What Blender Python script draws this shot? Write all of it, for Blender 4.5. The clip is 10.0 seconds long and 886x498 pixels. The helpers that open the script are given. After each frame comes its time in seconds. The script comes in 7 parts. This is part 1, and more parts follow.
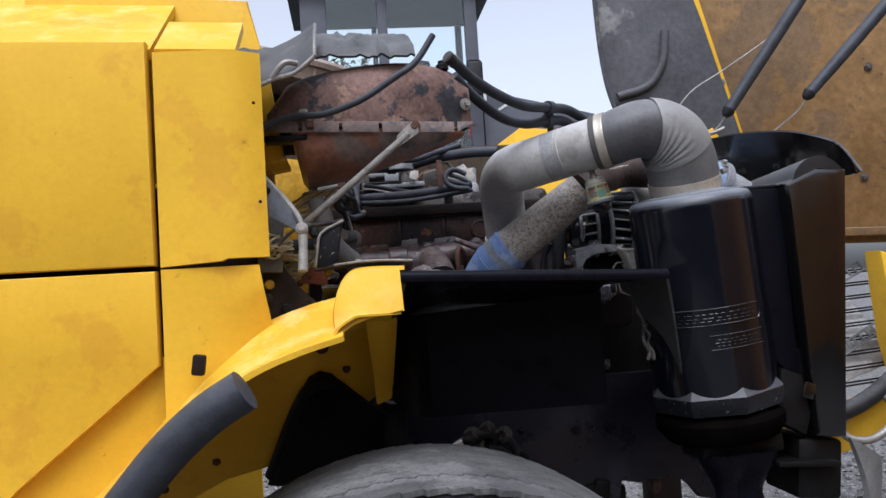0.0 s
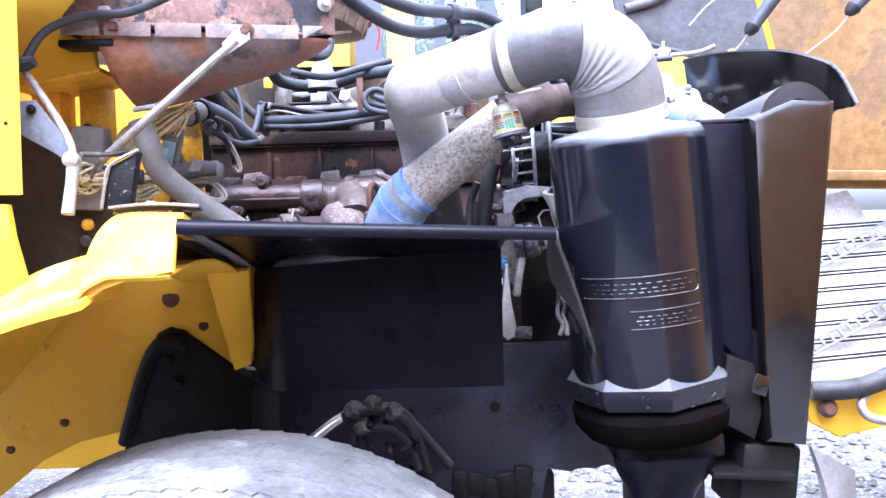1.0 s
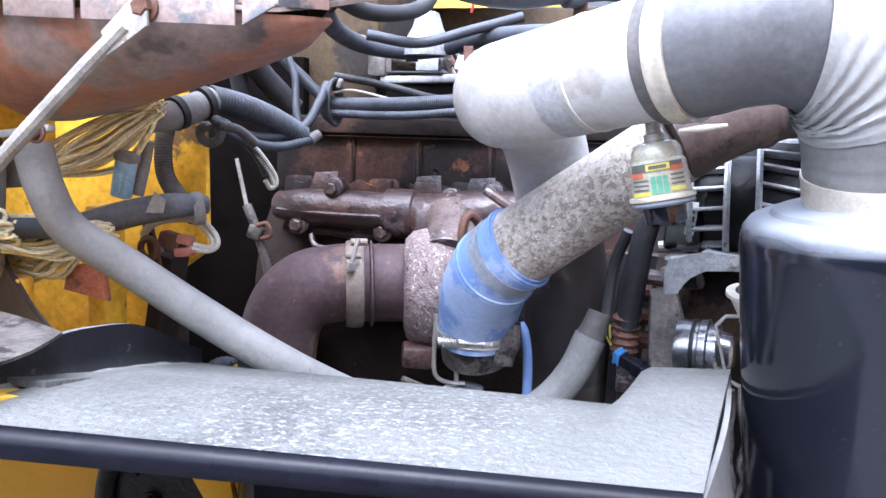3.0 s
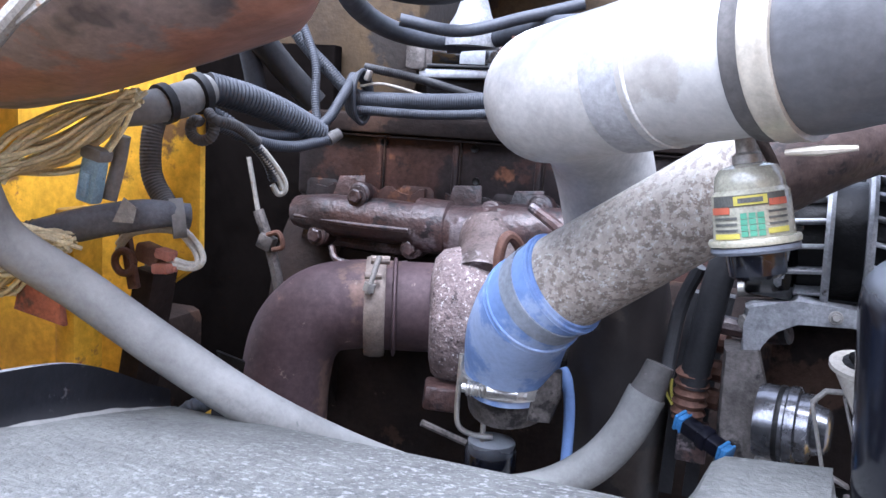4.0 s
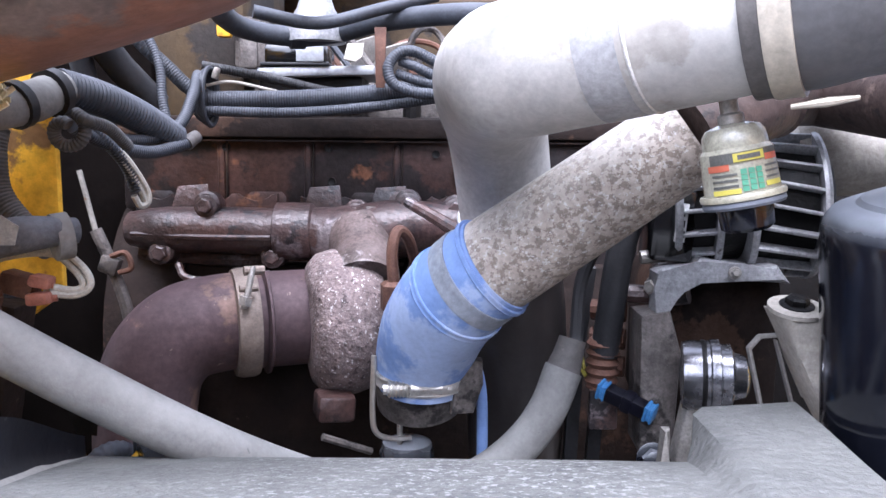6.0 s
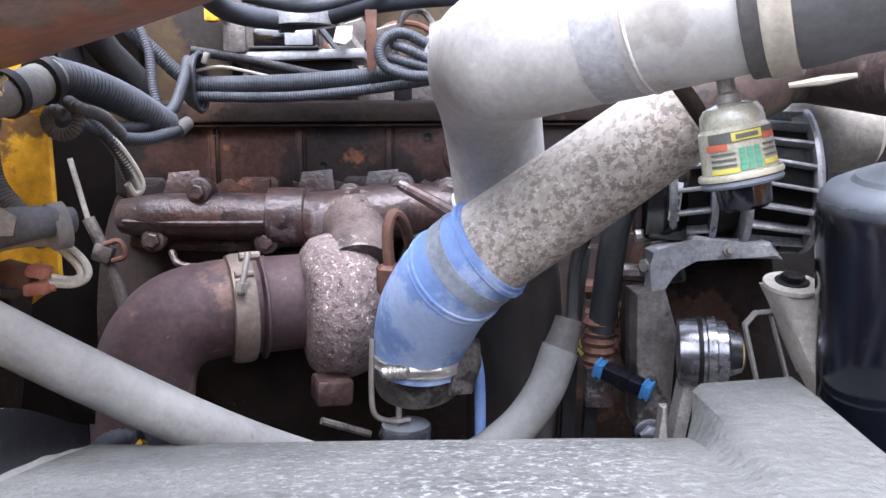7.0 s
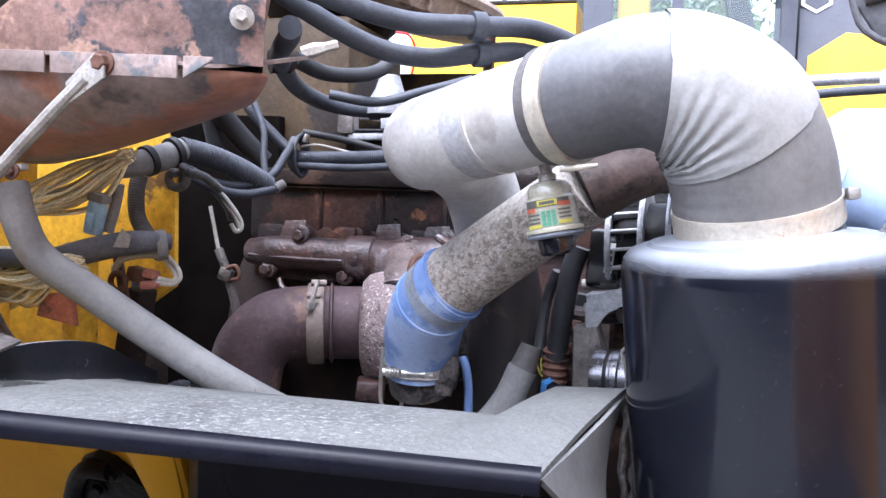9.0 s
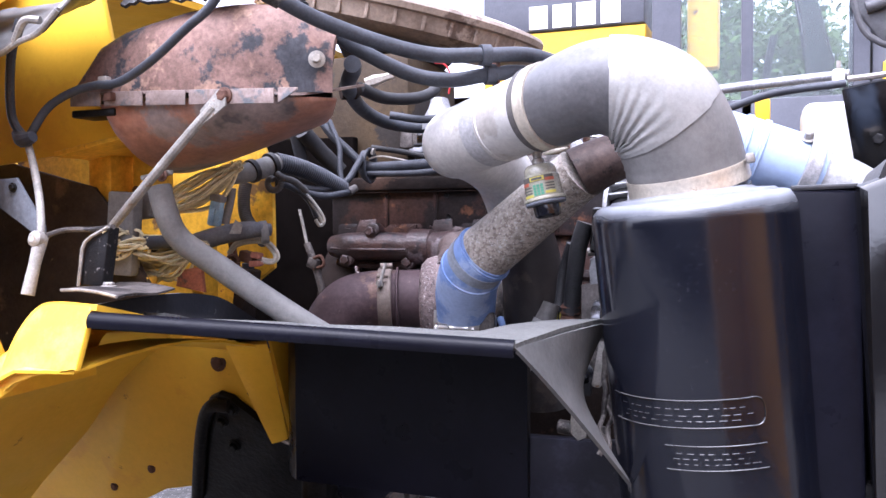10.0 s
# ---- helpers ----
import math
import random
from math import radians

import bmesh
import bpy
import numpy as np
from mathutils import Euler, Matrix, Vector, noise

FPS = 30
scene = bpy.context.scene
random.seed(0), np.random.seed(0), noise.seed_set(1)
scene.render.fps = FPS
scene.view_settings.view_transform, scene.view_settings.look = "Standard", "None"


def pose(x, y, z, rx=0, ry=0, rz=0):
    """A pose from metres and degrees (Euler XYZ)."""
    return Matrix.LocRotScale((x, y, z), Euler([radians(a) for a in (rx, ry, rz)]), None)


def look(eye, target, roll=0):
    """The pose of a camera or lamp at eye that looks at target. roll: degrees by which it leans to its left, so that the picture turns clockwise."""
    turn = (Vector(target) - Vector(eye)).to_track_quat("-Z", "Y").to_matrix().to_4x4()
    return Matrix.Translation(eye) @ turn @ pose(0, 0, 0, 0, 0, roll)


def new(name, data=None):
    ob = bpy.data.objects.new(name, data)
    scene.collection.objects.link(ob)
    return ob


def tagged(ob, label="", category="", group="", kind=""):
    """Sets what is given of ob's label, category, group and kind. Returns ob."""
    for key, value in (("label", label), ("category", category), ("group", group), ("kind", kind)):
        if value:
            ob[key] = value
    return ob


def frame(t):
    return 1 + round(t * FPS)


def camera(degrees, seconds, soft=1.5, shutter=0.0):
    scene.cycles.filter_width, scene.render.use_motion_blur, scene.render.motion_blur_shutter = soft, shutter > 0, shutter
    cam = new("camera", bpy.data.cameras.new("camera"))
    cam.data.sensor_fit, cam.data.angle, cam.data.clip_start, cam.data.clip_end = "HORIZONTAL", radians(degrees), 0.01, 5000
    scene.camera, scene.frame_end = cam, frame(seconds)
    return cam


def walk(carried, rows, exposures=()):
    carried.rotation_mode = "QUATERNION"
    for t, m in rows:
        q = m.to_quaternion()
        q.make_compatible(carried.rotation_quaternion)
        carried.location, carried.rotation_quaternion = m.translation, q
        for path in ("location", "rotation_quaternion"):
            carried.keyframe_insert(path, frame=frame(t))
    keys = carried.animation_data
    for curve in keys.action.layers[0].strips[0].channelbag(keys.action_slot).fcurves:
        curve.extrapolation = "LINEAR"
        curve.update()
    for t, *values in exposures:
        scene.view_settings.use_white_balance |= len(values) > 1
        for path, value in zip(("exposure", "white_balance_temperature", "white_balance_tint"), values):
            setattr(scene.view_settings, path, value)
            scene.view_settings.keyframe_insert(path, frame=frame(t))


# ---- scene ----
cam = camera(55.9, 10.0)
PATH = [
    (0, (0.145, -0.129, 1.945), (0.371, 1.856, 2.047), -3.7),
    (0.2, (0.267, -0.103, 1.956), (0.515, 1.88, 2.015), -3.4),
    (0.5, (0.437, -0.02, 1.957), (0.603, 1.973, 1.963), -3.3),
    (0.9, (0.563, 0.175, 1.977), (0.682, 2.171, 1.899), -1.7),
    (1, (0.586, 0.215, 1.98), (0.618, 2.213, 1.906), -1.5),
    (1.5, (0.713, 0.418, 2.011), (0.433, 2.394, 1.884), -1.1),
    (2, (0.839, 0.601, 2.072), (0.413, 2.54, 1.825), 0.6),
    (2.5, (0.822, 0.761, 2.139), (0.267, 2.669, 1.914), 1.3),
    (3, (0.737, 0.935, 2.196), (0.247, 2.853, 1.911), 1.6),
    (3.2, (0.729, 1.001, 2.213), (0.183, 2.907, 1.944), 1.2),
    (4.3, (0.702, 1.162, 2.201), (0.074, 3.037, 1.9), 4.0),
    (4.5, (0.677, 1.172, 2.199), (0.115, 3.076, 1.956), 3.5),
    (5, (0.609, 1.163, 2.184), (0.249, 3.111, 1.911), 2.8),
    (5.5, (0.541, 1.141, 2.169), (0.459, 3.127, 1.941), 2.7),
    (7, (0.499, 1.133, 2.171), (0.535, 3.113, 1.887), -0.3),
    (7.5, (0.509, 1.129, 2.173), (0.534, 3.108, 1.885), -0.5),
    (8, (0.559, 1.093, 2.168), (0.474, 3.068, 1.86), -0.3),
    (8.5, (0.718, 0.979, 2.174), (0.372, 2.928, 1.892), 1.7),
    (9, (0.866, 0.851, 2.169), (0.341, 2.777, 2.043), 2.0),
    (9.5, (0.949, 0.721, 2.138), (0.439, 2.655, 2.147), 1.0),
    (10, (1.056, 0.538, 2.1), (0.332, 2.401, 2.039), -0.3),
]
EXPOSURES = [(0, 0.0, 5750, 13), (0.5, 1.45, 5120, 23), (1, 2.38, 5200, 22), (1.5, 2.82, 5250, 18), (2, 2.92, 5230, 18), (2.5, 2.75, 5400, 16), (3, 2.3, 5350, 16), (4.5, 2.0, 5270, 16), (5, 2.05, 5350, 17), (5.5, 2.0, 5450, 19), (7.5, 1.98, 5700, 15), (8.5, 1.88, 5650, 16), (9, 1.86, 5500, 17), (9.5, 1.70, 5430, 17), (10, 1.72, 5580, 24)]
walk(cam, [(t, look(eye, target, roll)) for t, eye, target, roll in PATH], exposures=EXPOSURES)

# ---- world and light ----
world = bpy.data.worlds.new("world")
scene.world = world
world.use_nodes = True
wn = world.node_tree.nodes
sky = wn.new("ShaderNodeTexSky")
sky.sky_type, sky.sun_disc = "NISHITA", False
sky.sun_elevation, sky.sun_rotation = radians(58), radians(200)
sky.air_density, sky.dust_density, sky.ozone_density = 1.0, 4.0, 1.0
overcast = wn.new("ShaderNodeHueSaturation")  # a hazy, nearly white sky
overcast.inputs["Saturation"].default_value, overcast.inputs["Value"].default_value = 0.22, 2.0
wn["Background"].inputs["Strength"].default_value = 0.12
world.node_tree.links.new(sky.outputs["Color"], overcast.inputs["Color"])
world.node_tree.links.new(overcast.outputs["Color"], wn["Background"].inputs["Color"])
sun = new("sun", bpy.data.lights.new("sun", "SUN"))
sun.data.energy, sun.data.angle, sun.data.color = 1.5, radians(28), (1.0, 0.97, 0.93)
sun.matrix_world = look((2.0, -1.5, 9.0), (0.5, 2.0, 1.0))

# ---- materials ----
def surf(name, c1, c2, scale=8.0, rough=0.6, metal=0.0, bump=0.15, fine=90.0, patch=None, patch_scale=3.0, patch_at=0.55,
         spots=None, spot_scale=60.0, spot_at=0.62, dust=None, dust_amount=0.6, dust_scale=14.0, coat=0.0, rnd=0.0, spec=0.22, wear=0.3, fade=None):
    """A worn surface: base grain of two colours, larger patches, small spots and dust that lies on what faces up."""
    m = bpy.data.materials.new(name)
    m.use_nodes = True
    nt = m.node_tree
    n, ln = nt.nodes, nt.links
    b = n["Principled BSDF"]
    co = n.new("ShaderNodeTexCoord").outputs["Object"]

    def noise_fac(s, detail=6.0, rg=0.6):
        t = n.new("ShaderNodeTexNoise")
        t.inputs["Scale"].default_value, t.inputs["Detail"].default_value, t.inputs["Roughness"].default_value = s, detail, rg
        ln.new(co, t.inputs["Vector"])
        return t.outputs["Fac"]

    def step(fac, lo, hi):
        r = n.new("ShaderNodeMapRange")
        r.inputs["From Min"].default_value, r.inputs["From Max"].default_value = lo, hi
        ln.new(fac, r.inputs["Value"])
        return r.outputs["Result"]

    def mix(fac, a, c):
        x = n.new("ShaderNodeMix")
        x.data_type = "RGBA"
        ln.new(fac, x.inputs["Factor"])
        for sock, v in ((x.inputs["A"], a), (x.inputs["B"], c)):
            if isinstance(v, tuple):
                sock.default_value = (*v, 1)
            else:
                ln.new(v, sock)
        return x.outputs["Result"]

    col = mix(step(noise_fac(scale), 0.35, 0.65), c1, c2)
    col = mix(step(noise_fac(scale * 7, 3), 0.3, 0.75), col, mix(step(noise_fac(scale * 0.4, 2), 0.3, 0.7), c2, c1))
    def ease(fac):
        # the spatter thins out between two places along the length
        if not fade:
            return fac
        sx = n.new("ShaderNodeSeparateXYZ")
        ln.new(co, sx.inputs["Vector"])
        wob = n.new("ShaderNodeMath")
        wob.operation, wob.inputs[2].default_value = "MULTIPLY_ADD", -0.06
        wob.inputs[1].default_value = 0.12
        ln.new(noise_fac(9, 3), wob.inputs[0])
        at = n.new("ShaderNodeMath")
        ln.new(sx.outputs["X"], at.inputs[0])
        ln.new(wob.outputs[0], at.inputs[1])
        k = n.new("ShaderNodeMath")
        k.operation = "MULTIPLY"
        ln.new(fac, k.inputs[0])
        up_, down_ = step(at.outputs[0], fade[0], fade[1]), step(at.outputs[0], fade[3], fade[2])
        k2 = n.new("ShaderNodeMath")
        k2.operation = "MULTIPLY"
        ln.new(up_, k2.inputs[0])
        ln.new(down_, k2.inputs[1])
        k3 = n.new("ShaderNodeMath")
        k3.operation, k3.inputs[1].default_value, k3.inputs[2].default_value = "MULTIPLY_ADD", 0.85, 0.15
        ln.new(k2.outputs[0], k3.inputs[0])
        ln.new(k3.outputs[0], k.inputs[1])
        return k.outputs[0]

    if patch:
        col = mix(ease(step(noise_fac(patch_scale, 8, 0.65), patch_at, patch_at + 0.035)), col, patch)
    if spots:
        col = mix(ease(step(noise_fac(spot_scale, 4, 0.7), spot_at, spot_at + 0.05)), col, spots)
    if wear:
        # blotches and fine soot, at two scales
        for s, w in ((scale * 1.3, wear), (scale * 14, wear * 0.8)):
            hw = n.new("ShaderNodeHueSaturation")
            vr = n.new("ShaderNodeMapRange")
            vr.inputs["From Min"].default_value, vr.inputs["From Max"].default_value = 0.32, 0.68
            vr.inputs["To Min"].default_value, vr.inputs["To Max"].default_value = 1 - w, 1 + w * 0.75
            ln.new(noise_fac(s, 7, 0.68), vr.inputs["Value"])
            ln.new(vr.outputs["Result"], hw.inputs["Value"])
            ln.new(col, hw.inputs["Color"])
            col = hw.outputs["Color"]
    ro = step(noise_fac(scale * 2), 0.2, 0.8)
    rr = n.new("ShaderNodeMapRange")
    rr.inputs["To Min"].default_value, rr.inputs["To Max"].default_value = max(0.03, rough - 0.1), min(1.0, rough + 0.12)
    ln.new(ro, rr.inputs["Value"])
    rout = rr.outputs["Result"]
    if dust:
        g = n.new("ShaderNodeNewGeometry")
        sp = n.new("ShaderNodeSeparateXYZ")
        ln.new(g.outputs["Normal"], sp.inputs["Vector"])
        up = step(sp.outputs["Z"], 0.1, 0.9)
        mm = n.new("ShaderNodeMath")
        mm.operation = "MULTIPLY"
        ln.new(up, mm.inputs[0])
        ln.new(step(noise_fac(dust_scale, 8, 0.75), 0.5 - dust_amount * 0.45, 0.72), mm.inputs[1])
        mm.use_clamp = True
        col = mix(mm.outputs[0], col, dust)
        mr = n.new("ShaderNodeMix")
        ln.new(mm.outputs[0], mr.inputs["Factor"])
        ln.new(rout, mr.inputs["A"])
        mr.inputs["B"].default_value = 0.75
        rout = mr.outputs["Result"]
    if rnd:
        oi = n.new("ShaderNodeObjectInfo")
        hs = n.new("ShaderNodeHueSaturation")
        v = n.new("ShaderNodeMapRange")
        v.inputs["To Min"].default_value, v.inputs["To Max"].default_value = 1 - rnd, 1 + rnd
        ln.new(oi.outputs["Random"], v.inputs["Value"])
        ln.new(v.outputs["Result"], hs.inputs["Value"])
        ln.new(col, hs.inputs["Color"])
        col = hs.outputs["Color"]
    ln.new(col, b.inputs["Base Color"])
    ln.new(rout, b.inputs["Roughness"])
    b.inputs["Metallic"].default_value = metal
    b.inputs["Specular IOR Level"].default_value = spec
    b.inputs["Coat Weight"].default_value = coat
    b.inputs["Coat Roughness"].default_value = 0.15
    bp = n.new("ShaderNodeBump")
    bp.inputs["Strength"].default_value, bp.inputs["Distance"].default_value = bump, 0.004
    ad = n.new("ShaderNodeMath")
    ad.operation = "ADD"
    ln.new(noise_fac(fine, 3), ad.inputs[0])
    ln.new(noise_fac(scale, 5), ad.inputs[1])
    ln.new(ad.outputs[0], bp.inputs["Height"])
    ln.new(bp.outputs["Normal"], b.inputs["Normal"])
    return m


yellow = surf("yellow_paint", (0.73, 0.432, 0.030), (0.69, 0.402, 0.027), 5, 0.42, bump=0.05, spots=(0.42, 0.23, 0.02), spot_scale=22, spot_at=0.67,
              patch=(0.67, 0.37, 0.03), patch_scale=4, patch_at=0.56, dust=(0.78, 0.56, 0.20), dust_amount=0.05, wear=0.06, spec=0.12)
yellow_old = surf("dirty_yellow_paint", (0.76, 0.44, 0.03), (0.68, 0.38, 0.03), 6, 0.5, bump=0.12, patch=(0.20, 0.115, 0.05), patch_scale=7, patch_at=0.60,
                  spots=(0.30, 0.11, 0.05), spot_scale=16, spot_at=0.64, dust=(0.3, 0.24, 0.14), dust_amount=0.5, wear=0.3)
tan_inside = surf("tan_panel_inside", (0.215, 0.122, 0.046), (0.26, 0.155, 0.062), 2.5, 0.5, bump=0.06, patch=(0.165, 0.105, 0.055), patch_scale=1.6, patch_at=0.50,
                  spots=(0.13, 0.085, 0.05), spot_scale=14, spot_at=0.64, dust=(0.5, 0.42, 0.3), wear=0.3)
# blue in paint and dust stands for the mirrored sky
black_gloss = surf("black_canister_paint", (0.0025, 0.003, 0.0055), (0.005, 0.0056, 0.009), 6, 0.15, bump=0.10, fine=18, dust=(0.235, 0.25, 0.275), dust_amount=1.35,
                   spots=(0.012, 0.013, 0.017), spot_scale=260, spot_at=0.62, spec=0.42, coat=0.10, wear=0)
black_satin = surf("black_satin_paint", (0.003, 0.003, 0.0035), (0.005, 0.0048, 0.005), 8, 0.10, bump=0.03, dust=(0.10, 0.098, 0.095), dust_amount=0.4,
                   spots=(0.018, 0.016, 0.015), spot_scale=70, spot_at=0.78, spec=0.75, coat=0.1)
# the same sky tint is put into this black
black_clean = surf("black_enamel", (0.003, 0.003, 0.0055), (0.005, 0.005, 0.0085), 8, 0.30, bump=0.05, spots=(0.014, 0.014, 0.018), spot_scale=60, spot_at=0.74, spec=0.10)
white_weld = surf("pale_weld_metal", (0.50, 0.49, 0.47), (0.42, 0.41, 0.39), 30, 0.5, 0.1, bump=0.2)
black_matt = surf("black_oily_metal", (0.004, 0.004, 0.004), (0.009, 0.008, 0.008), 14, 0.45, bump=0.4, spots=(0.028, 0.024, 0.022), spot_scale=50, spot_at=0.70, spec=0.16)
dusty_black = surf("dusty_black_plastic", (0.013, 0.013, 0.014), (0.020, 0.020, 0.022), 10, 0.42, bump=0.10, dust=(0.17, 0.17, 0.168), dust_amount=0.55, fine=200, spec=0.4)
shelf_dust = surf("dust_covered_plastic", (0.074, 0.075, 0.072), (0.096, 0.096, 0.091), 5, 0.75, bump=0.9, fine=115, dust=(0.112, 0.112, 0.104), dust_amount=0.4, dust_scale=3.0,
                  patch=(0.038, 0.039, 0.041), patch_scale=125, patch_at=0.505, spots=(0.29, 0.29, 0.29), spot_scale=150, spot_at=0.55, wear=0.3, fade=(-0.20, 0.0, 0.10, 0.19))
grey_pipe = surf("grey_painted_pipe", (0.40, 0.385, 0.36), (0.47, 0.455, 0.43), 9, 0.52, 0.15, bump=0.10, patch=(0.34, 0.32, 0.29), patch_scale=5, patch_at=0.58,
                 spots=(0.22, 0.20, 0.18), spot_scale=40, spot_at=0.72, dust=(0.54, 0.54, 0.52), dust_amount=0.5, wear=0.17)
rusty_pipe = surf("spotted_rusty_pipe", (0.37, 0.335, 0.295), (0.30, 0.255, 0.215), 9, 0.6, 0.1, bump=0.2, patch=(0.190, 0.160, 0.136), patch_scale=135, patch_at=0.505,
                  spots=(0.43, 0.415, 0.39), spot_scale=190, spot_at=0.57, dust=(0.43, 0.415, 0.39), dust_amount=0.35, dust_scale=30, wear=0.3)
# brown pipe, coloured darker for the intake pipe's shade on its bend
brown_pipe = surf("brown_shaded_pipe", (0.078, 0.052, 0.043), (0.050, 0.036, 0.032), 9, 0.55, 0.2, bump=0.3, patch=(0.12, 0.088, 0.072), patch_scale=11, patch_at=0.60, spots=(0.030, 0.024, 0.022), spot_scale=30, spot_at=0.60, wear=0.4)
exhaust = surf("purple_brown_exhaust", (0.084, 0.056, 0.060), (0.064, 0.043, 0.046), 7, 0.6, 0.2, bump=0.12, patch=(0.135, 0.088, 0.072), patch_scale=5, patch_at=0.53, spots=(0.19, 0.15, 0.125), spot_scale=45, spot_at=0.66, wear=0.3)
mottled = surf("mottled_cast_iron", (0.21, 0.165, 0.158), (0.14, 0.105, 0.10), 30, 0.7, 0.1, bump=0.8, fine=120, spots=(0.52, 0.49, 0.48), spot_scale=190, spot_at=0.60,
               patch=(0.07, 0.052, 0.052), patch_scale=90, patch_at=0.58, wear=0.45)
# rust of block and manifold, its colours lowered for the dim bay
rust_block = surf("rusty_brown_block", (0.064, 0.031, 0.022), (0.030, 0.019, 0.018), 9, 0.45, 0.1, bump=0.25, patch=(0.018, 0.014, 0.014), patch_scale=5, patch_at=0.50,
                  spots=(0.115, 0.053, 0.030), spot_scale=11, spot_at=0.60, wear=0.45)
rust_manifold = surf("rusty_cast_manifold", (0.070, 0.037, 0.031), (0.034, 0.024, 0.024), 14, 0.38, 0.1, bump=0.5, patch=(0.115, 0.095, 0.097), patch_scale=11, patch_at=0.58,
                     spots=(0.016, 0.013, 0.014), spot_scale=26, spot_at=0.56, wear=0.55, spec=0.5)
muffler_mat = surf("rusty_muffler_steel", (0.215, 0.135, 0.110), (0.150, 0.088, 0.070), 8, 0.62, 0.1, bump=0.25, patch=(0.045, 0.046, 0.052), patch_scale=6, patch_at=0.495,
                   spots=(0.30, 0.19, 0.14), spot_scale=15, spot_at=0.56, wear=0.45)
muffler_low = surf("rusty_muffler_underside", (0.33, 0.125, 0.066), (0.26, 0.16, 0.125), 4, 0.40, 0.1, bump=0.15, patch=(0.215, 0.165, 0.148), patch_scale=4, patch_at=0.50,
                   spots=(0.085, 0.07, 0.068), spot_scale=7, spot_at=0.58, wear=0.4, spec=0.4)
flange_mat = surf("grey_stained_flange", (0.25, 0.20, 0.18), (0.19, 0.14, 0.12), 10, 0.6, 0.2, bump=0.2, patch=(0.12, 0.125, 0.13), patch_scale=8, patch_at=0.58,
                  spots=(0.30, 0.15, 0.08), spot_scale=18, spot_at=0.66)
blue_hose = surf("blue_silicone", (0.175, 0.26, 0.475), (0.15, 0.23, 0.44), 8, 0.5, bump=0.05, patch=(0.29, 0.36, 0.52), patch_scale=6, patch_at=0.56, spots=(0.16, 0.19, 0.28), spot_scale=30, spot_at=0.72, wear=0.14)
blue_grey = surf("grey_blue_tape", (0.22, 0.245, 0.29), (0.26, 0.28, 0.31), 10, 0.5, bump=0.08)
blue_pale = surf("pale_blue_silicone", (0.26, 0.34, 0.50), (0.32, 0.40, 0.54), 8, 0.55, bump=0.05, wear=0.12)
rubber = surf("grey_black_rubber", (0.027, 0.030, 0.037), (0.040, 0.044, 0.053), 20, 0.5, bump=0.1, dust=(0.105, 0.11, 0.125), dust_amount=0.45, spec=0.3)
rubber_grey = surf("dusty_grey_rubber", (0.150, 0.147, 0.140), (0.19, 0.187, 0.178), 12, 0.7, bump=0.15, dust=(0.30, 0.295, 0.28), dust_amount=0.6, spots=(0.09, 0.088, 0.085), spot_scale=40, spot_at=0.66, wear=0.22)
hose_dark = surf("black_rubber", (0.014, 0.014, 0.0155), (0.024, 0.024, 0.026), 20, 0.5, bump=0.1, dust=(0.10, 0.10, 0.10), dust_amount=0.4)
elbow_rubber = surf("dark_grey_rubber_elbow", (0.115, 0.110, 0.106), (0.15, 0.145, 0.138), 9, 0.5, bump=0.12, dust=(0.36, 0.35, 0.34), dust_amount=0.75, spots=(0.5, 0.5, 0.5), spot_scale=30, spot_at=0.80, wear=0.18)
seam_grey = surf("darker_grey_seam_band", (0.28, 0.278, 0.28), (0.325, 0.322, 0.32), 12, 0.5, 0.1, bump=0.08)
tape = surf("grey_wrapping_tape", (0.20, 0.196, 0.188), (0.25, 0.246, 0.235), 14, 0.38, bump=0.25, fine=45, dust=(0.34, 0.336, 0.328), dust_amount=0.6, wear=0.14)
steel = surf("bright_steel", (0.55, 0.53, 0.50), (0.45, 0.43, 0.40), 20, 0.32, 0.85, bump=0.08, spots=(0.28, 0.22, 0.17), spot_scale=40, spot_at=0.68, wear=0.15)
zinc = surf("dull_zinc", (0.32, 0.30, 0.275), (0.24, 0.225, 0.205), 20, 0.5, 0.5, bump=0.15, spots=(0.16, 0.11, 0.075), spot_scale=45, spot_at=0.64)
band_brown = surf("rust_stained_band", (0.23, 0.19, 0.16), (0.17, 0.135, 0.115), 22, 0.55, 0.4, bump=0.2, spots=(0.34, 0.31, 0.28), spot_scale=30, spot_at=0.66)
alloy = surf("cast_aluminium", (0.36, 0.36, 0.37), (0.27, 0.27, 0.275), 18, 0.48, 0.5, bump=0.3, spots=(0.10, 0.09, 0.085), spot_scale=30, spot_at=0.66, wear=0.35)
grime = surf("grimy_cast_metal", (0.13, 0.115, 0.105), (0.068, 0.060, 0.056), 14, 0.6, 0.2, bump=0.5, patch=(0.028, 0.025, 0.024), patch_scale=11, patch_at=0.53, spots=(0.27, 0.25, 0.235), spot_scale=60, spot_at=0.68, wear=0.5)
# brown grime, made darker still for the shadowed depth of the engine bay
brown_dark = surf("dark_brown_grime_shade", (0.024, 0.016, 0.013), (0.010, 0.008, 0.0075), 8, 0.7, bump=0.4, patch=(0.046, 0.027, 0.019), patch_scale=7, patch_at=0.58, spots=(0.09, 0.065, 0.048), spot_scale=35, spot_at=0.70, spec=0.1)
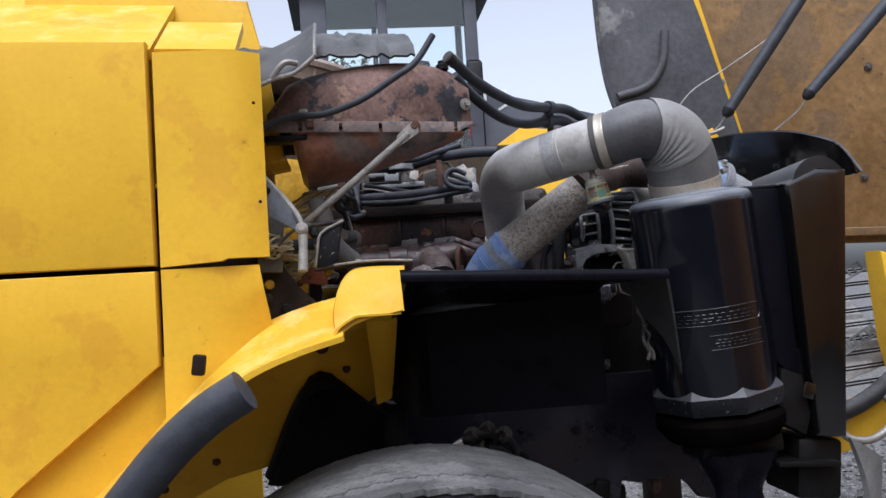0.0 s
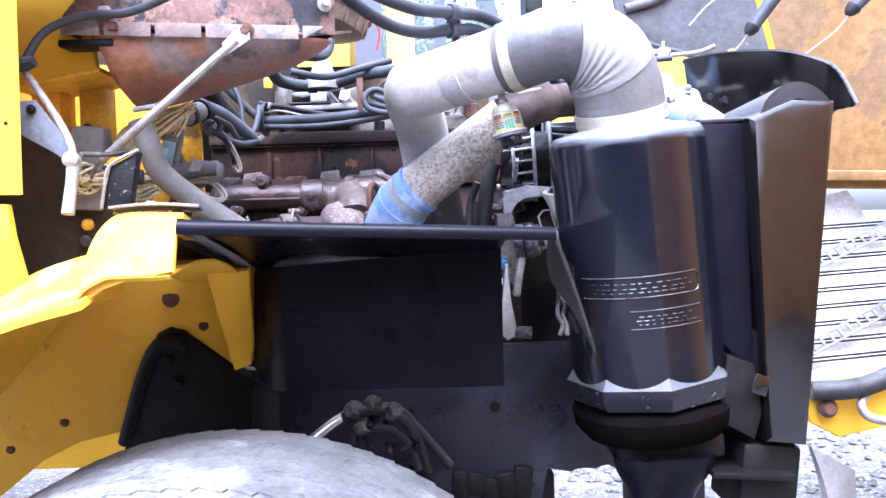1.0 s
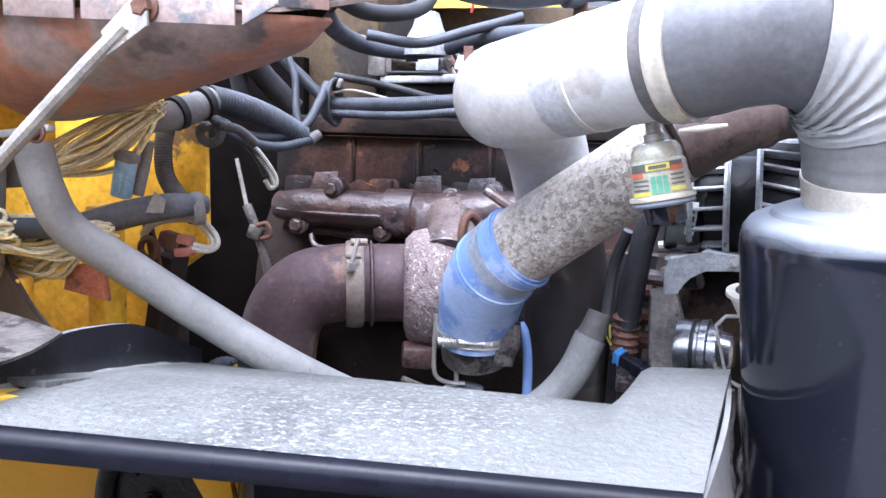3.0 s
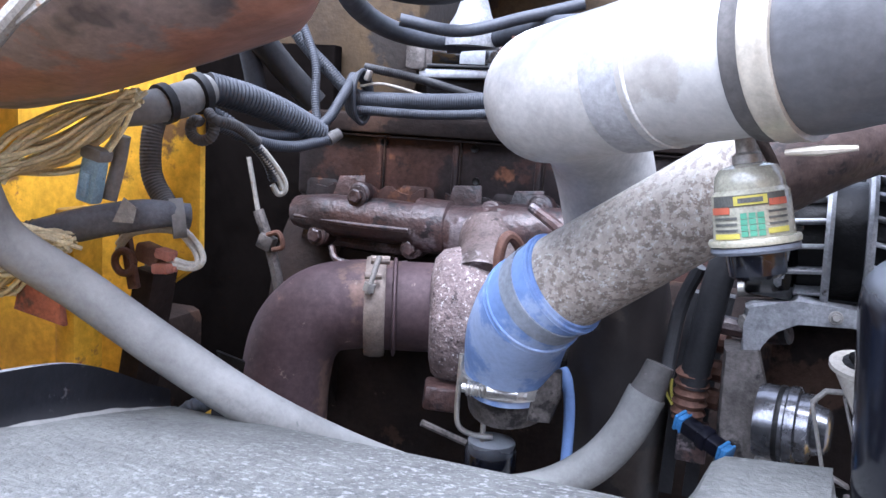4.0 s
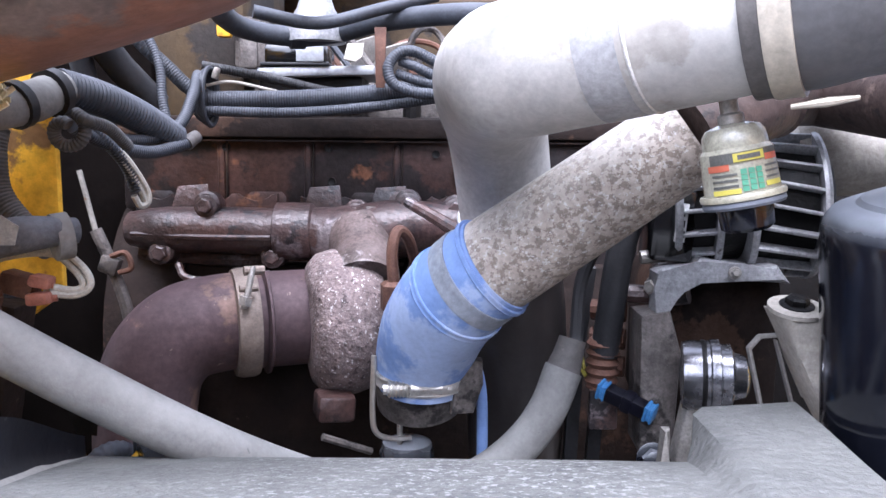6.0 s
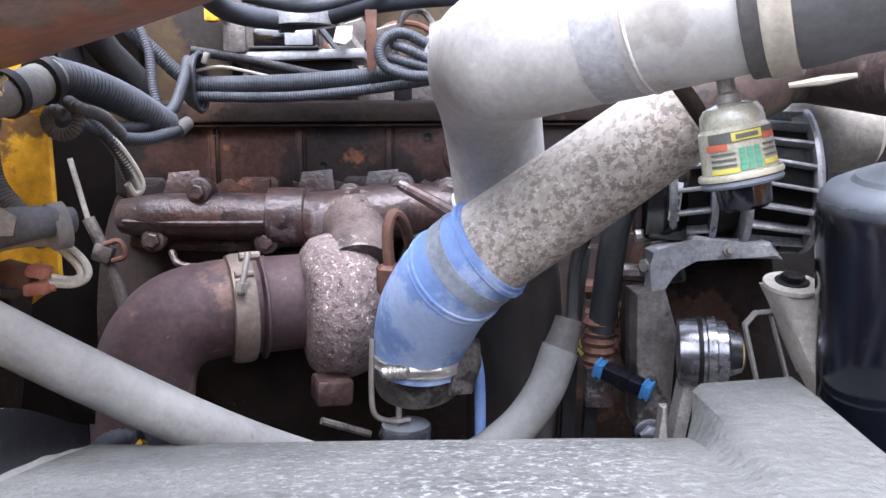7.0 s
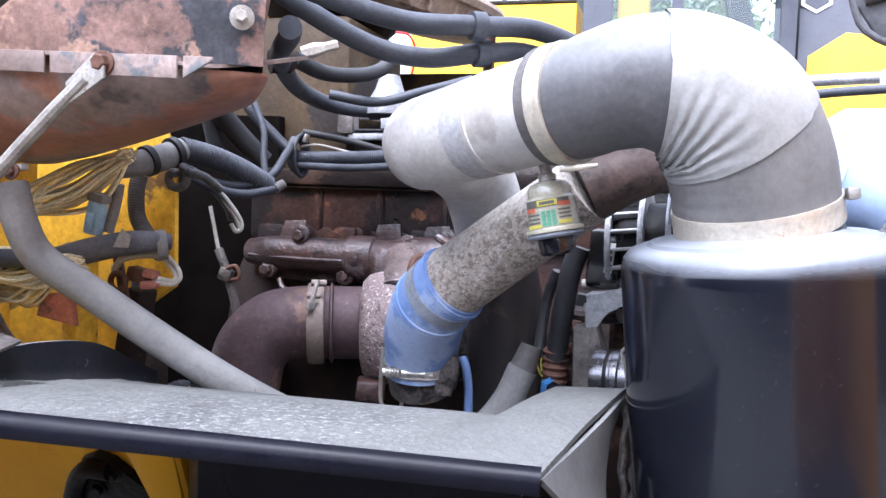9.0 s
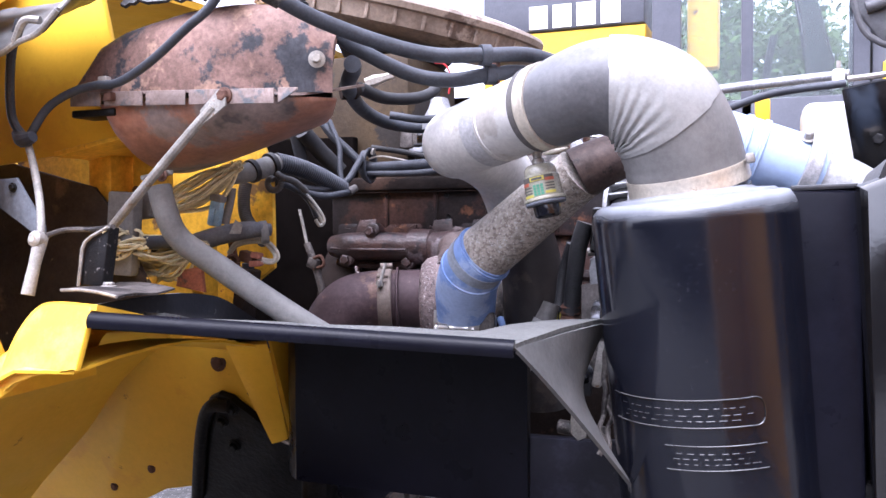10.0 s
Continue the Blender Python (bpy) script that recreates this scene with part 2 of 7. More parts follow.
olive_grime = surf("olive_brown_grime", (0.066, 0.043, 0.020), (0.036, 0.025, 0.016), 7, 0.65, bump=0.3, patch=(0.025, 0.02, 0.017), patch_scale=6, patch_at=0.54, spots=(0.18, 0.12, 0.06), spot_scale=25, spot_at=0.70)
elbow_dark = surf("brown_black_rubber", (0.026, 0.022, 0.021), (0.016, 0.014, 0.014), 6, 0.38, bump=0.1, patch=(0.045, 0.036, 0.031), patch_scale=9, patch_at=0.54, spec=0.35)
# blue tint and patches are a hazy reflection put into the colour
oily_plate = surf("oily_plate_with_sheen", (0.008, 0.008, 0.012), (0.014, 0.014, 0.020), 5, 0.3, bump=0.15, patch=(0.020, 0.020, 0.030), patch_scale=3.5, patch_at=0.53, spots=(0.06, 0.06, 0.068), spot_scale=60, spot_at=0.68, spec=0.4)
beige = surf("beige_cast_part", (0.40, 0.37, 0.32), (0.34, 0.31, 0.27), 12, 0.55, bump=0.2, spots=(0.2, 0.17, 0.14), spot_scale=40, spot_at=0.70)
strut_mat = surf("weathered_pale_steel", (0.30, 0.285, 0.255), (0.22, 0.205, 0.185), 25, 0.6, 0.2, bump=0.2, spots=(0.20, 0.13, 0.08), spot_scale=40, spot_at=0.62)
tan_wire = surf("tan_wire_insulation", (0.66, 0.60, 0.40), (0.54, 0.48, 0.30), 20, 0.5, bump=0.05, spots=(0.16, 0.13, 0.09), spot_scale=60, spot_at=0.68, rnd=0.35)
white_wire = surf("off_white_wire", (0.50, 0.48, 0.42), (0.40, 0.38, 0.33), 25, 0.5, bump=0.05)
red_plastic = surf("faded_red_plastic", (0.28, 0.09, 0.065), (0.35, 0.17, 0.12), 25, 0.6, bump=0.15)
blue_plastic = surf("blue_plastic", (0.045, 0.15, 0.32), (0.03, 0.11, 0.26), 25, 0.45, bump=0.05)
red_wire = surf("red_wire", (0.55, 0.05, 0.05), (0.45, 0.04, 0.04), 20, 0.5, bump=0.02)
copper = surf("rusty_copper", (0.135, 0.068, 0.046), (0.085, 0.046, 0.035), 30, 0.6, 0.3, bump=0.3)
white_plastic = surf("white_plastic_tank", (0.58, 0.58, 0.57), (0.52, 0.52, 0.51), 6, 0.45, bump=0.03, wear=0.05)
grey_panel = surf("dark_grey_panel", (0.065, 0.065, 0.070), (0.09, 0.09, 0.094), 3, 0.5, bump=0.06, patch=(0.17, 0.165, 0.16), patch_scale=2.5, patch_at=0.58)
grey_paint = surf("machine_grey_paint", (0.070, 0.072, 0.085), (0.085, 0.087, 0.10), 3, 0.4, bump=0.03, wear=0.1)
white_paint = surf("white_lettering_paint", (0.78, 0.78, 0.76), (0.72, 0.72, 0.70), 8, 0.5, bump=0.02, wear=0.05)
tyre_rubber = surf("dusty_tyre_rubber", (0.115, 0.114, 0.112), (0.080, 0.080, 0.080), 9, 0.82, bump=0.4, patch=(0.150, 0.149, 0.145), patch_scale=4, patch_at=0.55, spots=(0.05, 0.05, 0.052), spot_scale=70, spot_at=0.62, wear=0.35)
gravel = surf("grey_gravel", (0.185, 0.182, 0.176), (0.095, 0.093, 0.090), 14, 0.9, bump=1.0, fine=45, spots=(0.40, 0.395, 0.385), spot_scale=42, spot_at=0.57, patch=(0.125, 0.121, 0.116), patch_scale=0.9, patch_at=0.52)
dish_mat = surf("weathered_brown_dish", (0.24, 0.18, 0.135), (0.30, 0.24, 0.19), 6, 0.7, bump=0.2, patch=(0.12, 0.085, 0.065), patch_scale=5, patch_at=0.58, dust=(0.48, 0.46, 0.44), dust_amount=0.8)
leaf = surf("dark_foliage", (0.035, 0.06, 0.02), (0.06, 0.09, 0.03), 1.5, 0.7, bump=0.3, rnd=0.2)
bark = surf("tree_bark", (0.09, 0.07, 0.055), (0.06, 0.05, 0.04), 5, 0.9, bump=0.6)
# bright ochre, chosen for the warm streak that black paint mirrors
wall_mat = surf("plain_brown_wall", (0.70, 0.34, 0.075), (0.76, 0.39, 0.10), 2, 0.8, bump=0.1)
dark_wall_mat = surf("dark_grey_unseen_wall", (0.05, 0.047, 0.055), (0.08, 0.075, 0.085), 1.2, 0.8, bump=0.1)
pale_sheet = surf("pale_dusty_sheet", (0.42, 0.42, 0.41), (0.36, 0.355, 0.34), 4, 0.6, bump=0.1, patch=(0.28, 0.27, 0.25), patch_scale=5, patch_at=0.58, spots=(0.2, 0.19, 0.17), spot_scale=18, spot_at=0.70)
grille_grey = surf("dull_grey_sheet", (0.12, 0.122, 0.125), (0.17, 0.17, 0.17), 6, 0.6, 0.1, bump=0.1, spots=(0.06, 0.055, 0.05), spot_scale=20, spot_at=0.66)
decal_yellow = surf("yellow_decal", (0.38, 0.33, 0.06), (0.34, 0.30, 0.06), 60, 0.5, bump=0.02, wear=0.1)
decal_green = surf("green_decal", (0.07, 0.22, 0.135), (0.06, 0.19, 0.12), 60, 0.5, bump=0.02, wear=0.1)
decal_red = surf("red_orange_decal", (0.34, 0.09, 0.05), (0.30, 0.08, 0.045), 60, 0.5, bump=0.02, wear=0.1)
decal_dark = surf("dark_decal", (0.06, 0.06, 0.055), (0.08, 0.08, 0.07), 60, 0.5, bump=0.02)


def glass_mat(name, colour, rough):
    m = bpy.data.materials.new(name)
    m.use_nodes = True
    b = m.node_tree.nodes["Principled BSDF"]
    b.inputs["Base Color"].default_value = (*colour, 1)
    b.inputs["Transmission Weight"].default_value = 1.0
    b.inputs["Roughness"].default_value = rough
    b.inputs["IOR"].default_value = 1.45
    return m


cab_glass = glass_mat("cab_glass", (0.85, 0.95, 0.95), 0.02)
clear_cup = surf("cloudy_clear_plastic", (0.31, 0.298, 0.235), (0.235, 0.225, 0.17), 30, 0.2, bump=0.02, spec=0.6)

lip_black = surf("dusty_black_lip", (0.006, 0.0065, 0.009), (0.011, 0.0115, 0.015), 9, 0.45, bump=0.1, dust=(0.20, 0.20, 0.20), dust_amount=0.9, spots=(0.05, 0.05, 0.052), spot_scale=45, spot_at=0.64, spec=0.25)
pale_dust = surf("pale_settled_dust", (0.21, 0.205, 0.19), (0.165, 0.162, 0.152), 8, 0.85, bump=0.25, fine=160, spots=(0.11, 0.11, 0.108), spot_scale=60, spot_at=0.62, wear=0.2)
clamp_steel = surf("stained_clamp_steel", (0.58, 0.53, 0.44), (0.47, 0.42, 0.34), 14, 0.36, 0.55, bump=0.1, spots=(0.32, 0.26, 0.18), spot_scale=35, spot_at=0.66, wear=0.2)
dark_steel = surf("polished_grimy_steel", (0.20, 0.20, 0.215), (0.13, 0.13, 0.14), 16, 0.24, 0.9, bump=0.06, spots=(0.06, 0.055, 0.052), spot_scale=40, spot_at=0.62, wear=0.35)
slate_plate = surf("blue_grey_painted_plate", (0.115, 0.125, 0.145), (0.085, 0.092, 0.105), 10, 0.5, bump=0.1, spots=(0.22, 0.21, 0.20), spot_scale=40, spot_at=0.66, wear=0.25)
lid_grey = surf("pale_grey_lid", (0.36, 0.37, 0.39), (0.28, 0.29, 0.31), 9, 0.4, 0.1, bump=0.08, spots=(0.14, 0.13, 0.125), spot_scale=25, spot_at=0.66)
hose_brown = surf("grey_brown_hose_cuff", (0.105, 0.098, 0.092), (0.078, 0.072, 0.068), 12, 0.55, bump=0.15, spots=(0.17, 0.16, 0.15), spot_scale=40, spot_at=0.66)
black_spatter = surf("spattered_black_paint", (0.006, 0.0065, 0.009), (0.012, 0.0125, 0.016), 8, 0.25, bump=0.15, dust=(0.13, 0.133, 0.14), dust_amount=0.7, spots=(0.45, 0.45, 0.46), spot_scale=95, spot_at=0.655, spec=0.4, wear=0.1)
# near-black without gloss: the depth of shade put into the colour
shade_black = surf("shade_black_steel", (0.003, 0.0025, 0.0023), (0.006, 0.0048, 0.0044), 9, 0.85, bump=0.1, spec=0.0)
rubber_dull = surf("dull_grey_conduit", (0.060, 0.059, 0.060), (0.085, 0.083, 0.082), 14, 0.6, bump=0.1, dust=(0.18, 0.178, 0.175), dust_amount=0.4)
elbow_bare = surf("bare_dark_rubber_elbow", (0.064, 0.063, 0.066), (0.092, 0.090, 0.091), 9, 0.42, bump=0.1, dust=(0.26, 0.26, 0.262), dust_amount=0.5, spots=(0.45, 0.45, 0.45), spot_scale=30, spot_at=0.80, wear=0.2, spec=0.35)
grime_black = surf("mottled_black_paint", (0.006, 0.006, 0.007), (0.012, 0.011, 0.011), 20, 0.5, bump=0.3, spots=(0.16, 0.15, 0.14), spot_scale=75, spot_at=0.60, spec=0.2)
taped_grey = surf("dark_grey_cloth_tape", (0.060, 0.063, 0.072), (0.095, 0.098, 0.108), 16, 0.5, bump=0.3, dust=(0.20, 0.205, 0.22), dust_amount=0.5, wear=0.35)
gauge_rim = surf("cream_clear_plastic", (0.31, 0.295, 0.225), (0.24, 0.225, 0.165), 40, 0.3, bump=0.05, spec=0.5)
rust_red = surf("orange_red_rust", (0.34, 0.115, 0.062), (0.25, 0.085, 0.05), 14, 0.7, bump=0.3, patch=(0.13, 0.07, 0.05), patch_scale=14, patch_at=0.58, wear=0.4)
cyan_plastic = surf("pale_blue_plastic", (0.22, 0.36, 0.46), (0.30, 0.42, 0.50), 30, 0.4, bump=0.05, spots=(0.12, 0.16, 0.20), spot_scale=60, spot_at=0.66)
cast_grey = surf("grey_brown_casting", (0.135, 0.108, 0.100), (0.070, 0.050, 0.045), 16, 0.6, 0.1, bump=0.5, patch=(0.215, 0.190, 0.185), patch_scale=14, patch_at=0.56, spots=(0.03, 0.022, 0.02), spot_scale=40, spot_at=0.60, wear=0.45)
brown_plate = surf("grimy_brown_plate", (0.060, 0.042, 0.032), (0.034, 0.025, 0.020), 9, 0.65, bump=0.4, patch=(0.10, 0.066, 0.045), patch_scale=8, patch_at=0.58, spots=(0.19, 0.14, 0.08), spot_scale=28, spot_at=0.68)
dusty_web = surf("dusty_grey_plastic_web", (0.062, 0.062, 0.061), (0.092, 0.091, 0.088), 9, 0.5, bump=0.12, dust=(0.17, 0.169, 0.164), dust_amount=0.5, spots=(0.02, 0.02, 0.022), spot_scale=30, spot_at=0.66, spec=0.35)

# ---- mesh helpers ----
BASE = {}


def thing(name, base, label, category, group="", kind=""):
    ob = new(name)
    ob.empty_display_size = 0.02
    ob.location = base
    BASE[ob.name] = Vector(base)
    return tagged(ob, label, category, group, kind)


def part(name, bm, material, parent=None, label="", smooth=True):
    """Links a bmesh, given in world coordinates, as one mesh object under a thing or a part."""
    me = bpy.data.meshes.new(name)
    o = BASE[parent.name] if parent else Vector((0, 0, 0))
    if o.length:
        bmesh.ops.translate(bm, verts=bm.verts, vec=-o)
    bmesh.ops.recalc_face_normals(bm, faces=bm.faces)
    if smooth:
        for f in bm.faces:
            f.smooth = True
        for e in bm.edges:
            if len(e.link_faces) == 2 and e.calc_face_angle(0) > 0.6:
                e.smooth = False
    bm.to_mesh(me)
    bm.free()
    me.materials.append(material)
    ob = new(name, me)
    if parent:
        ob.parent = parent
        BASE[ob.name] = o
    if label:
        ob["label"] = label
    return ob


def V(p):
    return Vector(p)


def spline(pts, sub=8):
    """Points along a smooth curve through pts."""
    p = [Vector(q) for q in pts]
    if len(p) == 2:
        return [p[0].lerp(p[1], i / sub) for i in range(sub + 1)]
    p = [p[0] * 2 - p[1]] + p + [p[-1] * 2 - p[-2]]
    out = []
    for i in range(1, len(p) - 2):
        a, b, c, d = p[i - 1:i + 3]
        for k in range(sub):
            t = k / sub
            out.append(0.5 * (2 * b + (c - a) * t + (2 * a - 5 * b + 4 * c - d) * t * t + (3 * b - a - 3 * c + d) * t ** 3))
    out.append(p[-2].copy())
    return out


def resample(line, step):
    d = [0.0]
    for a, b in zip(line, line[1:]):
        d.append(d[-1] + (b - a).length)
    n = max(2, int(d[-1] / step))
    out, j = [], 0
    for i in range(n + 1):
        s = d[-1] * i / n
        while j < len(line) - 2 and d[j + 1] < s:
            j += 1
        w = (s - d[j]) / max(1e-9, d[j + 1] - d[j])
        out.append(line[j].lerp(line[j + 1], w))
    return out


def rings(bm, line, radii, seg=16, caps=True, start=None):
    """A tube along line with a radius at each of its points."""
    t = (line[1] - line[0]).normalized()
    u = t.orthogonal().normalized() if start is None else (start - t * start.dot(t)).normalized()
    loops = []
    for i, p in enumerate(line):
        t2 = (line[min(i + 1, len(line) - 1)] - line[max(i - 1, 0)]).normalized()
        u = (u - t2 * u.dot(t2)).normalized()
        w = t2.cross(u)
        r = radii[i]
        loops.append([bm.verts.new(p + (u * math.cos(2 * math.pi * k / seg) + w * math.sin(2 * math.pi * k / seg)) * r) for k in range(seg)])
    for a, b in zip(loops, loops[1:]):
        for k in range(seg):
            bm.faces.new((a[k], a[(k + 1) % seg], b[(k + 1) % seg], b[k]))
    if caps:
        bm.faces.new(loops[0][::-1])
        bm.faces.new(loops[-1])
    return loops


def tube(pts, r, seg=16, sub=8, wave=None, caps=True, bm=None, jitter=0.0):
    """A hose or rod through pts. r: a radius, or one for each point. wave: (pitch, depth) of corrugations."""
    bm = bm or bmesh.new()
    line = spline(pts, sub)
    if wave:
        line = resample(line, wave[0] / 4)
        rad = [r + wave[1] * (0.5 - 0.5 * math.cos(2 * math.pi * i / 4)) for i in range(len(line))]
    elif isinstance(r, (int, float)):
        rad = [r * (1 + jitter * noise.noise(p * 30)) for p in line]
    else:
        n = len(line) - 1
        rad = []
        for i in range(n + 1):
            f = i / n * (len(r) - 1)
            k = min(int(f), len(r) - 2)
            rad.append(r[k] + (r[k + 1] - r[k]) * (f - k))
    rings(bm, line, rad, seg, caps)
    return bm


def axis_matrix(origin, direction, side=None):
    z = Vector(direction).normalized()
    x = (Vector(side) if side else z.orthogonal())
    x = (x - z * x.dot(z)).normalized()
    y = z.cross(x)
    m = Matrix((x, y, z)).transposed().to_4x4()
    m.translation = Vector(origin)
    return m


def lathe(profile, m, seg=32, bm=None, caps=True):
    """Turns (radius, height) pairs round the z axis of m."""
    bm = bm or bmesh.new()
    loops = []
    for r, h in profile:
        loops.append([bm.verts.new(m @ Vector((r * math.cos(2 * math.pi * k / seg), r * math.sin(2 * math.pi * k / seg), h))) for k in range(seg)])
    for a, b in zip(loops, loops[1:]):
        for k in range(seg):
            bm.faces.new((a[k], a[(k + 1) % seg], b[(k + 1) % seg], b[k]))
    if caps:
        bm.faces.new(loops[0][::-1])
        bm.faces.new(loops[-1])
    return bm


def box(size, m, bevel=0.003, bm=None, seg=2):
    bm = bm or bmesh.new()
    g = bmesh.ops.create_cube(bm, size=1.0, matrix=m @ Matrix.Diagonal((*size, 1)))
    if bevel:
        es = {e for v in g["verts"] for e in v.link_edges}
        bmesh.ops.bevel(bm, geom=list(es), offset=bevel, segments=seg, affect="EDGES", profile=0.5)
    return bm


def slab(outline, thick, m, bevel=0.002, bm=None):
    """An outline in the xy plane of m, thick along its z."""
    bm = bm or bmesh.new()
    a = [bm.verts.new(m @ Vector((x, y, 0))) for x, y in outline]
    b = [bm.verts.new(m @ Vector((x, y, thick))) for x, y in outline]
    n = len(a)
    top, low = bm.faces.new(a[::-1]), bm.faces.new(b)
    for k in range(n):
        bm.faces.new((a[k], a[(k + 1) % n], b[(k + 1) % n], b[k]))
    if bevel:
        bmesh.ops.bevel(bm, geom=list(top.edges) + list(low.edges), offset=bevel, segments=2, affect="EDGES", profile=0.5)
    return bm


def sheet(f, nu, nv, thick, bm=None):
    """A bent sheet: f(u, v) gives its places for u, v in 0..1; it has a thickness."""
    bm = bm or bmesh.new()
    P = [[Vector(f(i / nu, j / nv)) for j in range(nv + 1)] for i in range(nu + 1)]
    top, low = [], []
    for i in range(nu + 1):
        rt, rl = [], []
        for j in range(nv + 1):
            du = P[min(i + 1, nu)][j] - P[max(i - 1, 0)][j]
            dv = P[i][min(j + 1, nv)] - P[i][max(j - 1, 0)]
            n = du.cross(dv).normalized()
            rt.append(bm.verts.new(P[i][j]))
            rl.append(bm.verts.new(P[i][j] - n * thick))
        top.append(rt)
        low.append(rl)
    for i in range(nu):
        for j in range(nv):
            bm.faces.new((top[i][j], top[i + 1][j], top[i + 1][j + 1], top[i][j + 1]))
            bm.faces.new((low[i][j], low[i][j + 1], low[i + 1][j + 1], low[i + 1][j]))
    for i in range(nu):
        bm.faces.new((top[i][0], low[i][0], low[i + 1][0], top[i + 1][0]))
        bm.faces.new((top[i][nv], top[i + 1][nv], low[i + 1][nv], low[i][nv]))
    for j in range(nv):
        bm.faces.new((top[0][j], top[0][j + 1], low[0][j + 1], low[0][j]))
        bm.faces.new((top[nu][j], low[nu][j], low[nu][j + 1], top[nu][j + 1]))
    return bm


XZ = Matrix(((1, 0, 0, 0), (0, 0, 1, 0), (0, 1, 0, 0), (0, 0, 0, 1)))  # an outline's y becomes height, its thickness runs to +y


def upright(y):
    return Matrix.Translation((0, y, 0)) @ XZ


def bolt(p, d, r=0.011, h=0.010, washer=True, bm=None):
    """A hexagon bolt head at p, that points along d."""
    m = axis_matrix(p, d)
    bm = bm or bmesh.new()
    if washer:
        lathe([(r * 1.45, 0), (r * 1.45, 0.002), (r * 1.3, 0.0028)], m, 16, bm)
    lathe([(r, 0.002), (r, h), (r * 0.8, h + 0.0015)], m, 6, bm)
    return bm


def band(line_pts, r, width, centre=0.5, thick=0.0025, bm=None, seg=40):
    """A hose clamp's band: a short ring round the line at the fraction centre."""
    line = resample(spline(line_pts, 10), 0.004)
    k = int(centre * (len(line) - 1))
    t = (line[min(k + 1, len(line) - 1)] - line[max(k - 1, 0)]).normalized()
    m = axis_matrix(line[k], t)
    w = width / 2
    return lathe([(r, -w), (r + thick, -w), (r + thick * 1.2, -w * 0.7), (r + thick, -w * 0.5), (r + thick, w * 0.5), (r + thick * 1.2, w * 0.7), (r + thick, w), (r, w)], m, seg, bm), m

# ---- ground ----
GROUND = 0.44


def ground_height(x, y):
    return GROUND + 0.012 * noise.noise(Vector((x * 1.7, y * 1.7, 0)))


bm = bmesh.new()
edges_x = [-400, -60, -15] + [-6 + 0.5 * i for i in range(37)] + [20, 60, 400]
edges_y = [-400, -60, -15] + [-4 + 0.5 * i for i in range(37)] + [25, 60, 400]
grid = [[bm.verts.new((x, y, ground_height(x, y))) for y in edges_y] for x in edges_x]
for i in range(len(edges_x) - 1):
    for j in range(len(edges_y) - 1):
        bm.faces.new((grid[i][j], grid[i + 1][j], grid[i + 1][j + 1], grid[i][j + 1]))
tagged(part("ground", bm, gravel), "grey gravel ground scattered with pale stones", "ground", kind="structure")


def stones():
    """Loose stones on the ground beside and under the machine, too many to count."""
    rnd = random.Random(5)
    verts, faces = [], []
    for _ in range(5200):
        x, y = rnd.uniform(-1.5, 5.0), rnd.uniform(1.6, 7.5)
        s = rnd.uniform(0.012, 0.034)
        c = Vector((x, y, ground_height(x, y) + s * 0.25))
        k = len(verts)
        for d in ((1, 0, 0), (-1, 0, 0), (0, 1, 0), (0, -1, 0), (0, 0, 0.75), (0, 0, -0.75)):
            verts.append(c + Vector([q * s * rnd.uniform(0.7, 1.2) + rnd.uniform(-0.2, 0.2) * s for q in d]))
        for a, b in ((0, 2), (2, 1), (1, 3), (3, 0)):
            faces += [(k + a, k + b, k + 4), (k + b, k + a, k + 5)]
    me = bpy.data.meshes.new("gravel_stones")
    me.from_pydata(verts, [], faces)
    me.materials.append(gravel)
    tagged(new("gravel_stones", me), "loose grey and pale gravel stones on the ground", "gravel", kind="stuff")


stones()

# ---- hood and fender of the machine ----
HY = 1.40
ARCH = [(-0.62, 1.02), (-0.60, 1.20), (-0.53, 1.38), (-0.40, 1.53), (-0.249, 1.655), (-0.157, 1.750), (-0.037, 1.828), (0.05, 1.862), (0.128, 1.880)]

ARCH_LINE = spline([(x, 0, z) for x, z in ARCH], 6)


def ledge_z(x, y):
    """The wheel arch's top: rises towards the hood."""
    k = max(0, min(len(ARCH_LINE) - 2, sum(p.x <= x for p in ARCH_LINE) - 1))
    a, b = ARCH_LINE[k], ARCH_LINE[k + 1]
    z = a.z + (b.z - a.z) * max(0.0, min(1.0, (x - a.x) / (b.x - a.x)))
    w = max(0.0, min(1.0, (y - 1.29) / 0.17))
    return z + 0.070 * max(0.0, min(1.0, (x + 0.55) / 0.45)) * w ** 1.6


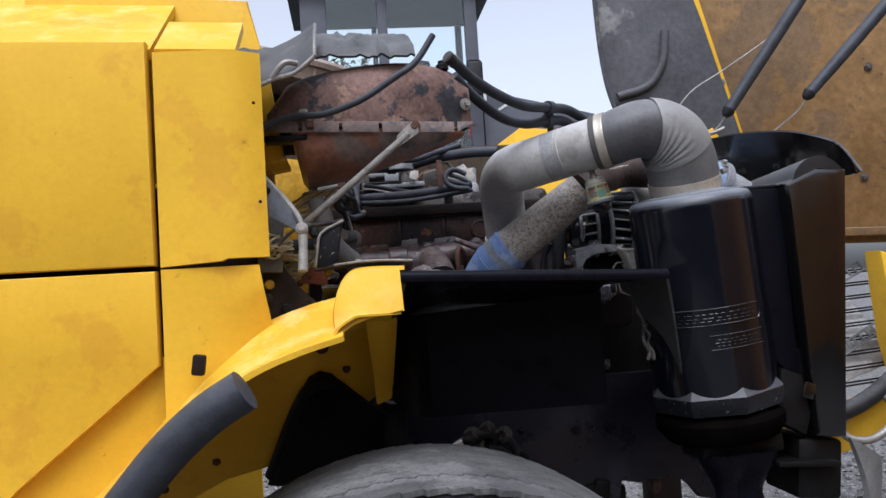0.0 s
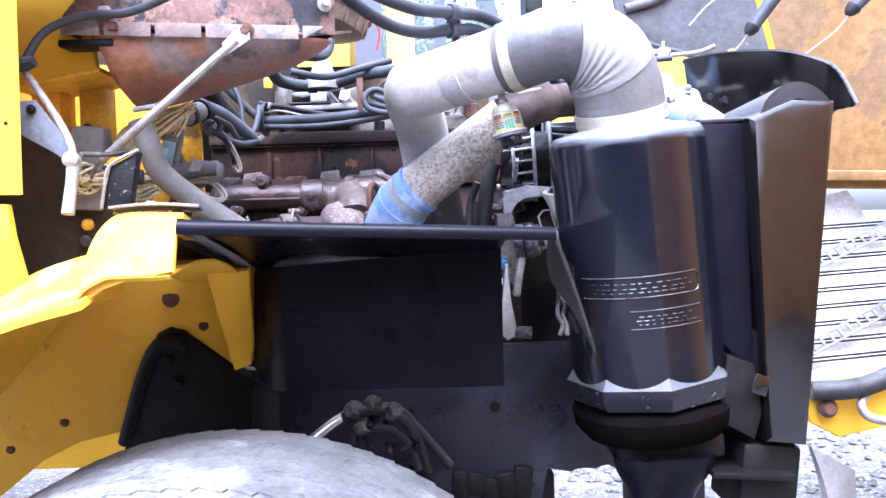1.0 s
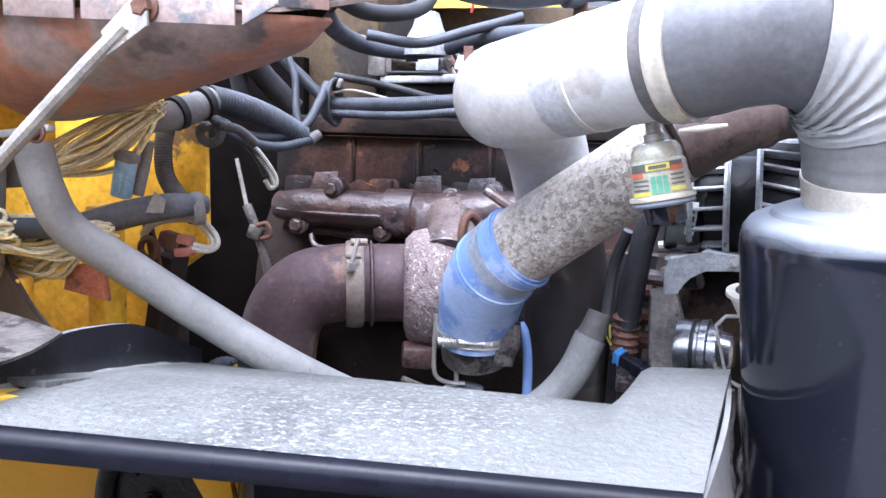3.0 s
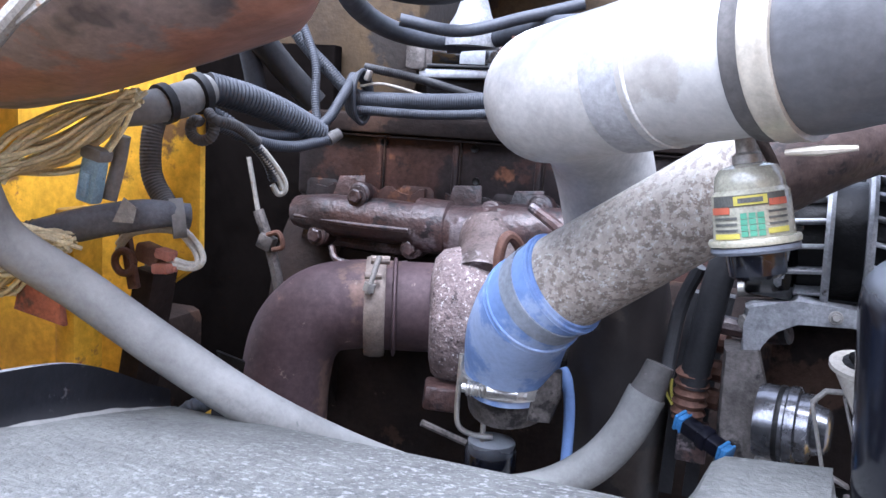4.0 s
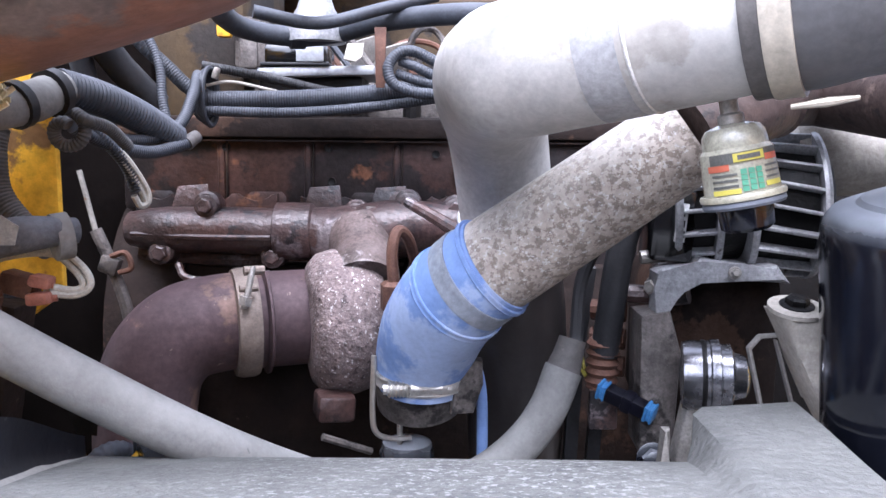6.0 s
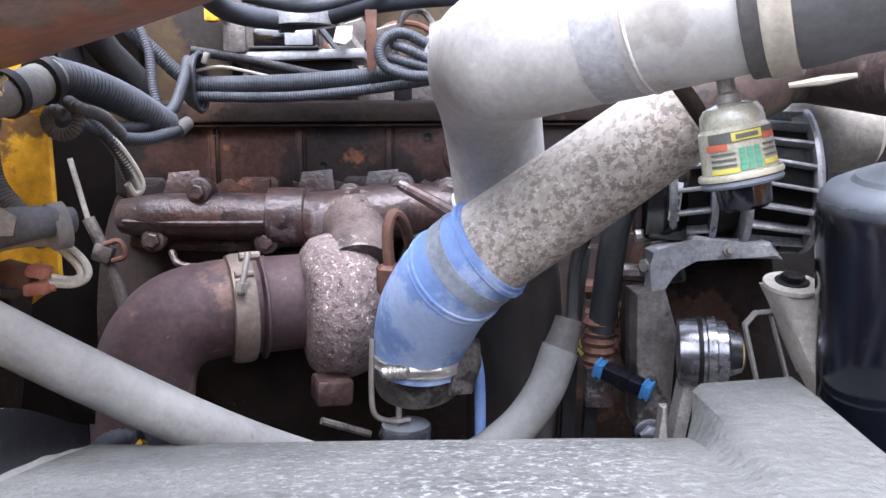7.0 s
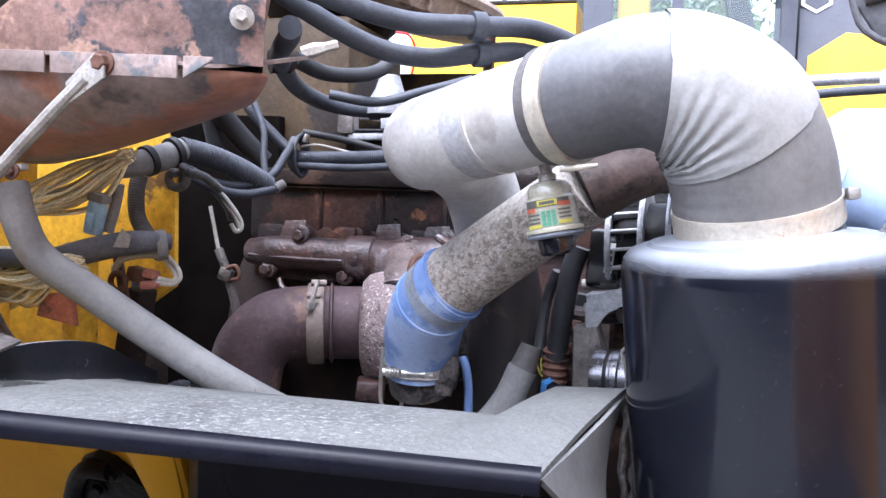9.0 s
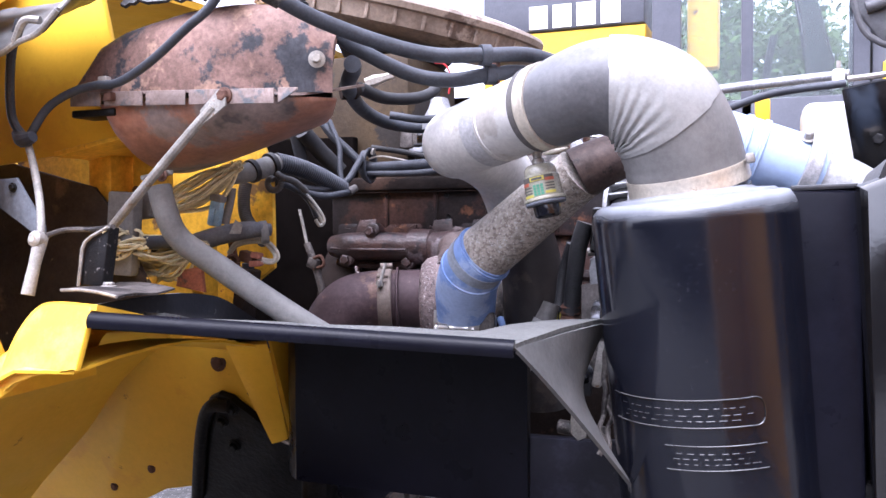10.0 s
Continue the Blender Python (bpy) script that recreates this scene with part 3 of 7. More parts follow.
def hood():
    h = thing("engine_hood", (-0.5, 1.9, 1.7), "yellow painted steel engine hood side with black panel seams", "hood")
    m = upright(HY)
    part("upper_panel", slab([(-2.2, 2.036), (-0.197, 2.024), (-0.197, 2.430), (-2.2, 2.49)], 0.035, m, 0.006), yellow, h)
    part("lower_panel", slab([(-2.2, 2.026), (-2.2, 1.3), (-0.62, 1.36), (-0.52, 1.58), (-0.445, 1.65), (-0.30, 1.765), (-0.197, 1.846), (-0.197, 2.014)], 0.035, m, 0.006), yellow, h)
    # front panel: flat, with a chamfer that turns in at its free edge
    def front(u, v):
        z = 2.030 + (2.412 - 2.030) * v
        lean = 0.010 * v
        if u < 0.62:
            return (-0.187 + (0.115 * u / 0.62), HY + lean, z - 0.01 * (1 - u) * (v < 0.5))
        w = (u - 0.62) / 0.38
        return (-0.072 + 0.074 * w, HY + lean + 0.030 * w * w, z)
    part("front_panel", sheet(front, 24, 10, 0.02), yellow, h)
    def slope(u, v):
        x = -2.2 + 2.007 * u
        return (x, HY + 0.02 + 0.45 * v, 2.49 - 0.066 * u + 0.30 * v - 0.004)
    part("top_slope", sheet(slope, 12, 6, 0.02), yellow, h)
    part("front_slope", sheet(lambda u, v: (-0.185 + 0.145 * u, HY + 0.02 + 0.15 * v, 2.421 - 0.006 * u + 0.10 * v), 6, 4, 0.02), yellow, h)
    def low_front(u, v):
        # its foot sweeps forward on to the ledge
        x = -0.187 + 0.186 * u
        y0 = 1.385 + 0.062 * u
        z0 = ledge_z(x, y0) - 0.004
        return (x - 0.016 * v * u, y0 + (HY + 0.02 * u - y0) * min(1.0, v * 1.6), z0 + (2.016 - z0) * v)
    part("lower_front_panel", sheet(low_front, 12, 10, 0.02), yellow, h)
    part("arch_panel", slab([(-0.80, 1.40), (-0.19, 1.865), (-0.187, 1.76), (-0.25, 1.68), (-0.33, 1.60), (-0.42, 1.50), (-0.50, 1.40)], 0.008, upright(HY + 0.030), 0.002), yellow, h)
    part("inner_frame", slab([(-2.1, 1.7), (-0.21, 1.90), (-0.21, 2.42), (-2.1, 2.45)], 0.05, upright(HY + 0.045), 0.004), brown_dark, h)
    # unseen far side and top, added to shade the gravel beyond the machine
    part("far_side", slab([(-3.2, 0.80), (-0.36, 0.80), (-0.36, 2.66), (-3.2, 2.80)], 0.035, upright(4.30), 0.006), yellow, h)
    part("hood_top", sheet(lambda u, v: (-3.2 + 2.84 * u, 1.87 + 2.43 * v, 2.800 - 0.14 * u + 0.05 * math.sin(math.pi * v)), 6, 10, 0.02), yellow, h)
    for x, y, z in ((-0.011, 1.412, 2.312), (-0.008, 1.413, 2.130)):
        part("screw", bolt((x, y, z), (0, -1, 0), 0.0035, 0.002, False), black_matt, h)


hood()



# the arch's inner wall leans in towards its foot
WALL = Matrix(((1, 0, 0, 0), (0, -0.48, 0.90, 1.878 + 0.48 * 1.834), (0, 1, 0.43, 0), (0, 0, 0, 1)))


def fender():
    f = thing("wheel_fender", (0.0, 1.8, 1.5), "yellow painted steel wheel arch with dusty inner wall", "fender")
    def ledge(u, v):
        k = u * (len(ARCH_LINE) - 1)
        i = min(int(k), len(ARCH_LINE) - 2)
        x = ARCH_LINE[i].lerp(ARCH_LINE[i + 1], k - i).x
        y = 1.276 + 0.030 * max(0.0, x / 0.128) + (0.58 - 0.09 * max(0.0, min(1.0, (x + 0.05) / 0.10))) * v
        return (x, y, ledge_z(x, y) - 0.03 * max(0.0, v - 0.4))
    part("arch_top", sheet(ledge, 40, 20, 0.010), yellow, f)
    # the cap's face leans back
    lean = Matrix(((1, 0, 0, 0), (0, 0.40, 1, 1.338 - 0.40 * 1.882), (0, 1, 0, 0), (0, 0, 0, 1)))
    cap = [(0.121, 1.878), (0.118, 1.915), (0.121, 1.945), (0.131, 1.974), (0.150, 1.993), (0.172, 1.998), (0.236, 1.996), (0.238, 1.915), (0.170, 1.908), (0.142, 1.898), (0.128, 1.884)]
    part("front_cap", slab(cap, 0.012, lean, 0.003), yellow, f)
    capline = spline([(0.117, 0, 1.874), (0.114, 0, 1.915), (0.122, 0, 1.958), (0.143, 0, 1.990), (0.175, 0, 1.999), (0.245, 0, 1.997)], 6)
    def captop(u, v):
        k = u * (len(capline) - 1)
        i = min(int(k), len(capline) - 2)
        p = capline[i].lerp(capline[i + 1], k - i)
        y0 = 1.338 + 0.40 * (p.z - 1.882)
        return (p.x - 0.015 * v * (1 - u), y0 + (1.52 - y0) * v, p.z - 0.035 * v * min(1.0, u * 2))
    part("cap_top", sheet(captop, 24, 6, 0.008), yellow, f)
    wall = [(-0.66, 1.10), (-0.45, 1.34), (-0.28, 1.47), (-0.19, 1.515), (-0.05, 1.545), (0.0, 1.56), (0.10, 1.62), (0.19, 1.70), (0.222, 1.72), (0.230, 1.868), (0.14, 1.876), (-0.10, 1.868), (-0.66, 1.60)]
    part("inner_wall", slab(wall, 0.012, WALL, 0.003), yellow, f)
    part("cap_web", sheet(lambda u, v: (0.112 + 0.120 * u, 1.325 + 0.030 * u + (0.505 - 0.03 * u) * v, (1.884 + 0.030 * min(1, u * 3) ** 0.6) * (1 - v) + 1.872 * v + 0.030 * math.sin(math.pi * v)), 12, 6, 0.004), yellow, f)
    def flange(u, v):
        # a folded strip that stands forward of the wall and narrows to its foot
        top = V((0.178, 1.762, 1.897)).lerp(V((0.240, 1.782, 1.897)), u)
        low = V((0.191, 1.878, 1.695)).lerp(V((0.224, 1.880, 1.706)), u)
        p = top.lerp(low, v)
        p.y -= 0.012 * math.sin(math.pi * u) * (1 - v)
        return p
    part("front_flange", sheet(flange, 8, 10, 0.012), yellow, f)
    part("flange_side", sheet(lambda u, v: flange(1.0, v) + Vector((0.002 - 0.004 * u, 0.002 + (0.085 - 0.065 * v) * u, 0.0)), 4, 10, 0.005), yellow, f)
    part("wall_bolt", bolt((0.070, 1.876, 1.834), (0, -1, 0), 0.012, 0.008), copper, f)
    for x, z in ((-0.207, 1.563), (-0.34, 1.50), (0.125, 1.775)):
        part("wall_bolt", bolt((x, 1.877 + 0.48 * (1.834 - z), z), (0, -1, 0), 0.007, 0.004), copper, f)
    part("stop_block", box((0.022, 0.02, 0.036), pose(-0.124, 1.372, 1.845, 0, 8, 0), 0.004), brown_dark, f)
    tr = [(-0.028, 1.216, 1.812), (-0.09, 1.222, 1.775), (-0.16, 1.235, 1.715), (-0.25, 1.25, 1.615), (-0.36, 1.26, 1.50)]
    part("edge_trim", tube(tr, 0.034, 20, 8), rubber, f, "dusty grey rubber tube along the fender edge")


fender()


def stay():
    b = thing("fender_stay", (0.08, 1.90, 1.55), "black oily steel bracket bolted below the yellow fender wall", "bracket")
    W = WALL @ Matrix.Translation((0, 0, -0.022))
    o = [(-0.088, 1.50), (-0.035, 1.64), (0.005, 1.725), (0.035, 1.768), (0.062, 1.780), (0.09, 1.772), (0.115, 1.74), (0.175, 1.69), (0.225, 1.66), (0.235, 1.45)]
    part("plate", slab(o, 0.016, W, 0.004), black_matt, b)
    part("rib", tube([tuple(W @ Vector(q)) for q in ((-0.078, 1.53, -0.006), (-0.005, 1.69, -0.008), (0.04, 1.755, -0.008), (0.085, 1.76, -0.006))], 0.014, 12, 6), black_matt, b)
    for x, z in ((0.085, 1.75), (0.05, 1.72), (0.06, 1.665)):
        part("nut", bolt(W @ Vector((x, z, 0)), (0, -0.9, -0.43), 0.010, 0.010), black_matt, b)
    part("post", box((0.06, 0.05, 0.55), pose(0.236, 1.97, 1.44), 0.008), black_matt, b)
    part("catch", tube([(0.205, 1.87, 1.703), (0.225, 1.88, 1.690), (0.262, 1.905, 1.688), (0.278, 1.92, 1.690)], 0.004, 8, 4), zinc, b)


stay()


def wheel():
    w = thing("rear_wheel", (0.25, 1.45, GROUND), "large dusty grey-black rubber tyre with shallow worn tread", "wheel")
    R, cx, cz, cy, half = 0.602, 0.25, 1.042, 1.40, 0.205
    m = axis_matrix((cx, cy, cz), (0, 1, 0), (1, 0, 0))
    prof = [(0.33, -half * 0.9), (0.40, -half * 1.06), (0.48, -half * 1.08), (0.545, -half * 1.02), (0.578, -half * 0.92), (0.594, -half * 0.75), (0.6, -half * 0.4),
            (R, 0), (0.6, half * 0.4), (0.594, half * 0.75), (0.578, half * 0.92), (0.545, half * 1.02), (0.48, half * 1.08), (0.40, half * 1.06), (0.33, half * 0.9)]
    t = part("tyre", lathe(prof, m, 120), tyre_rubber, w)
    bm = bmesh.new()
    for k in range(96):
        a = 2 * math.pi * k / 96
        for row in range(5):
            yy = (-0.8 + 0.4 * row) * half
            aa = a + (0.5 if row % 2 else 0) * 2 * math.pi / 96
            rr = R - 0.0012 - 0.011 * abs(yy / half) ** 2.2
            mm = m @ Matrix.Rotation(aa, 4, "Z") @ Matrix.Translation((rr - 0.0046, 0, yy)) @ Matrix.Rotation(0.35 * (-1) ** row, 4, "X")
            box((0.010, 0.0366, 0.079), mm, 0, bm)
    part("tread", bm, tyre_rubber, t)["kind"] = "stuff"
    part("rim", lathe([(0.05, -0.02), (0.20, -0.03), (0.29, -0.12), (0.335, -0.17), (0.34, 0.17), (0.29, 0.12), (0.05, 0.1)], m, 48), yellow_old, w)


wheel()


def mudguard():
    g = thing("mudguard", (0.5, 1.7, 1.8), "black plastic mudguard shelf with thick grey dust on top", "mudguard")
    A, B = V((0.236, 1.384, 1.982)), V((0.778, 1.488, 1.956))
    C, D = V((0.206, 1.836, 1.900)), V((0.824, 1.852, 1.940))
    def top(u, v):
        p = A.lerp(B, u).lerp(C.lerp(D, u), v)
        fr = max(0.0, min(1.0, (u - 0.815) / 0.045))
        fr = fr * fr * (3 - 2 * fr)
        p.z += -0.016 * v * v * u * (1 - fr) + 0.010 * fr * v
        p.y -= 0.078 * v * v * u * (1 - fr)
        p.z += 0.012 * math.sin(math.pi * v) * (0.4 + 0.6 * (1 - u))
        p.z += 0.0015 * noise.noise(Vector((p.x * 9, p.y * 9, 0)))
        return p
    part("shelf", sheet(top, 60, 16, 0.006), shelf_dust, g)
    part("shelf_underside", sheet(lambda u, v: top(u, v * 0.97) + Vector((0, 0, -0.0085)), 40, 10, 0.002), black_clean, g)
    # rolled front edge
    def lip(u, v):
        p = A.lerp(B, u)
        a = v * 2.2
        return p + Vector((0, -0.008 * math.sin(a), 0.002 - 0.0095 * (1 - math.cos(a))))
    part("rolled_lip", sheet(lip, 30, 8, 0.004), black_clean, g)
    part("shelf_end", sheet(lambda u, v: (0.09 + 0.15 * u, 1.52 + 0.31 * v, 1.972 - 0.072 * v + 0.002 * noise.noise(Vector((u * 5, v * 5, 0)))), 16, 12, 0.006), shelf_dust, g)
    # arched lip along the shelf's inner edge, with dust banked against its foot
    crest = spline([(0.200, 1.40, 1.990), (0.200, 1.50, 1.994), (0.200, 1.584, 1.994), (0.200, 1.63, 1.991), (0.200, 1.69, 1.982), (0.200, 1.73, 1.969), (0.200, 1.77, 1.950), (0.202, 1.80, 1.934), (0.204, 1.832, 1.919)], 5)
    def ride(u):
        k = u * (len(crest) - 1)
        q = min(int(k), len(crest) - 2)
        return crest[q].lerp(crest[q + 1], k - q)
    def foot(y):
        return 1.976 - 0.180 * (y - 1.46) - 0.08 * max(0.0, y - 1.72)
    def side(u, v):
        p = ride(u)
        return (p.x + 0.010 * (1 - v) ** 3, p.y, (foot(p.y) - 0.020) * (1 - v) + p.z * v)
    part("side_lip", sheet(side, 40, 10, 0.007), lip_black, g, "arched black side lip with dust on its crest")
    def bank(u, v):
        p = ride(u)
        return (0.250 - 0.046 * v, p.y, foot(p.y) - 0.012 + 0.014 * v ** 2.2 + 0.002 * noise.noise(Vector((p.y * 30, v * 2, 0))))
    part("dust_bank", sheet(bank, 40, 8, 0.002), pale_dust, g, "pale dust banked along the lip")
    # corner web that comes down beside the air cleaner
    tip = V((0.881, 1.715, 1.725))
    back = spline([(0.824, 1.846, 1.938), (0.808, 1.790, 1.900), (0.806, 1.720, 1.858), (0.838, 1.688, 1.806), tuple(tip)], 6)
    def web(u, v):
        k = v * (len(back) - 1)
        q = min(int(k), len(back) - 2)
        p = B.lerp(tip, v).lerp(back[q].lerp(back[q + 1], k - q), u)
        p += Vector((0.006, -0.004, 0)) * math.sin(math.pi * u) * (1 - v)
        return p + (top(1.0, u) - B.lerp(back[0], u) + Vector((-0.004, 0, -0.0065))) * (1 - v) ** 4
    part("corner_web", sheet(web, 10, 18, 0.005), dusty_web, g)
    # black inner wall below the shelf
    def inner(u, v):
        x = 0.230 + 0.488 * u
        return (x, 1.758 + 0.115 * max(0.0, (0.315 - x) / 0.085) ** 1.4, 1.665 + 0.03 * max(0.0, 0.08 - u) / 0.08 + (1.893 + 0.030 * u - 1.665) * v)
    part("inner_wall", sheet(inner, 24, 6, 0.016), black_clean, g)


mudguard()


def frame_plate():
    p = thing("frame_plate", (0.6, 2.1, 1.4), "black oily chassis side plate under the engine", "chassis plate")
    part("plate", slab([(0.19, 1.45), (0.19, 1.68), (1.20, 1.70), (1.20, 1.32), (1.095, 1.335), (1.053, 1.345), (1.02, 1.395), (0.979, 1.418), (0.951, 1.400), (0.922, 1.412), (0.895, 1.395), (0.835, 1.415), (0.825, 1.30), (0.6, 1.30), (0.48, 1.31), (0.45, 1.37), (0.40, 1.43), (0.31, 1.449), (0.25, 1.455), (0.215, 1.42)], 0.03, upright(2.085), 0.006), oily_plate, p)
    part("hole_rim", lathe([(0.008, 0), (0.012, 0), (0.012, 0.004), (0.008, 0.004)], axis_matrix((0.724, 2.083, 1.552), (0, -1, 0)), 16), black_matt, p)
    part("bottom_rail", box((0.38, 0.12, 0.08), pose(0.67, 2.17, 1.35), 0.01), black_matt, p)
    # added dark floor, keeps lit gravel out of the shaded bay
    part("belly_pan", box((1.30, 0.60, 0.012), pose(0.60, 2.72, 1.545), 0.002), black_matt, p)
    part("rear_strap", slab([(-0.9, 1.56), (0.2, 1.54), (0.2, 1.75), (-0.9, 1.75)], 0.03, upright(2.12), 0.004), brown_dark, p)
    rnd = random.Random(3)
    for k in range(5):
        x = 0.62 + 0.035 * k
        part("torn_flap", box((0.03 + rnd.random() * 0.02, 0.02, 0.05 + rnd.random() * 0.05), pose(x + 0.02, 2.08, 1.38 - 0.02 * rnd.random(), 0, rnd.uniform(-15, 15), 0), 0.006), black_matt, p)
    part("hydraulic_hose", tube([(0.33, 1.98, 1.52), (0.40, 1.93, 1.575), (0.47, 1.92, 1.59), (0.52, 1.95, 1.56), (0.55, 2.0, 1.50), (0.57, 2.05, 1.42)], 0.011, 12, 6), hose_dark, p)
    part("hydraulic_hose", tube([(0.40, 2.0, 1.55), (0.46, 1.98, 1.58), (0.51, 2.0, 1.57), (0.55, 2.03, 1.52), (0.62, 2.05, 1.43)], 0.010, 12, 6), hose_dark, p)
    part("hydraulic_hose", tube([(0.43, 1.93, 1.55), (0.49, 1.94, 1.545), (0.53, 1.98, 1.50), (0.55, 2.0, 1.44)], 0.009, 12, 6), hose_dark, p)
    for k in range(14):
        x, z = 0.38 + 0.17 * rnd.random(), 1.50 + 0.10 * rnd.random()
        part("fitting", lathe([(0.007, -0.012), (0.009, -0.004), (0.009, 0.006), (0.006, 0.014)], axis_matrix((x, 1.91 + 0.03 * rnd.random(), z), (rnd.uniform(-1, 1), rnd.uniform(-1, 0), rnd.uniform(-1, 1))), 6), rnd.choice((grime, black_matt, black_matt)), p)
    part("hose_end", tube([(0.26, 1.88, 1.44), (0.31, 1.90, 1.51), (0.37, 1.92, 1.56), (0.42, 1.94, 1.585)], 0.010, 12, 6), steel, p)
    for x, z in ((0.42, 1.59), (0.46, 1.60), (0.44, 1.555), (0.50, 1.585)):
        part("fitting", lathe([(0.018, -0.014), (0.020, 0), (0.016, 0.016)], axis_matrix((x, 1.925, z), (0.5, -0.6, 0.4)), 6), grime, p)


frame_plate()

# ---- air cleaner and its hoses ----
CAN = V((0.978, 1.788, 1.9))
CAN_UP = V((-0.096, -0.06, 0.994)).normalized()


def air_cleaner():
    a = thing("air_cleaner", tuple(CAN - CAN_UP * 0.30), "glossy black steel air cleaner canister with embossed panels", "air cleaner")
    m = axis_matrix(CAN, CAN_UP, (1, 0, 0))
    R = 0.1435
    prof = [(0.10, -0.235), (R, -0.225), (R, 0.205), (R - 0.001, 0.216), (R - 0.004, 0.226), (R - 0.010, 0.233), (R - 0.020, 0.2365), (R - 0.028, 0.237),
            (R - 0.032, 0.2405), (R - 0.040, 0.241), (0.086, 0.243), (0.080, 0.247), (0.078, 0.262)]
    body = part("body", lathe(prof, m, 96), black_gloss, a)
    part("dust_skirt", lathe([(0.10, -0.275), (0.150, -0.262), (0.158, -0.240), (0.158, -0.222), (0.150, -0.212), (0.1438, -0.203)], m, 8), black_spatter, a)
    # mount band coloured black for the shade under the canister
    part("mount_band", lathe([(0.10, -0.345), (0.132, -0.335), (0.150, -0.310), (0.152, -0.285), (0.146, -0.275), (0.12, -0.268)], m, 24), shade_black, a)

    def on(angle, h, lift=0.0):
        return m @ Vector(((R + lift) * math.cos(angle), (R + lift) * math.sin(angle), h))

    def arc(a0, a1, h0, h1, n=16, lift=0.0005):
        return [on(a0 + (a1 - a0) * i / n, h0 + (h1 - h0) * i / n, lift) for i in range(n + 1)]

    lo, hi = radians(-148), radians(-63)
    outline = arc(lo, hi, -0.020, -0.020) + [on(hi + 0.055, -0.026, 0.0005), on(hi + 0.07, -0.038, 0.0005), on(hi + 0.055, -0.050, 0.0005)] + arc(hi, lo, -0.056, -0.056)
    part("embossed_frame", tube([tuple(p) for p in outline], 0.0012, 6, 2), black_satin, body)
    for h, a0 in ((-0.080, radians(-112)), (-0.112, radians(-112))):
        part("embossed_line", tube([tuple(p) for p in arc(a0, radians(-60), h, h)], 0.0010, 6, 2), black_satin, body)
    rnd = random.Random(2)
    for h, a0, a1 in ((-0.031, -140, -66), (-0.040, -136, -66), (-0.047, -138, -72), (-0.090, -106, -66), (-0.097, -108, -70), (-0.104, -106, -68)):
        ang = a0
        while ang < a1:
            w = rnd.uniform(1.5, 4.5)
            part("embossed_bar", tube([tuple(on(radians(ang), h, 0.0003)), tuple(on(radians(ang + w / 2), h, 0.0003)), tuple(on(radians(ang + w), h, 0.0003))], 0.0006, 5, 1), black_satin, body)
            ang += w + rnd.uniform(1.2, 4.0)
    # support bracket at its foot
    part("bracket_arm", slab([(1.10, 1.60), (1.13, 1.70), (1.155, 1.765), (1.19, 1.755), (1.20, 1.66), (1.16, 1.58)], 0.03, upright(1.74), 0.006), black_matt, a)
    part("foot", box((0.20, 0.14, 0.05), pose(1.02, 1.79, 1.545, 0, -4, 0), 0.012), black_matt, a)
    def boot(u, v):
        an = radians(-170 + 160 * u)
        r = 0.055 + 0.018 * math.cos(6.28 * v) + 0.014 * math.sin(9 * u)
        return (1.005 + r * math.cos(an) * 1.15, 1.76 + r * math.sin(an), 1.535 - 0.19 * v)
    part("rubber_boot", sheet(boot, 24, 14, 0.006), black_clean, a, "folded glossy black rubber dust boot")
    return a


air_cleaner()

PIPE = [(0.566, 1.8665, 2.2347), (0.618, 1.832, 2.2455), (0.662, 1.804, 2.2545), (0.705, 1.775, 2.2635), (0.7486, 1.747, 2.2725)]
DOWN = [(0.566, 1.8665, 2.2347), (0.559, 1.94, 2.236), (0.560, 2.03, 2.226), (0.571, 2.105, 2.200), (0.581, 2.148, 2.155), (0.592, 2.182, 2.085)]


def intake_pipe():
    p = thing("intake_pipe", (0.60, 2.09, 1.95), "dusty grey painted intake pipe with a mitred bend and weld seam", "pipe")
    r = 0.059
    line = spline(PIPE, 10)
    bm = bmesh.new()
    rings(bm, line, [r] * len(line), 48)
    ball = axis_matrix(PIPE[0], (0, 0, 1))
    lathe([(0.0590 * math.sin(math.pi * k / 20), -0.0590 * math.cos(math.pi * k / 20)) for k in range(1, 20)], ball, 40, bm)
    b = part("pipe", bm, grey_pipe, p)
    part("down_pipe", tube(DOWN, 0.0585, 40, 8), grey_pipe, p)
    k = int(0.56 * (len(line) - 1))
    mm = axis_matrix(line[k], line[k + 1] - line[k - 1])
    part("weld_seam", lathe([(r, -0.0016), (r + 0.0012, -0.0006), (r + 0.0012, 0.0006), (r, 0.0016)], mm, 48, caps=False), white_weld, b)
    mm = axis_matrix(line[k - 5], line[k - 4] - line[k - 6])
    part("sleeve_band", lathe([(r - 0.001, -0.017), (r + 0.0003, -0.016), (r + 0.0003, 0.017), (r, 0.018)], mm, 48, caps=False), seam_grey, b)
    mm = axis_matrix((0.5915, 2.180, 2.088), (0.012, 0.036, -0.07))
    part("flange", lathe([(0.058, -0.003), (0.0625, -0.003), (0.0625, 0.003), (0.058, 0.003)], mm, 40), grey_pipe, p)


intake_pipe()

ELBOW = [(0.736, 1.755, 2.2695), (0.767, 1.738, 2.274), (0.794, 1.727, 2.283), (0.835, 1.724, 2.291), (0.877, 1.728, 2.284), (0.915, 1.738, 2.259), (0.938, 1.756, 2.214), (0.949, 1.772, 2.166), (0.956, 1.780, 2.120)]

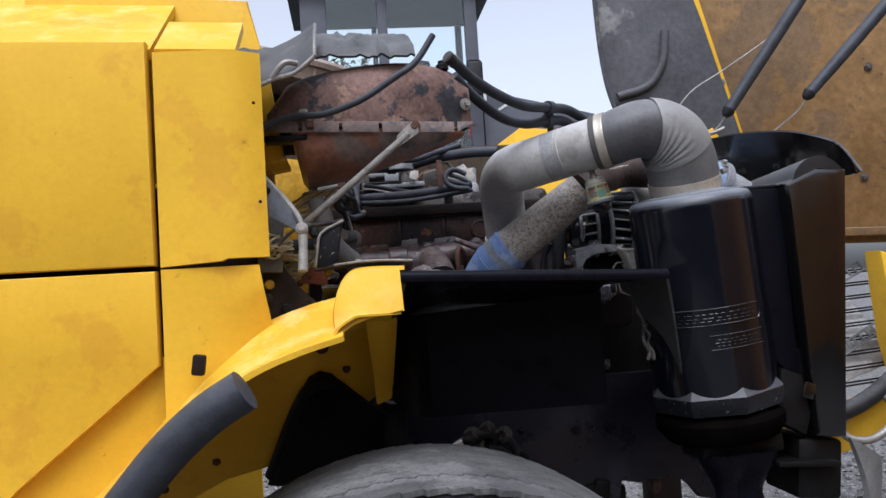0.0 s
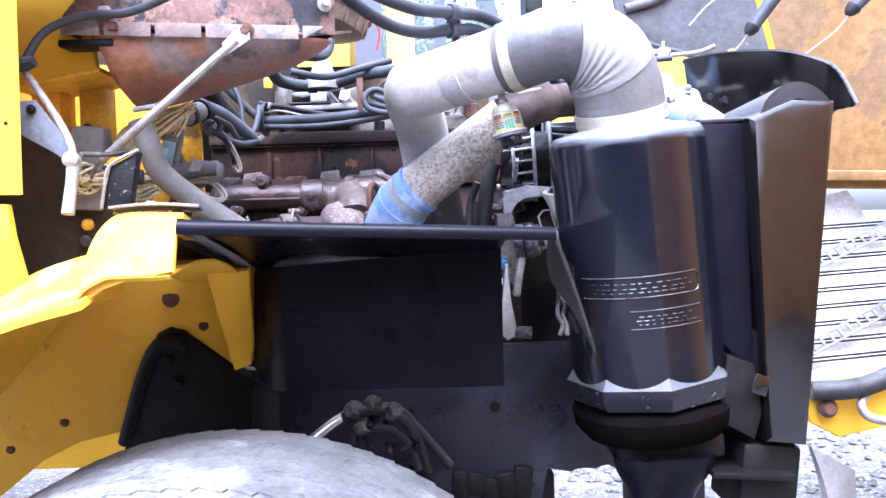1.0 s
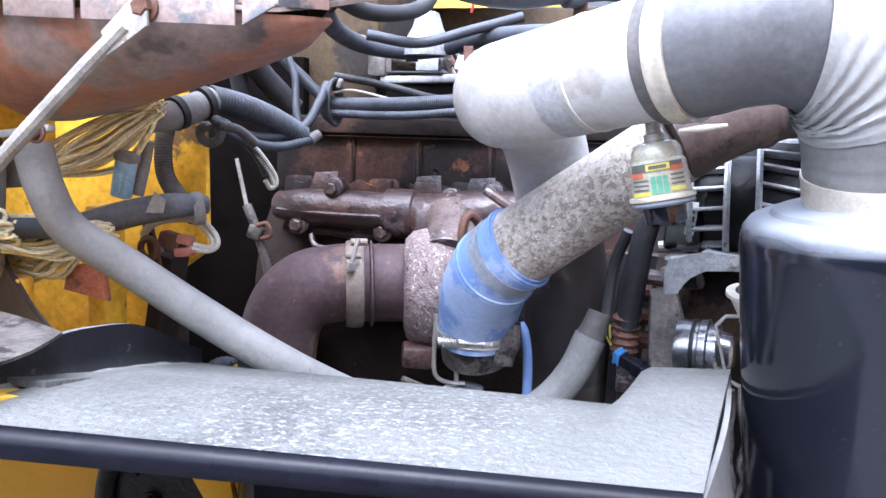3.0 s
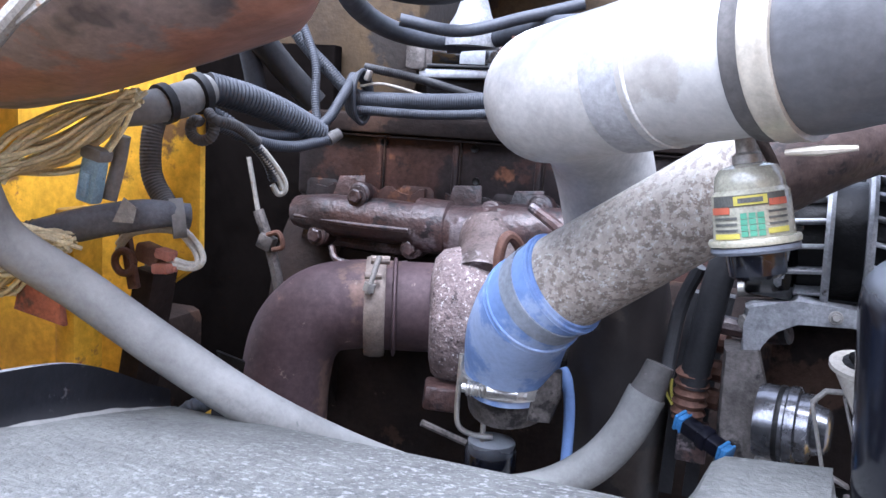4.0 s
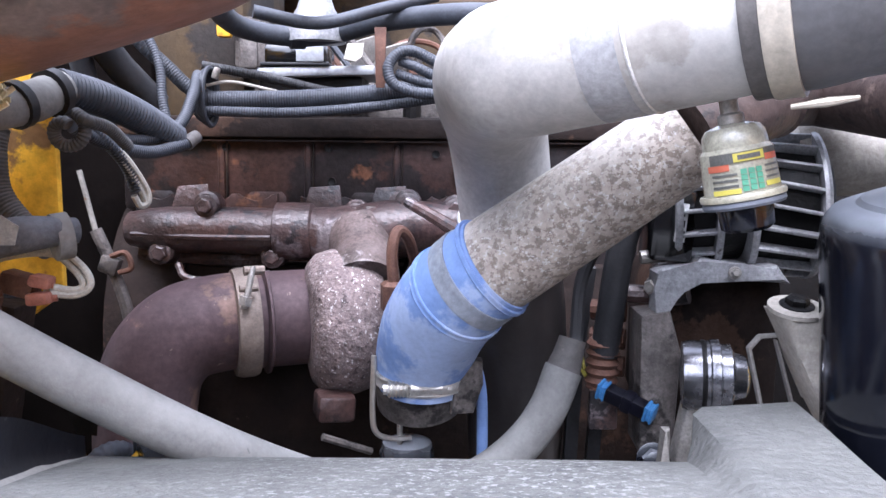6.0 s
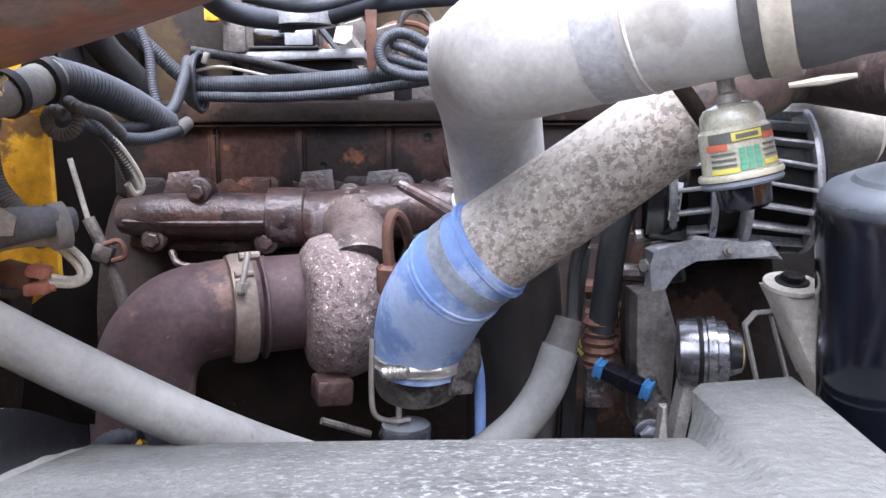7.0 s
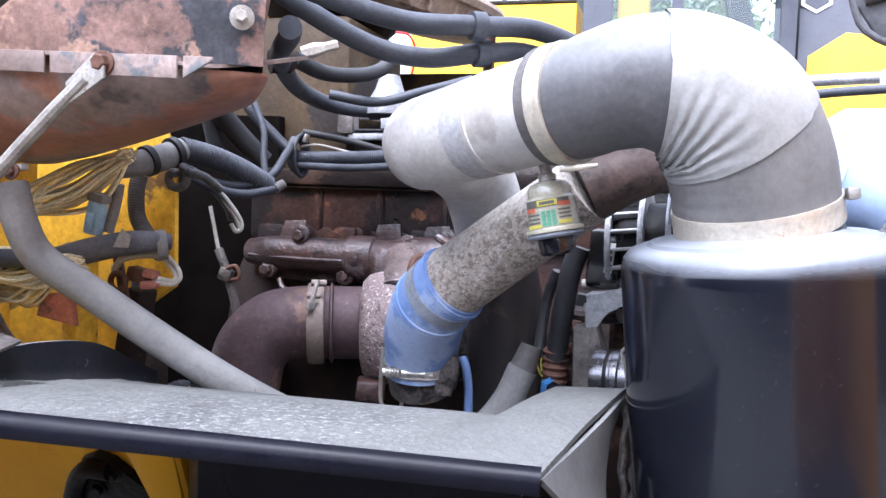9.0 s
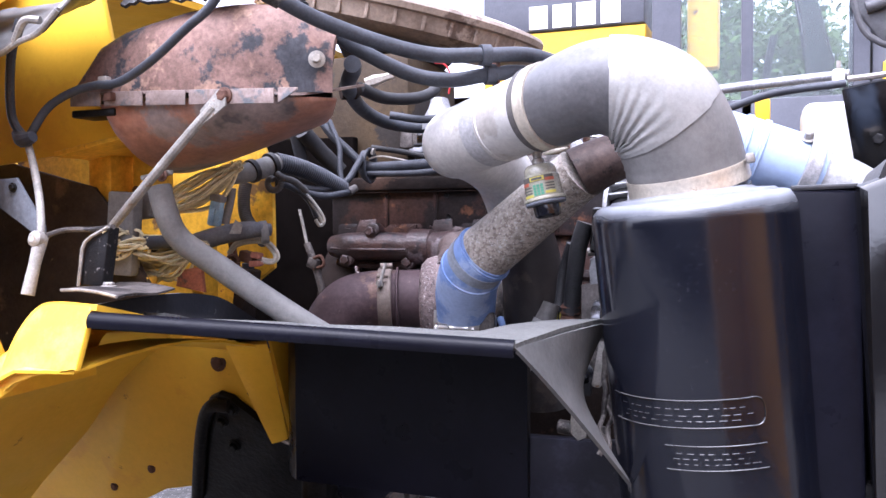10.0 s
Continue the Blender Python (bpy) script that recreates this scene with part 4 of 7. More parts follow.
ELBOW_R = [0.0605, 0.0615, 0.063, 0.067, 0.072, 0.077, 0.080, 0.081, 0.081]


def elbow_hose():
    e = thing("elbow_hose", (0.951, 1.768, 2.12), "dark rubber intake elbow wrapped with wrinkled grey tape", "hose")
    part("elbow", tube(ELBOW, ELBOW_R, 48, 10), elbow_bare, e)
    # tape wrapped round the bend, with wrinkles on its inside
    line = spline(ELBOW, 10)
    n = len(line) - 1
    seg = 72

    def radius(f):
        k = f * (len(ELBOW_R) - 1)
        q = min(int(k), len(ELBOW_R) - 2)
        return ELBOW_R[q] + (ELBOW_R[q + 1] - ELBOW_R[q]) * (k - q)

    def wrap(f0, f1, rows, lift, fold, tilt):
        """A belt of tape between two fractions of the bend, its edges aslant, folds on the bend's inner side."""
        bm = bmesh.new()
        loops = []
        for j in range(rows + 1):
            ring = []
            for k in range(seg):
                a = 2 * math.pi * k / seg
                f = f0 + (f1 - f0) * j / rows + tilt * math.cos(a + 1.57)
                f = max(0.02, min(0.985, f))
                i = min(int(f * n), n - 1)
                p = line[i].lerp(line[i + 1], f * n - i)
                t = (line[min(i + 1, n)] - line[max(i - 1, 0)]).normalized()
                u = Vector((0, 1, 0))
                u = (u - t * u.dot(t)).normalized()
                d = u * math.cos(a) + t.cross(u) * math.sin(a)
                inside = max(0.0, 0.25 - d.z * 0.40 - d.x * 0.65)
                edge = min(1.0, 4.0 * min(j, rows - j) / rows)
                r = radius(f) + lift + fold * inside * edge * (0.6 + math.sin(2 * math.pi * 6.5 * j / rows + 1.6 * math.sin(2 * a) + 1.5 * noise.noise(d * 3)))
                ring.append(bm.verts.new(p + d * r))
            loops.append(ring)
        for a, b in zip(loops, loops[1:]):
            for k in range(seg):
                bm.faces.new((a[k], a[(k + 1) % seg], b[(k + 1) % seg], b[k]))
        return bm

    part("tape_wrap", wrap(0.62, 0.93, 20, 0.0016, 0.0006, 0.010), elbow_rubber, e)
    part("tape_strip", wrap(0.43, 0.69, 56, 0.0030, 0.0026, 0.020), tape, e, "pale wrinkled tape strip")
    b1, m1 = band(ELBOW, 0.0625, 0.020, 0.060)
    part("hose_clamp", b1, clamp_steel, e, "bright steel hose clamp")
    b0, m0 = band(ELBOW, 0.0612, 0.014, 0.012)
    part("hose_end", b0, hose_brown, e)
    part("clamp_screw", tube([(0.752, 1.722, 2.200), (0.772, 1.712, 2.203), (0.792, 1.707, 2.206)], [0.002, 0.0035, 0.0018], 8, 3), clamp_steel, e)
    b2, m2 = band(ELBOW, 0.0820, 0.026, 0.885, seg=64)
    part("lower_clamp", b2, clamp_steel, e, "bright steel band clamp")
    part("clamp_lug", box((0.012, 0.02, 0.013), pose(1.034, 1.74, 2.186, 0, -10, 0), 0.003), zinc, e)
    b3, m3 = band(ELBOW, 0.081, 0.010, 0.945, seg=64)
    part("lower_rim", b3, hose_dark, e)


elbow_hose()

CHARGE = [(0.560, 2.018, 2.041), (0.625, 1.999, 2.089), (0.690, 1.980, 2.137), (0.755, 1.962, 2.185)]


def charge_pipe():
    c = thing("charge_air_pipe", (0.56, 2.0, 2.03), "grey spotted rusty charge air pipe, brown at its bend", "pipe")
    part("straight_pipe", tube(CHARGE, [0.0535, 0.0515, 0.0495, 0.047], 40, 10), rusty_pipe, c)
    part("bend", tube([(0.752, 1.963, 2.183), (0.80, 1.975, 2.207), (0.848, 2.012, 2.222), (0.885, 2.06, 2.232), (0.925, 2.08, 2.236), (0.965, 2.03, 2.232), (0.985, 1.95, 2.225)], [0.0468, 0.042, 0.037, 0.037, 0.038, 0.045, 0.050], 40, 8), brown_pipe, c)
    mm = axis_matrix((0.848, 2.012, 2.222), (0.8, 0.75, 0.24))
    part("bead", lathe([(0.037, -0.006), (0.0405, 0), (0.037, 0.006)], mm, 40, caps=False), brown_pipe, c)
    part("far_sleeve", tube([(0.98, 1.915, 2.226), (1.03, 1.925, 2.208), (1.08, 1.93, 2.190), (1.125, 1.94, 2.174)], [0.052, 0.053, 0.052, 0.051], 40, 6), blue_pale, c, "pale blue silicone sleeve")
    for k, s in enumerate((0.25, 0.42)):
        b, _ = band([(0.98, 1.915, 2.226), (1.03, 1.925, 2.208), (1.08, 1.93, 2.190), (1.125, 1.94, 2.174)], 0.0530, 0.008, s)
        part("sleeve_rib", b, blue_pale, c)
    b, _ = band([(0.98, 1.915, 2.226), (1.03, 1.925, 2.208), (1.08, 1.93, 2.190), (1.125, 1.94, 2.174)], 0.0560, 0.022, 0.88)
    part("strap_clamp", b, alloy, c)
    part("strap_bolt", bolt((1.112, 1.90, 2.222), (0.1, -0.5, 0.8), 0.007, 0.012), zinc, c)
    part("far_pipe", tube([(1.10, 1.935, 2.180), (1.16, 1.95, 2.150), (1.22, 1.975, 2.11), (1.27, 2.0, 2.06)], [0.047, 0.048, 0.05, 0.05], 40, 6), seam_grey, c)
    # blue elbow at the turbocharger
    E = [(0.490, 2.125, 1.885), (0.491, 2.118, 1.918), (0.501, 2.090, 1.960), (0.521, 2.052, 2.000), (0.544, 2.028, 2.027), (0.570, 2.015, 2.048)]
    part("blue_elbow", tube(E, [0.055, 0.0585, 0.0605, 0.0595, 0.0565, 0.0555], 48, 10), blue_hose, c, "blue silicone elbow sleeve")
    for s, w in ((0.735, 0.009), (0.975, 0.006)):
        b, _ = band(E, 0.0572 if s < 0.8 else 0.0555, w, s, 0.003)
        part("elbow_rib", b, blue_hose, c)
    b, _ = band(E, 0.0562, 0.022, 0.86, 0.0015)
    part("sleeve_band", b, blue_grey, c)
    b, _ = band(E, 0.0580, 0.016, 0.08, 0.003)
    part("elbow_clamp", b, steel, c, "bright steel T-bolt clamp")
    part("clamp_bolt", tube([(0.445, 2.066, 1.894), (0.523, 2.076, 1.894)], 0.006, 10, 4), steel, c)
    part("clamp_spring", tube([(0.450, 2.066, 1.894), (0.474, 2.069, 1.894)], 0.0078, 12, 4, wave=(0.004, 0.0022)), steel, c)
    part("clamp_bar", tube([(0.476, 2.068, 1.8945), (0.512, 2.073, 1.8945)], 0.0088, 12, 4), steel, c)


charge_pipe()


def restriction_gauge():
    g = thing("restriction_gauge", (0.727, 1.779, 2.205), "clear plastic air restriction gauge with coloured scale label", "gauge")
    up = V((-0.20, 0.03, 0.98)).normalized()
    top = V((0.727, 1.779, 2.208))
    m = axis_matrix(top, up, (1, 0, 0))
    part("nipple", lathe([(0.006, -0.022), (0.010, -0.020), (0.010, -0.012), (0.007, -0.010), (0.007, 0.010)], m, 12), zinc, g)
    part("cup", lathe([(0.010, -0.018), (0.020, -0.021), (0.0235, -0.026), (0.0245, -0.032), (0.0245, -0.036), (0.0270, -0.039), (0.0285, -0.072)], m, 40), clear_cup, g)
    part("lower_ring", lathe([(0.024, -0.070), (0.0312, -0.0708), (0.0322, -0.073), (0.0318, -0.0755), (0.026, -0.0762)], m, 40), gauge_rim, g, "cream plastic rim ring")
    part("base_ring", lathe([(0.022, -0.0760), (0.0306, -0.0764), (0.0312, -0.0795), (0.0300, -0.0815), (0.022, -0.0822)], m, 40), slate_plate, g, "grey plastic base ring")
    part("reset_button", lathe([(0.020, -0.080), (0.021, -0.084), (0.020, -0.098), (0.016, -0.101)], m, 28), black_gloss, g)
    part("scale_drum", lathe([(0.019, -0.071), (0.019, -0.036), (0.012, -0.034)], m, 32), alloy, g)

    def patchwork(name, a0, a1, h0, h1, mat, lift=0.0):
        a0, a1 = (-96 + 1.28 * (q + 91) for q in (a0, a1))
        h0, h1 = (-0.0395 + 1.06 * (q + 0.0415) for q in (h0, h1))
        def f(u, v):
            a = radians(a0 + (a1 - a0) * u)
            h = h0 + (h1 - h0) * v
            r = 0.0272 + (-(h) - 0.039) * 0.045 + 0.0006 + lift
            return m @ Vector((r * math.cos(a), r * math.sin(a), h))
        part(name, sheet(f, 10, 1, 0.0004), mat, g)
    patchwork("dark_strip", -136, -46, -0.0488, -0.0415, decal_dark)
    patchwork("yellow_oval", -106, -70, -0.0482, -0.0422, decal_yellow, 0.0006)
    patchwork("oval_bar", -101, -75, -0.0468, -0.0436, decal_dark, 0.0012)
    patchwork("red_band", -140, -112, -0.0535, -0.049, decal_red)
    patchwork("red_band", -68, -44, -0.0500, -0.0455, decal_red)
    for k in range(3):
        for j in range(4):
            patchwork("green_cell", -100 + 9 * k, -93 + 9 * k, -0.0570 - 0.0040 * j, -0.0534 - 0.0040 * j, decal_green)
    for j in range(3):
        patchwork("scale_line", -135, -104, -0.0572 - 0.004 * j, -0.0556 - 0.004 * j, decal_dark)
        patchwork("scale_line", -70, -46, -0.0545 - 0.004 * j, -0.0530 - 0.004 * j, decal_dark)
    patchwork("yellow_bar", -136, -102, -0.0700, -0.0665, decal_yellow)
    patchwork("yellow_bar", -72, -46, -0.0680, -0.0645, decal_yellow)


restriction_gauge()


def side_tank():
    t = thing("side_cover", (1.22, 1.8, 1.55), "black painted steel cover box beside the air cleaner", "cover")
    part("front_face", slab([(1.160, 2.145), (1.188, 1.69), (1.184, 1.558), (1.262, 1.550), (1.318, 2.172), (1.24, 2.178)], 0.30, upright(1.70), 0.012), black_satin, t)
    part("side_facet", slab([(1.086, 2.142), (1.10, 1.76), (1.182, 1.66), (1.168, 2.14)], 0.26, upright(1.735), 0.010), black_clean, t)
    def dome(u, v):
        return (1.185 + 0.13 * u, 1.705 + 0.27 * v, 2.155 + 0.052 * math.sin(math.pi * min(1, max(0, u))) ** 0.6 * (1 - 0.3 * v))
    part("domed_top", sheet(dome, 20, 6, 0.03), dusty_black, t)
    part("top_edge", slab([(1.085, 2.140), (1.165, 2.143), (1.165, 2.150), (1.085, 2.148)], 0.24, upright(1.742), 0.003), dusty_black, t)
    part("lower_bracket", slab([(1.10, 1.60), (1.12, 1.72), (1.17, 1.70), (1.185, 1.61), (1.17, 1.56)], 0.05, upright(1.712), 0.006), black_matt, t)
    part("tab", box((0.03, 0.004, 0.035), pose(1.175, 1.697, 1.665, 0, 20, 10), 0.001), black_satin, t)
    part("foot_block", box((0.11, 0.16, 0.14), pose(1.20, 1.80, 1.48, 0, 6, 0), 0.012), black_matt, t)
    part("foot_plate", box((0.15, 0.18, 0.012), pose(1.16, 1.78, 1.50, 0, 4, 0), 0.003), black_matt, t)
    def flap(u, v):
        return (1.265 + 0.10 * u + 0.03 * math.sin(2.2 * v), 1.71 + 0.05 * u * u + 0.12 * v * u, 1.55 - 0.06 * u - 0.22 * v)
    part("mud_flap", sheet(flap, 10, 10, 0.012), rubber_grey, t, "curved dusty grey rubber flap")


side_tank()


def curved_guard():
    g = thing("curved_guard", (1.25, 2.0, 2.15), "thin curved black steel guard sweeping behind the cover", "guard")
    top = spline([(1.175, 2.12, 2.325), (1.245, 2.08, 2.331), (1.330, 1.98, 2.315), (1.366, 1.87, 2.276), (1.374, 1.80, 2.240), (1.370, 1.72, 2.165)], 8)
    def wall(u, v):
        k = u * (len(top) - 1)
        i = min(int(k), len(top) - 2)
        p = top[i].lerp(top[i + 1], k - i)
        return p + Vector((0.03 * v * (1 - u), 0.02 * v, -0.17 * v * (1 - u ** 2.5)))
    part("plate", sheet(wall, 40, 8, 0.006), black_satin, g)
    def rim(u, v):
        k = u * (len(top) - 1)
        i = min(int(k), len(top) - 2)
        p = top[i].lerp(top[i + 1], k - i)
        return p + Vector((0.010 * v, 0.045 * v, 0.003))
    part("rim", sheet(rim, 40, 3, 0.004), dusty_black, g)
    for u, v in ((0.12, 0.55), (0.20, 0.62), (0.35, 0.6)):
        part("bolt", bolt(wall(u, v), (-0.3, -1, 0), 0.010, 0.008), black_matt, g)
    part("bracket", slab([(1.140, 2.165), (1.132, 2.225), (1.140, 2.232), (1.150, 2.225), (1.152, 2.165)], 0.02, upright(2.02), 0.003), zinc, g)


curved_guard()

# ---- engine ----
def engine():
    e = thing("diesel_engine", (0.4, 2.7, 1.7), "rusty brown cast iron diesel engine block and head", "engine")
    part("block", box((0.80, 0.60, 0.62), pose(0.42, 2.74, 1.86), 0.01), rust_block, e)
    # head: ports and ribs along its side
    part("head", box((0.80, 0.52, 0.13), pose(0.42, 2.68, 2.135), 0.008), rust_block, e)
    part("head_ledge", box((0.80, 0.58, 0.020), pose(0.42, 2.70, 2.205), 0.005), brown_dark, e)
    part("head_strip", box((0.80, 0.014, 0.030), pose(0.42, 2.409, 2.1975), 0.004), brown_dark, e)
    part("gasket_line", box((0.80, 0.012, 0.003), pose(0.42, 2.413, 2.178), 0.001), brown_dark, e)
    part("loom_post", tube([(0.463, 2.425, 2.185), (0.463, 2.425, 2.238)], 0.014, 10, 2), black_matt, e)
    part("freeze_plug", lathe([(0.030, 0), (0.030, 0.006), (0.024, 0.007), (0.022, 0.003)], axis_matrix((0.555, 2.419, 2.132), (0, -1, 0)), 24), rust_block, e)
    for x in (0.172, 0.304, 0.440, 0.60):
        part("head_rib", box((0.012, 0.03, 0.095), pose(x, 2.431, 2.126), 0.005), rust_block, e)
        part("head_seam", box((0.003, 0.008, 0.100), pose(x + 0.009, 2.4195, 2.128), 0.001), brown_dark, e)
    for x, z in ((0.335, 2.168), (0.341, 2.117), (0.18, 2.168), (0.50, 2.16)):
        part("core_plug", lathe([(0.006, 0), (0.006, 0.004), (0.004, 0.003)], axis_matrix((x, 2.420, z), (0, -1, 0)), 16), black_matt, e)
    for x in (0.07, 0.24, 0.40, 0.56):
        part("port_boss", box((0.07, 0.03, 0.06), pose(x, 2.432, 2.075), 0.012), rust_block, e)
    part("rocker_cover", box((0.92, 0.30, 0.075), pose(0.36, 2.74, 2.235), 0.02), grime, e)
    part("cover_rail", box((0.94, 0.34, 0.012), pose(0.36, 2.74, 2.213), 0.004), black_matt, e)
    part("filler_cap", lathe([(0.045, 0), (0.045, 0.02), (0.028, 0.05), (0.02, 0.075), (0.014, 0.078)], axis_matrix((0.318, 2.42, 2.325), (0, 0, 1)), 24), alloy, e, "grey conical filler cap")
    rnd = random.Random(21)
    # pale lid and black breather box over the head
    part("head_lid", box((0.20, 0.16, 0.016), pose(0.300, 2.58, 2.290, 0, -1.5, 0), 0.005), lid_grey, e, "flat pale grey metal lid")
    part("lid_skirt", box((0.17, 0.15, 0.03), pose(0.295, 2.59, 2.268), 0.006), black_matt, e)
    part("breather_box", box((0.105, 0.09, 0.034), pose(0.272, 2.545, 2.316), 0.008), black_satin, e)
    part("breather_rim", box((0.112, 0.096, 0.005), pose(0.272, 2.545, 2.301), 0.002), hose_dark, e)
    part("breather_label", box((0.044, 0.003, 0.026), pose(0.296, 2.499, 2.318), 0.001), lid_grey, e)
    part("lid_tab", slab([(-0.016, -0.012), (-0.010, 0.016), (0.016, 0.018), (0.014, -0.006), (0.004, -0.016)], 0.004, axis_matrix((0.366, 2.50, 2.318), (0.1, -1, 0.4), (1, 0, 0)), 0.001), beige, e)
    part("lid_post", box((0.03, 0.03, 0.05), pose(0.198, 2.51, 2.318), 0.004), grime, e)
    for k in range(16):
        x, y = rnd.uniform(0.12, 0.72), rnd.uniform(2.58, 2.95)
        h = rnd.uniform(0.04, 0.13)
        part("rocker_stud", lathe([(0.020, 0), (0.021, h * 0.4), (0.012, h * 0.5), (0.011, h), (0.005, h + 0.004)], axis_matrix((x, y, 2.265), (rnd.uniform(-0.2, 0.2), rnd.uniform(-0.2, 0.2), 1)), 8), rnd.choice((grime, alloy, copper, zinc, black_matt)), e)
    for k in range(7):
        x, y = rnd.uniform(0.15, 0.60), rnd.uniform(2.56, 2.9)
        l = rnd.uniform(0.08, 0.2)
        part("fuel_line", tube([(x, y, 2.28), (x + l * 0.2, y - 0.02, 2.36), (x + l * 0.6, y + 0.03, 2.37), (x + l, y, 2.29)], 0.006, 8, 6), rnd.choice((zinc, copper, rubber, grime)), e)
    for k in range(8):
        x, y = rnd.uniform(0.25, 0.70), rnd.uniform(2.56, 2.85)
        part("bracket_piece", slab([(-0.03, -0.02), (-0.025, 0.025), (0.02, 0.03), (0.035, 0.0), (0.01, -0.022)], 0.006, axis_matrix((x, y, 2.29 + rnd.uniform(0, 0.05)), (rnd.uniform(-1, 1), -1, rnd.uniform(-0.6, 0.8)), (1, 0, 0)), 0.001), rnd.choice((zinc, beige, grime, alloy)), e)
    part("rear_housing", box((0.66, 0.36, 0.36), pose(-0.145, 2.72, 2.37), 0.02), olive_grime, e)
    part("yellow_lug", box((0.022, 0.02, 0.030), pose(0.163, 2.49, 2.355), 0.004), yellow_old, e)
    part("housing_cap", box((0.05, 0.04, 0.08), pose(0.20, 2.52, 2.335), 0.005), grime, e)
    part("far_cover", box((1.10, 0.04, 0.34), pose(0.25, 3.06, 2.33), 0.01), olive_grime, e)
    # exhaust manifold
    part("manifold", tube([(0.045, 2.385, 2.045), (0.10, 2.375, 2.045), (0.20, 2.372, 2.045), (0.265, 2.37, 2.043)], [0.026, 0.034, 0.035, 0.035], 20, 5, jitter=0.06), rust_manifold, e)
    part("manifold_sleeve", lathe([(0.036, -0.028), (0.042, -0.026), (0.043, 0), (0.042, 0.026), (0.037, 0.030)], axis_matrix((0.292, 2.368, 2.045), (1, 0, 0)), 24), rust_manifold, e)
    part("manifold_centre", tube([(0.31, 2.368, 2.045), (0.37, 2.36, 2.040), (0.44, 2.355, 2.05), (0.53, 2.36, 2.055), (0.58, 2.37, 2.05)], [0.036, 0.045, 0.044, 0.034, 0.03], 20, 5, jitter=0.08), rust_manifold, e)
    part("manifold_outlet", tube([(0.39, 2.35, 2.04), (0.40, 2.315, 2.015), (0.405, 2.27, 1.98)], [0.05, 0.046, 0.05], 20, 6, jitter=0.10), cast_grey, e)
    part("manifold_rail", tube([(0.05, 2.40, 2.005), (0.18, 2.40, 1.998), (0.25, 2.40, 2.0)], 0.012, 8, 4), rust_manifold, e)
    for x, z in ((0.098, 2.012), (0.166, 2.082), (0.262, 2.008), (0.385, 2.072), (0.342, 2.008), (0.460, 2.088), (0.53, 2.08)):
        part("manifold_bolt", bolt((x, 2.35, z), (0, -1, 0.1), 0.0115, 0.012), rust_manifold, e)
        part("bolt_boss", lathe([(0.020, 0), (0.019, 0.03), (0.015, 0.033)], axis_matrix((x, 2.385, z), (0, -1, 0.1)), 14), rust_manifold, e)
    part("manifold_ridge", tube([(0.055, 2.352, 2.040), (0.16, 2.338, 2.038), (0.262, 2.336, 2.038)], 0.004, 6, 4), rust_manifold, e)
    jag = random.Random(9)
    for x, w in ((0.115, 0.050), (0.215, 0.045), (0.345, 0.05), (0.435, 0.055), (0.50, 0.05)):
        n = 9
        o = [(-w + 2 * w * q / n, 0.006 + jag.uniform(-0.005, 0.010)) for q in range(n + 1)] + [(w, -0.03), (-w, -0.03)]
        part("port_flange", slab(o, 0.012, axis_matrix((x, 2.415, 2.082), (0, -1, 0.05), (1, 0, 0)), 0.002), jag.choice((rust_block, rust_manifold)), e)
    for x in (0.13, 0.33, 0.43):
        part("heat_tab", slab([(-0.03, -0.02), (-0.02, 0.02), (0.025, 0.024), (0.03, -0.012), (0.0, -0.022)], 0.004, axis_matrix((x, 2.40, 2.088), (0, -1, 0.2), (1, 0, 0)), 0.001), rust_manifold, e)
    part("grey_tab", slab([(-0.02, -0.03), (-0.024, 0.015), (0.018, 0.012), (0.026, -0.03)], 0.006, axis_matrix((0.425, 2.335, 2.070), (0, -1, 0.3), (1, 0, 0)), 0.001), grime, e)
    # oil feed loop beside the turbocharger
    part("oil_pipe", tube([(0.450, 2.185, 1.99), (0.448, 2.185, 2.04), (0.455, 2.195, 2.064), (0.468, 2.21, 2.05), (0.478, 2.24, 2.005)], 0.0075, 10, 8), copper, e)
    part("oil_fitting", lathe([(0.018, -0.02), (0.018, 0.012), (0.012, 0.016)], axis_matrix((0.450, 2.185, 1.985), (0, -0.1, 1)), 6), copper, e)
    part("small_pipe", tube([(0.46, 2.30, 2.095), (0.50, 2.28, 2.075), (0.54, 2.25, 2.055), (0.57, 2.22, 2.05)], [0.007, 0.009, 0.011, 0.009], 10, 6), rust_manifold, e)
    part("bleed_pipe", tube([(0.12, 2.36, 1.995), (0.14, 2.35, 1.975), (0.22, 2.34, 1.975), (0.26, 2.345, 1.985)], 0.0055, 8, 6), rust_manifold, e)
    # dark lower side and front, with added black sheets for the shaded gaps
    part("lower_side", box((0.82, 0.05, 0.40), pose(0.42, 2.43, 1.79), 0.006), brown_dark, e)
    part("firewall", box((0.70, 0.03, 0.80), pose(-0.31, 2.52, 1.93), 0.004), shade_black, e)
    part("fan_shroud", box((0.56, 0.03, 0.76), pose(1.10, 2.42, 1.82), 0.004), black_matt, e)
    part("side_tag", slab([(0.012, 1.842), (0.10, 1.824), (0.108, 1.782), (0.03, 1.79)], 0.006, upright(2.20), 0.001), black_matt, e)
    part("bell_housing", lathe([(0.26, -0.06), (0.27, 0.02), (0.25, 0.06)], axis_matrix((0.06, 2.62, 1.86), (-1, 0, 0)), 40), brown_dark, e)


engine()


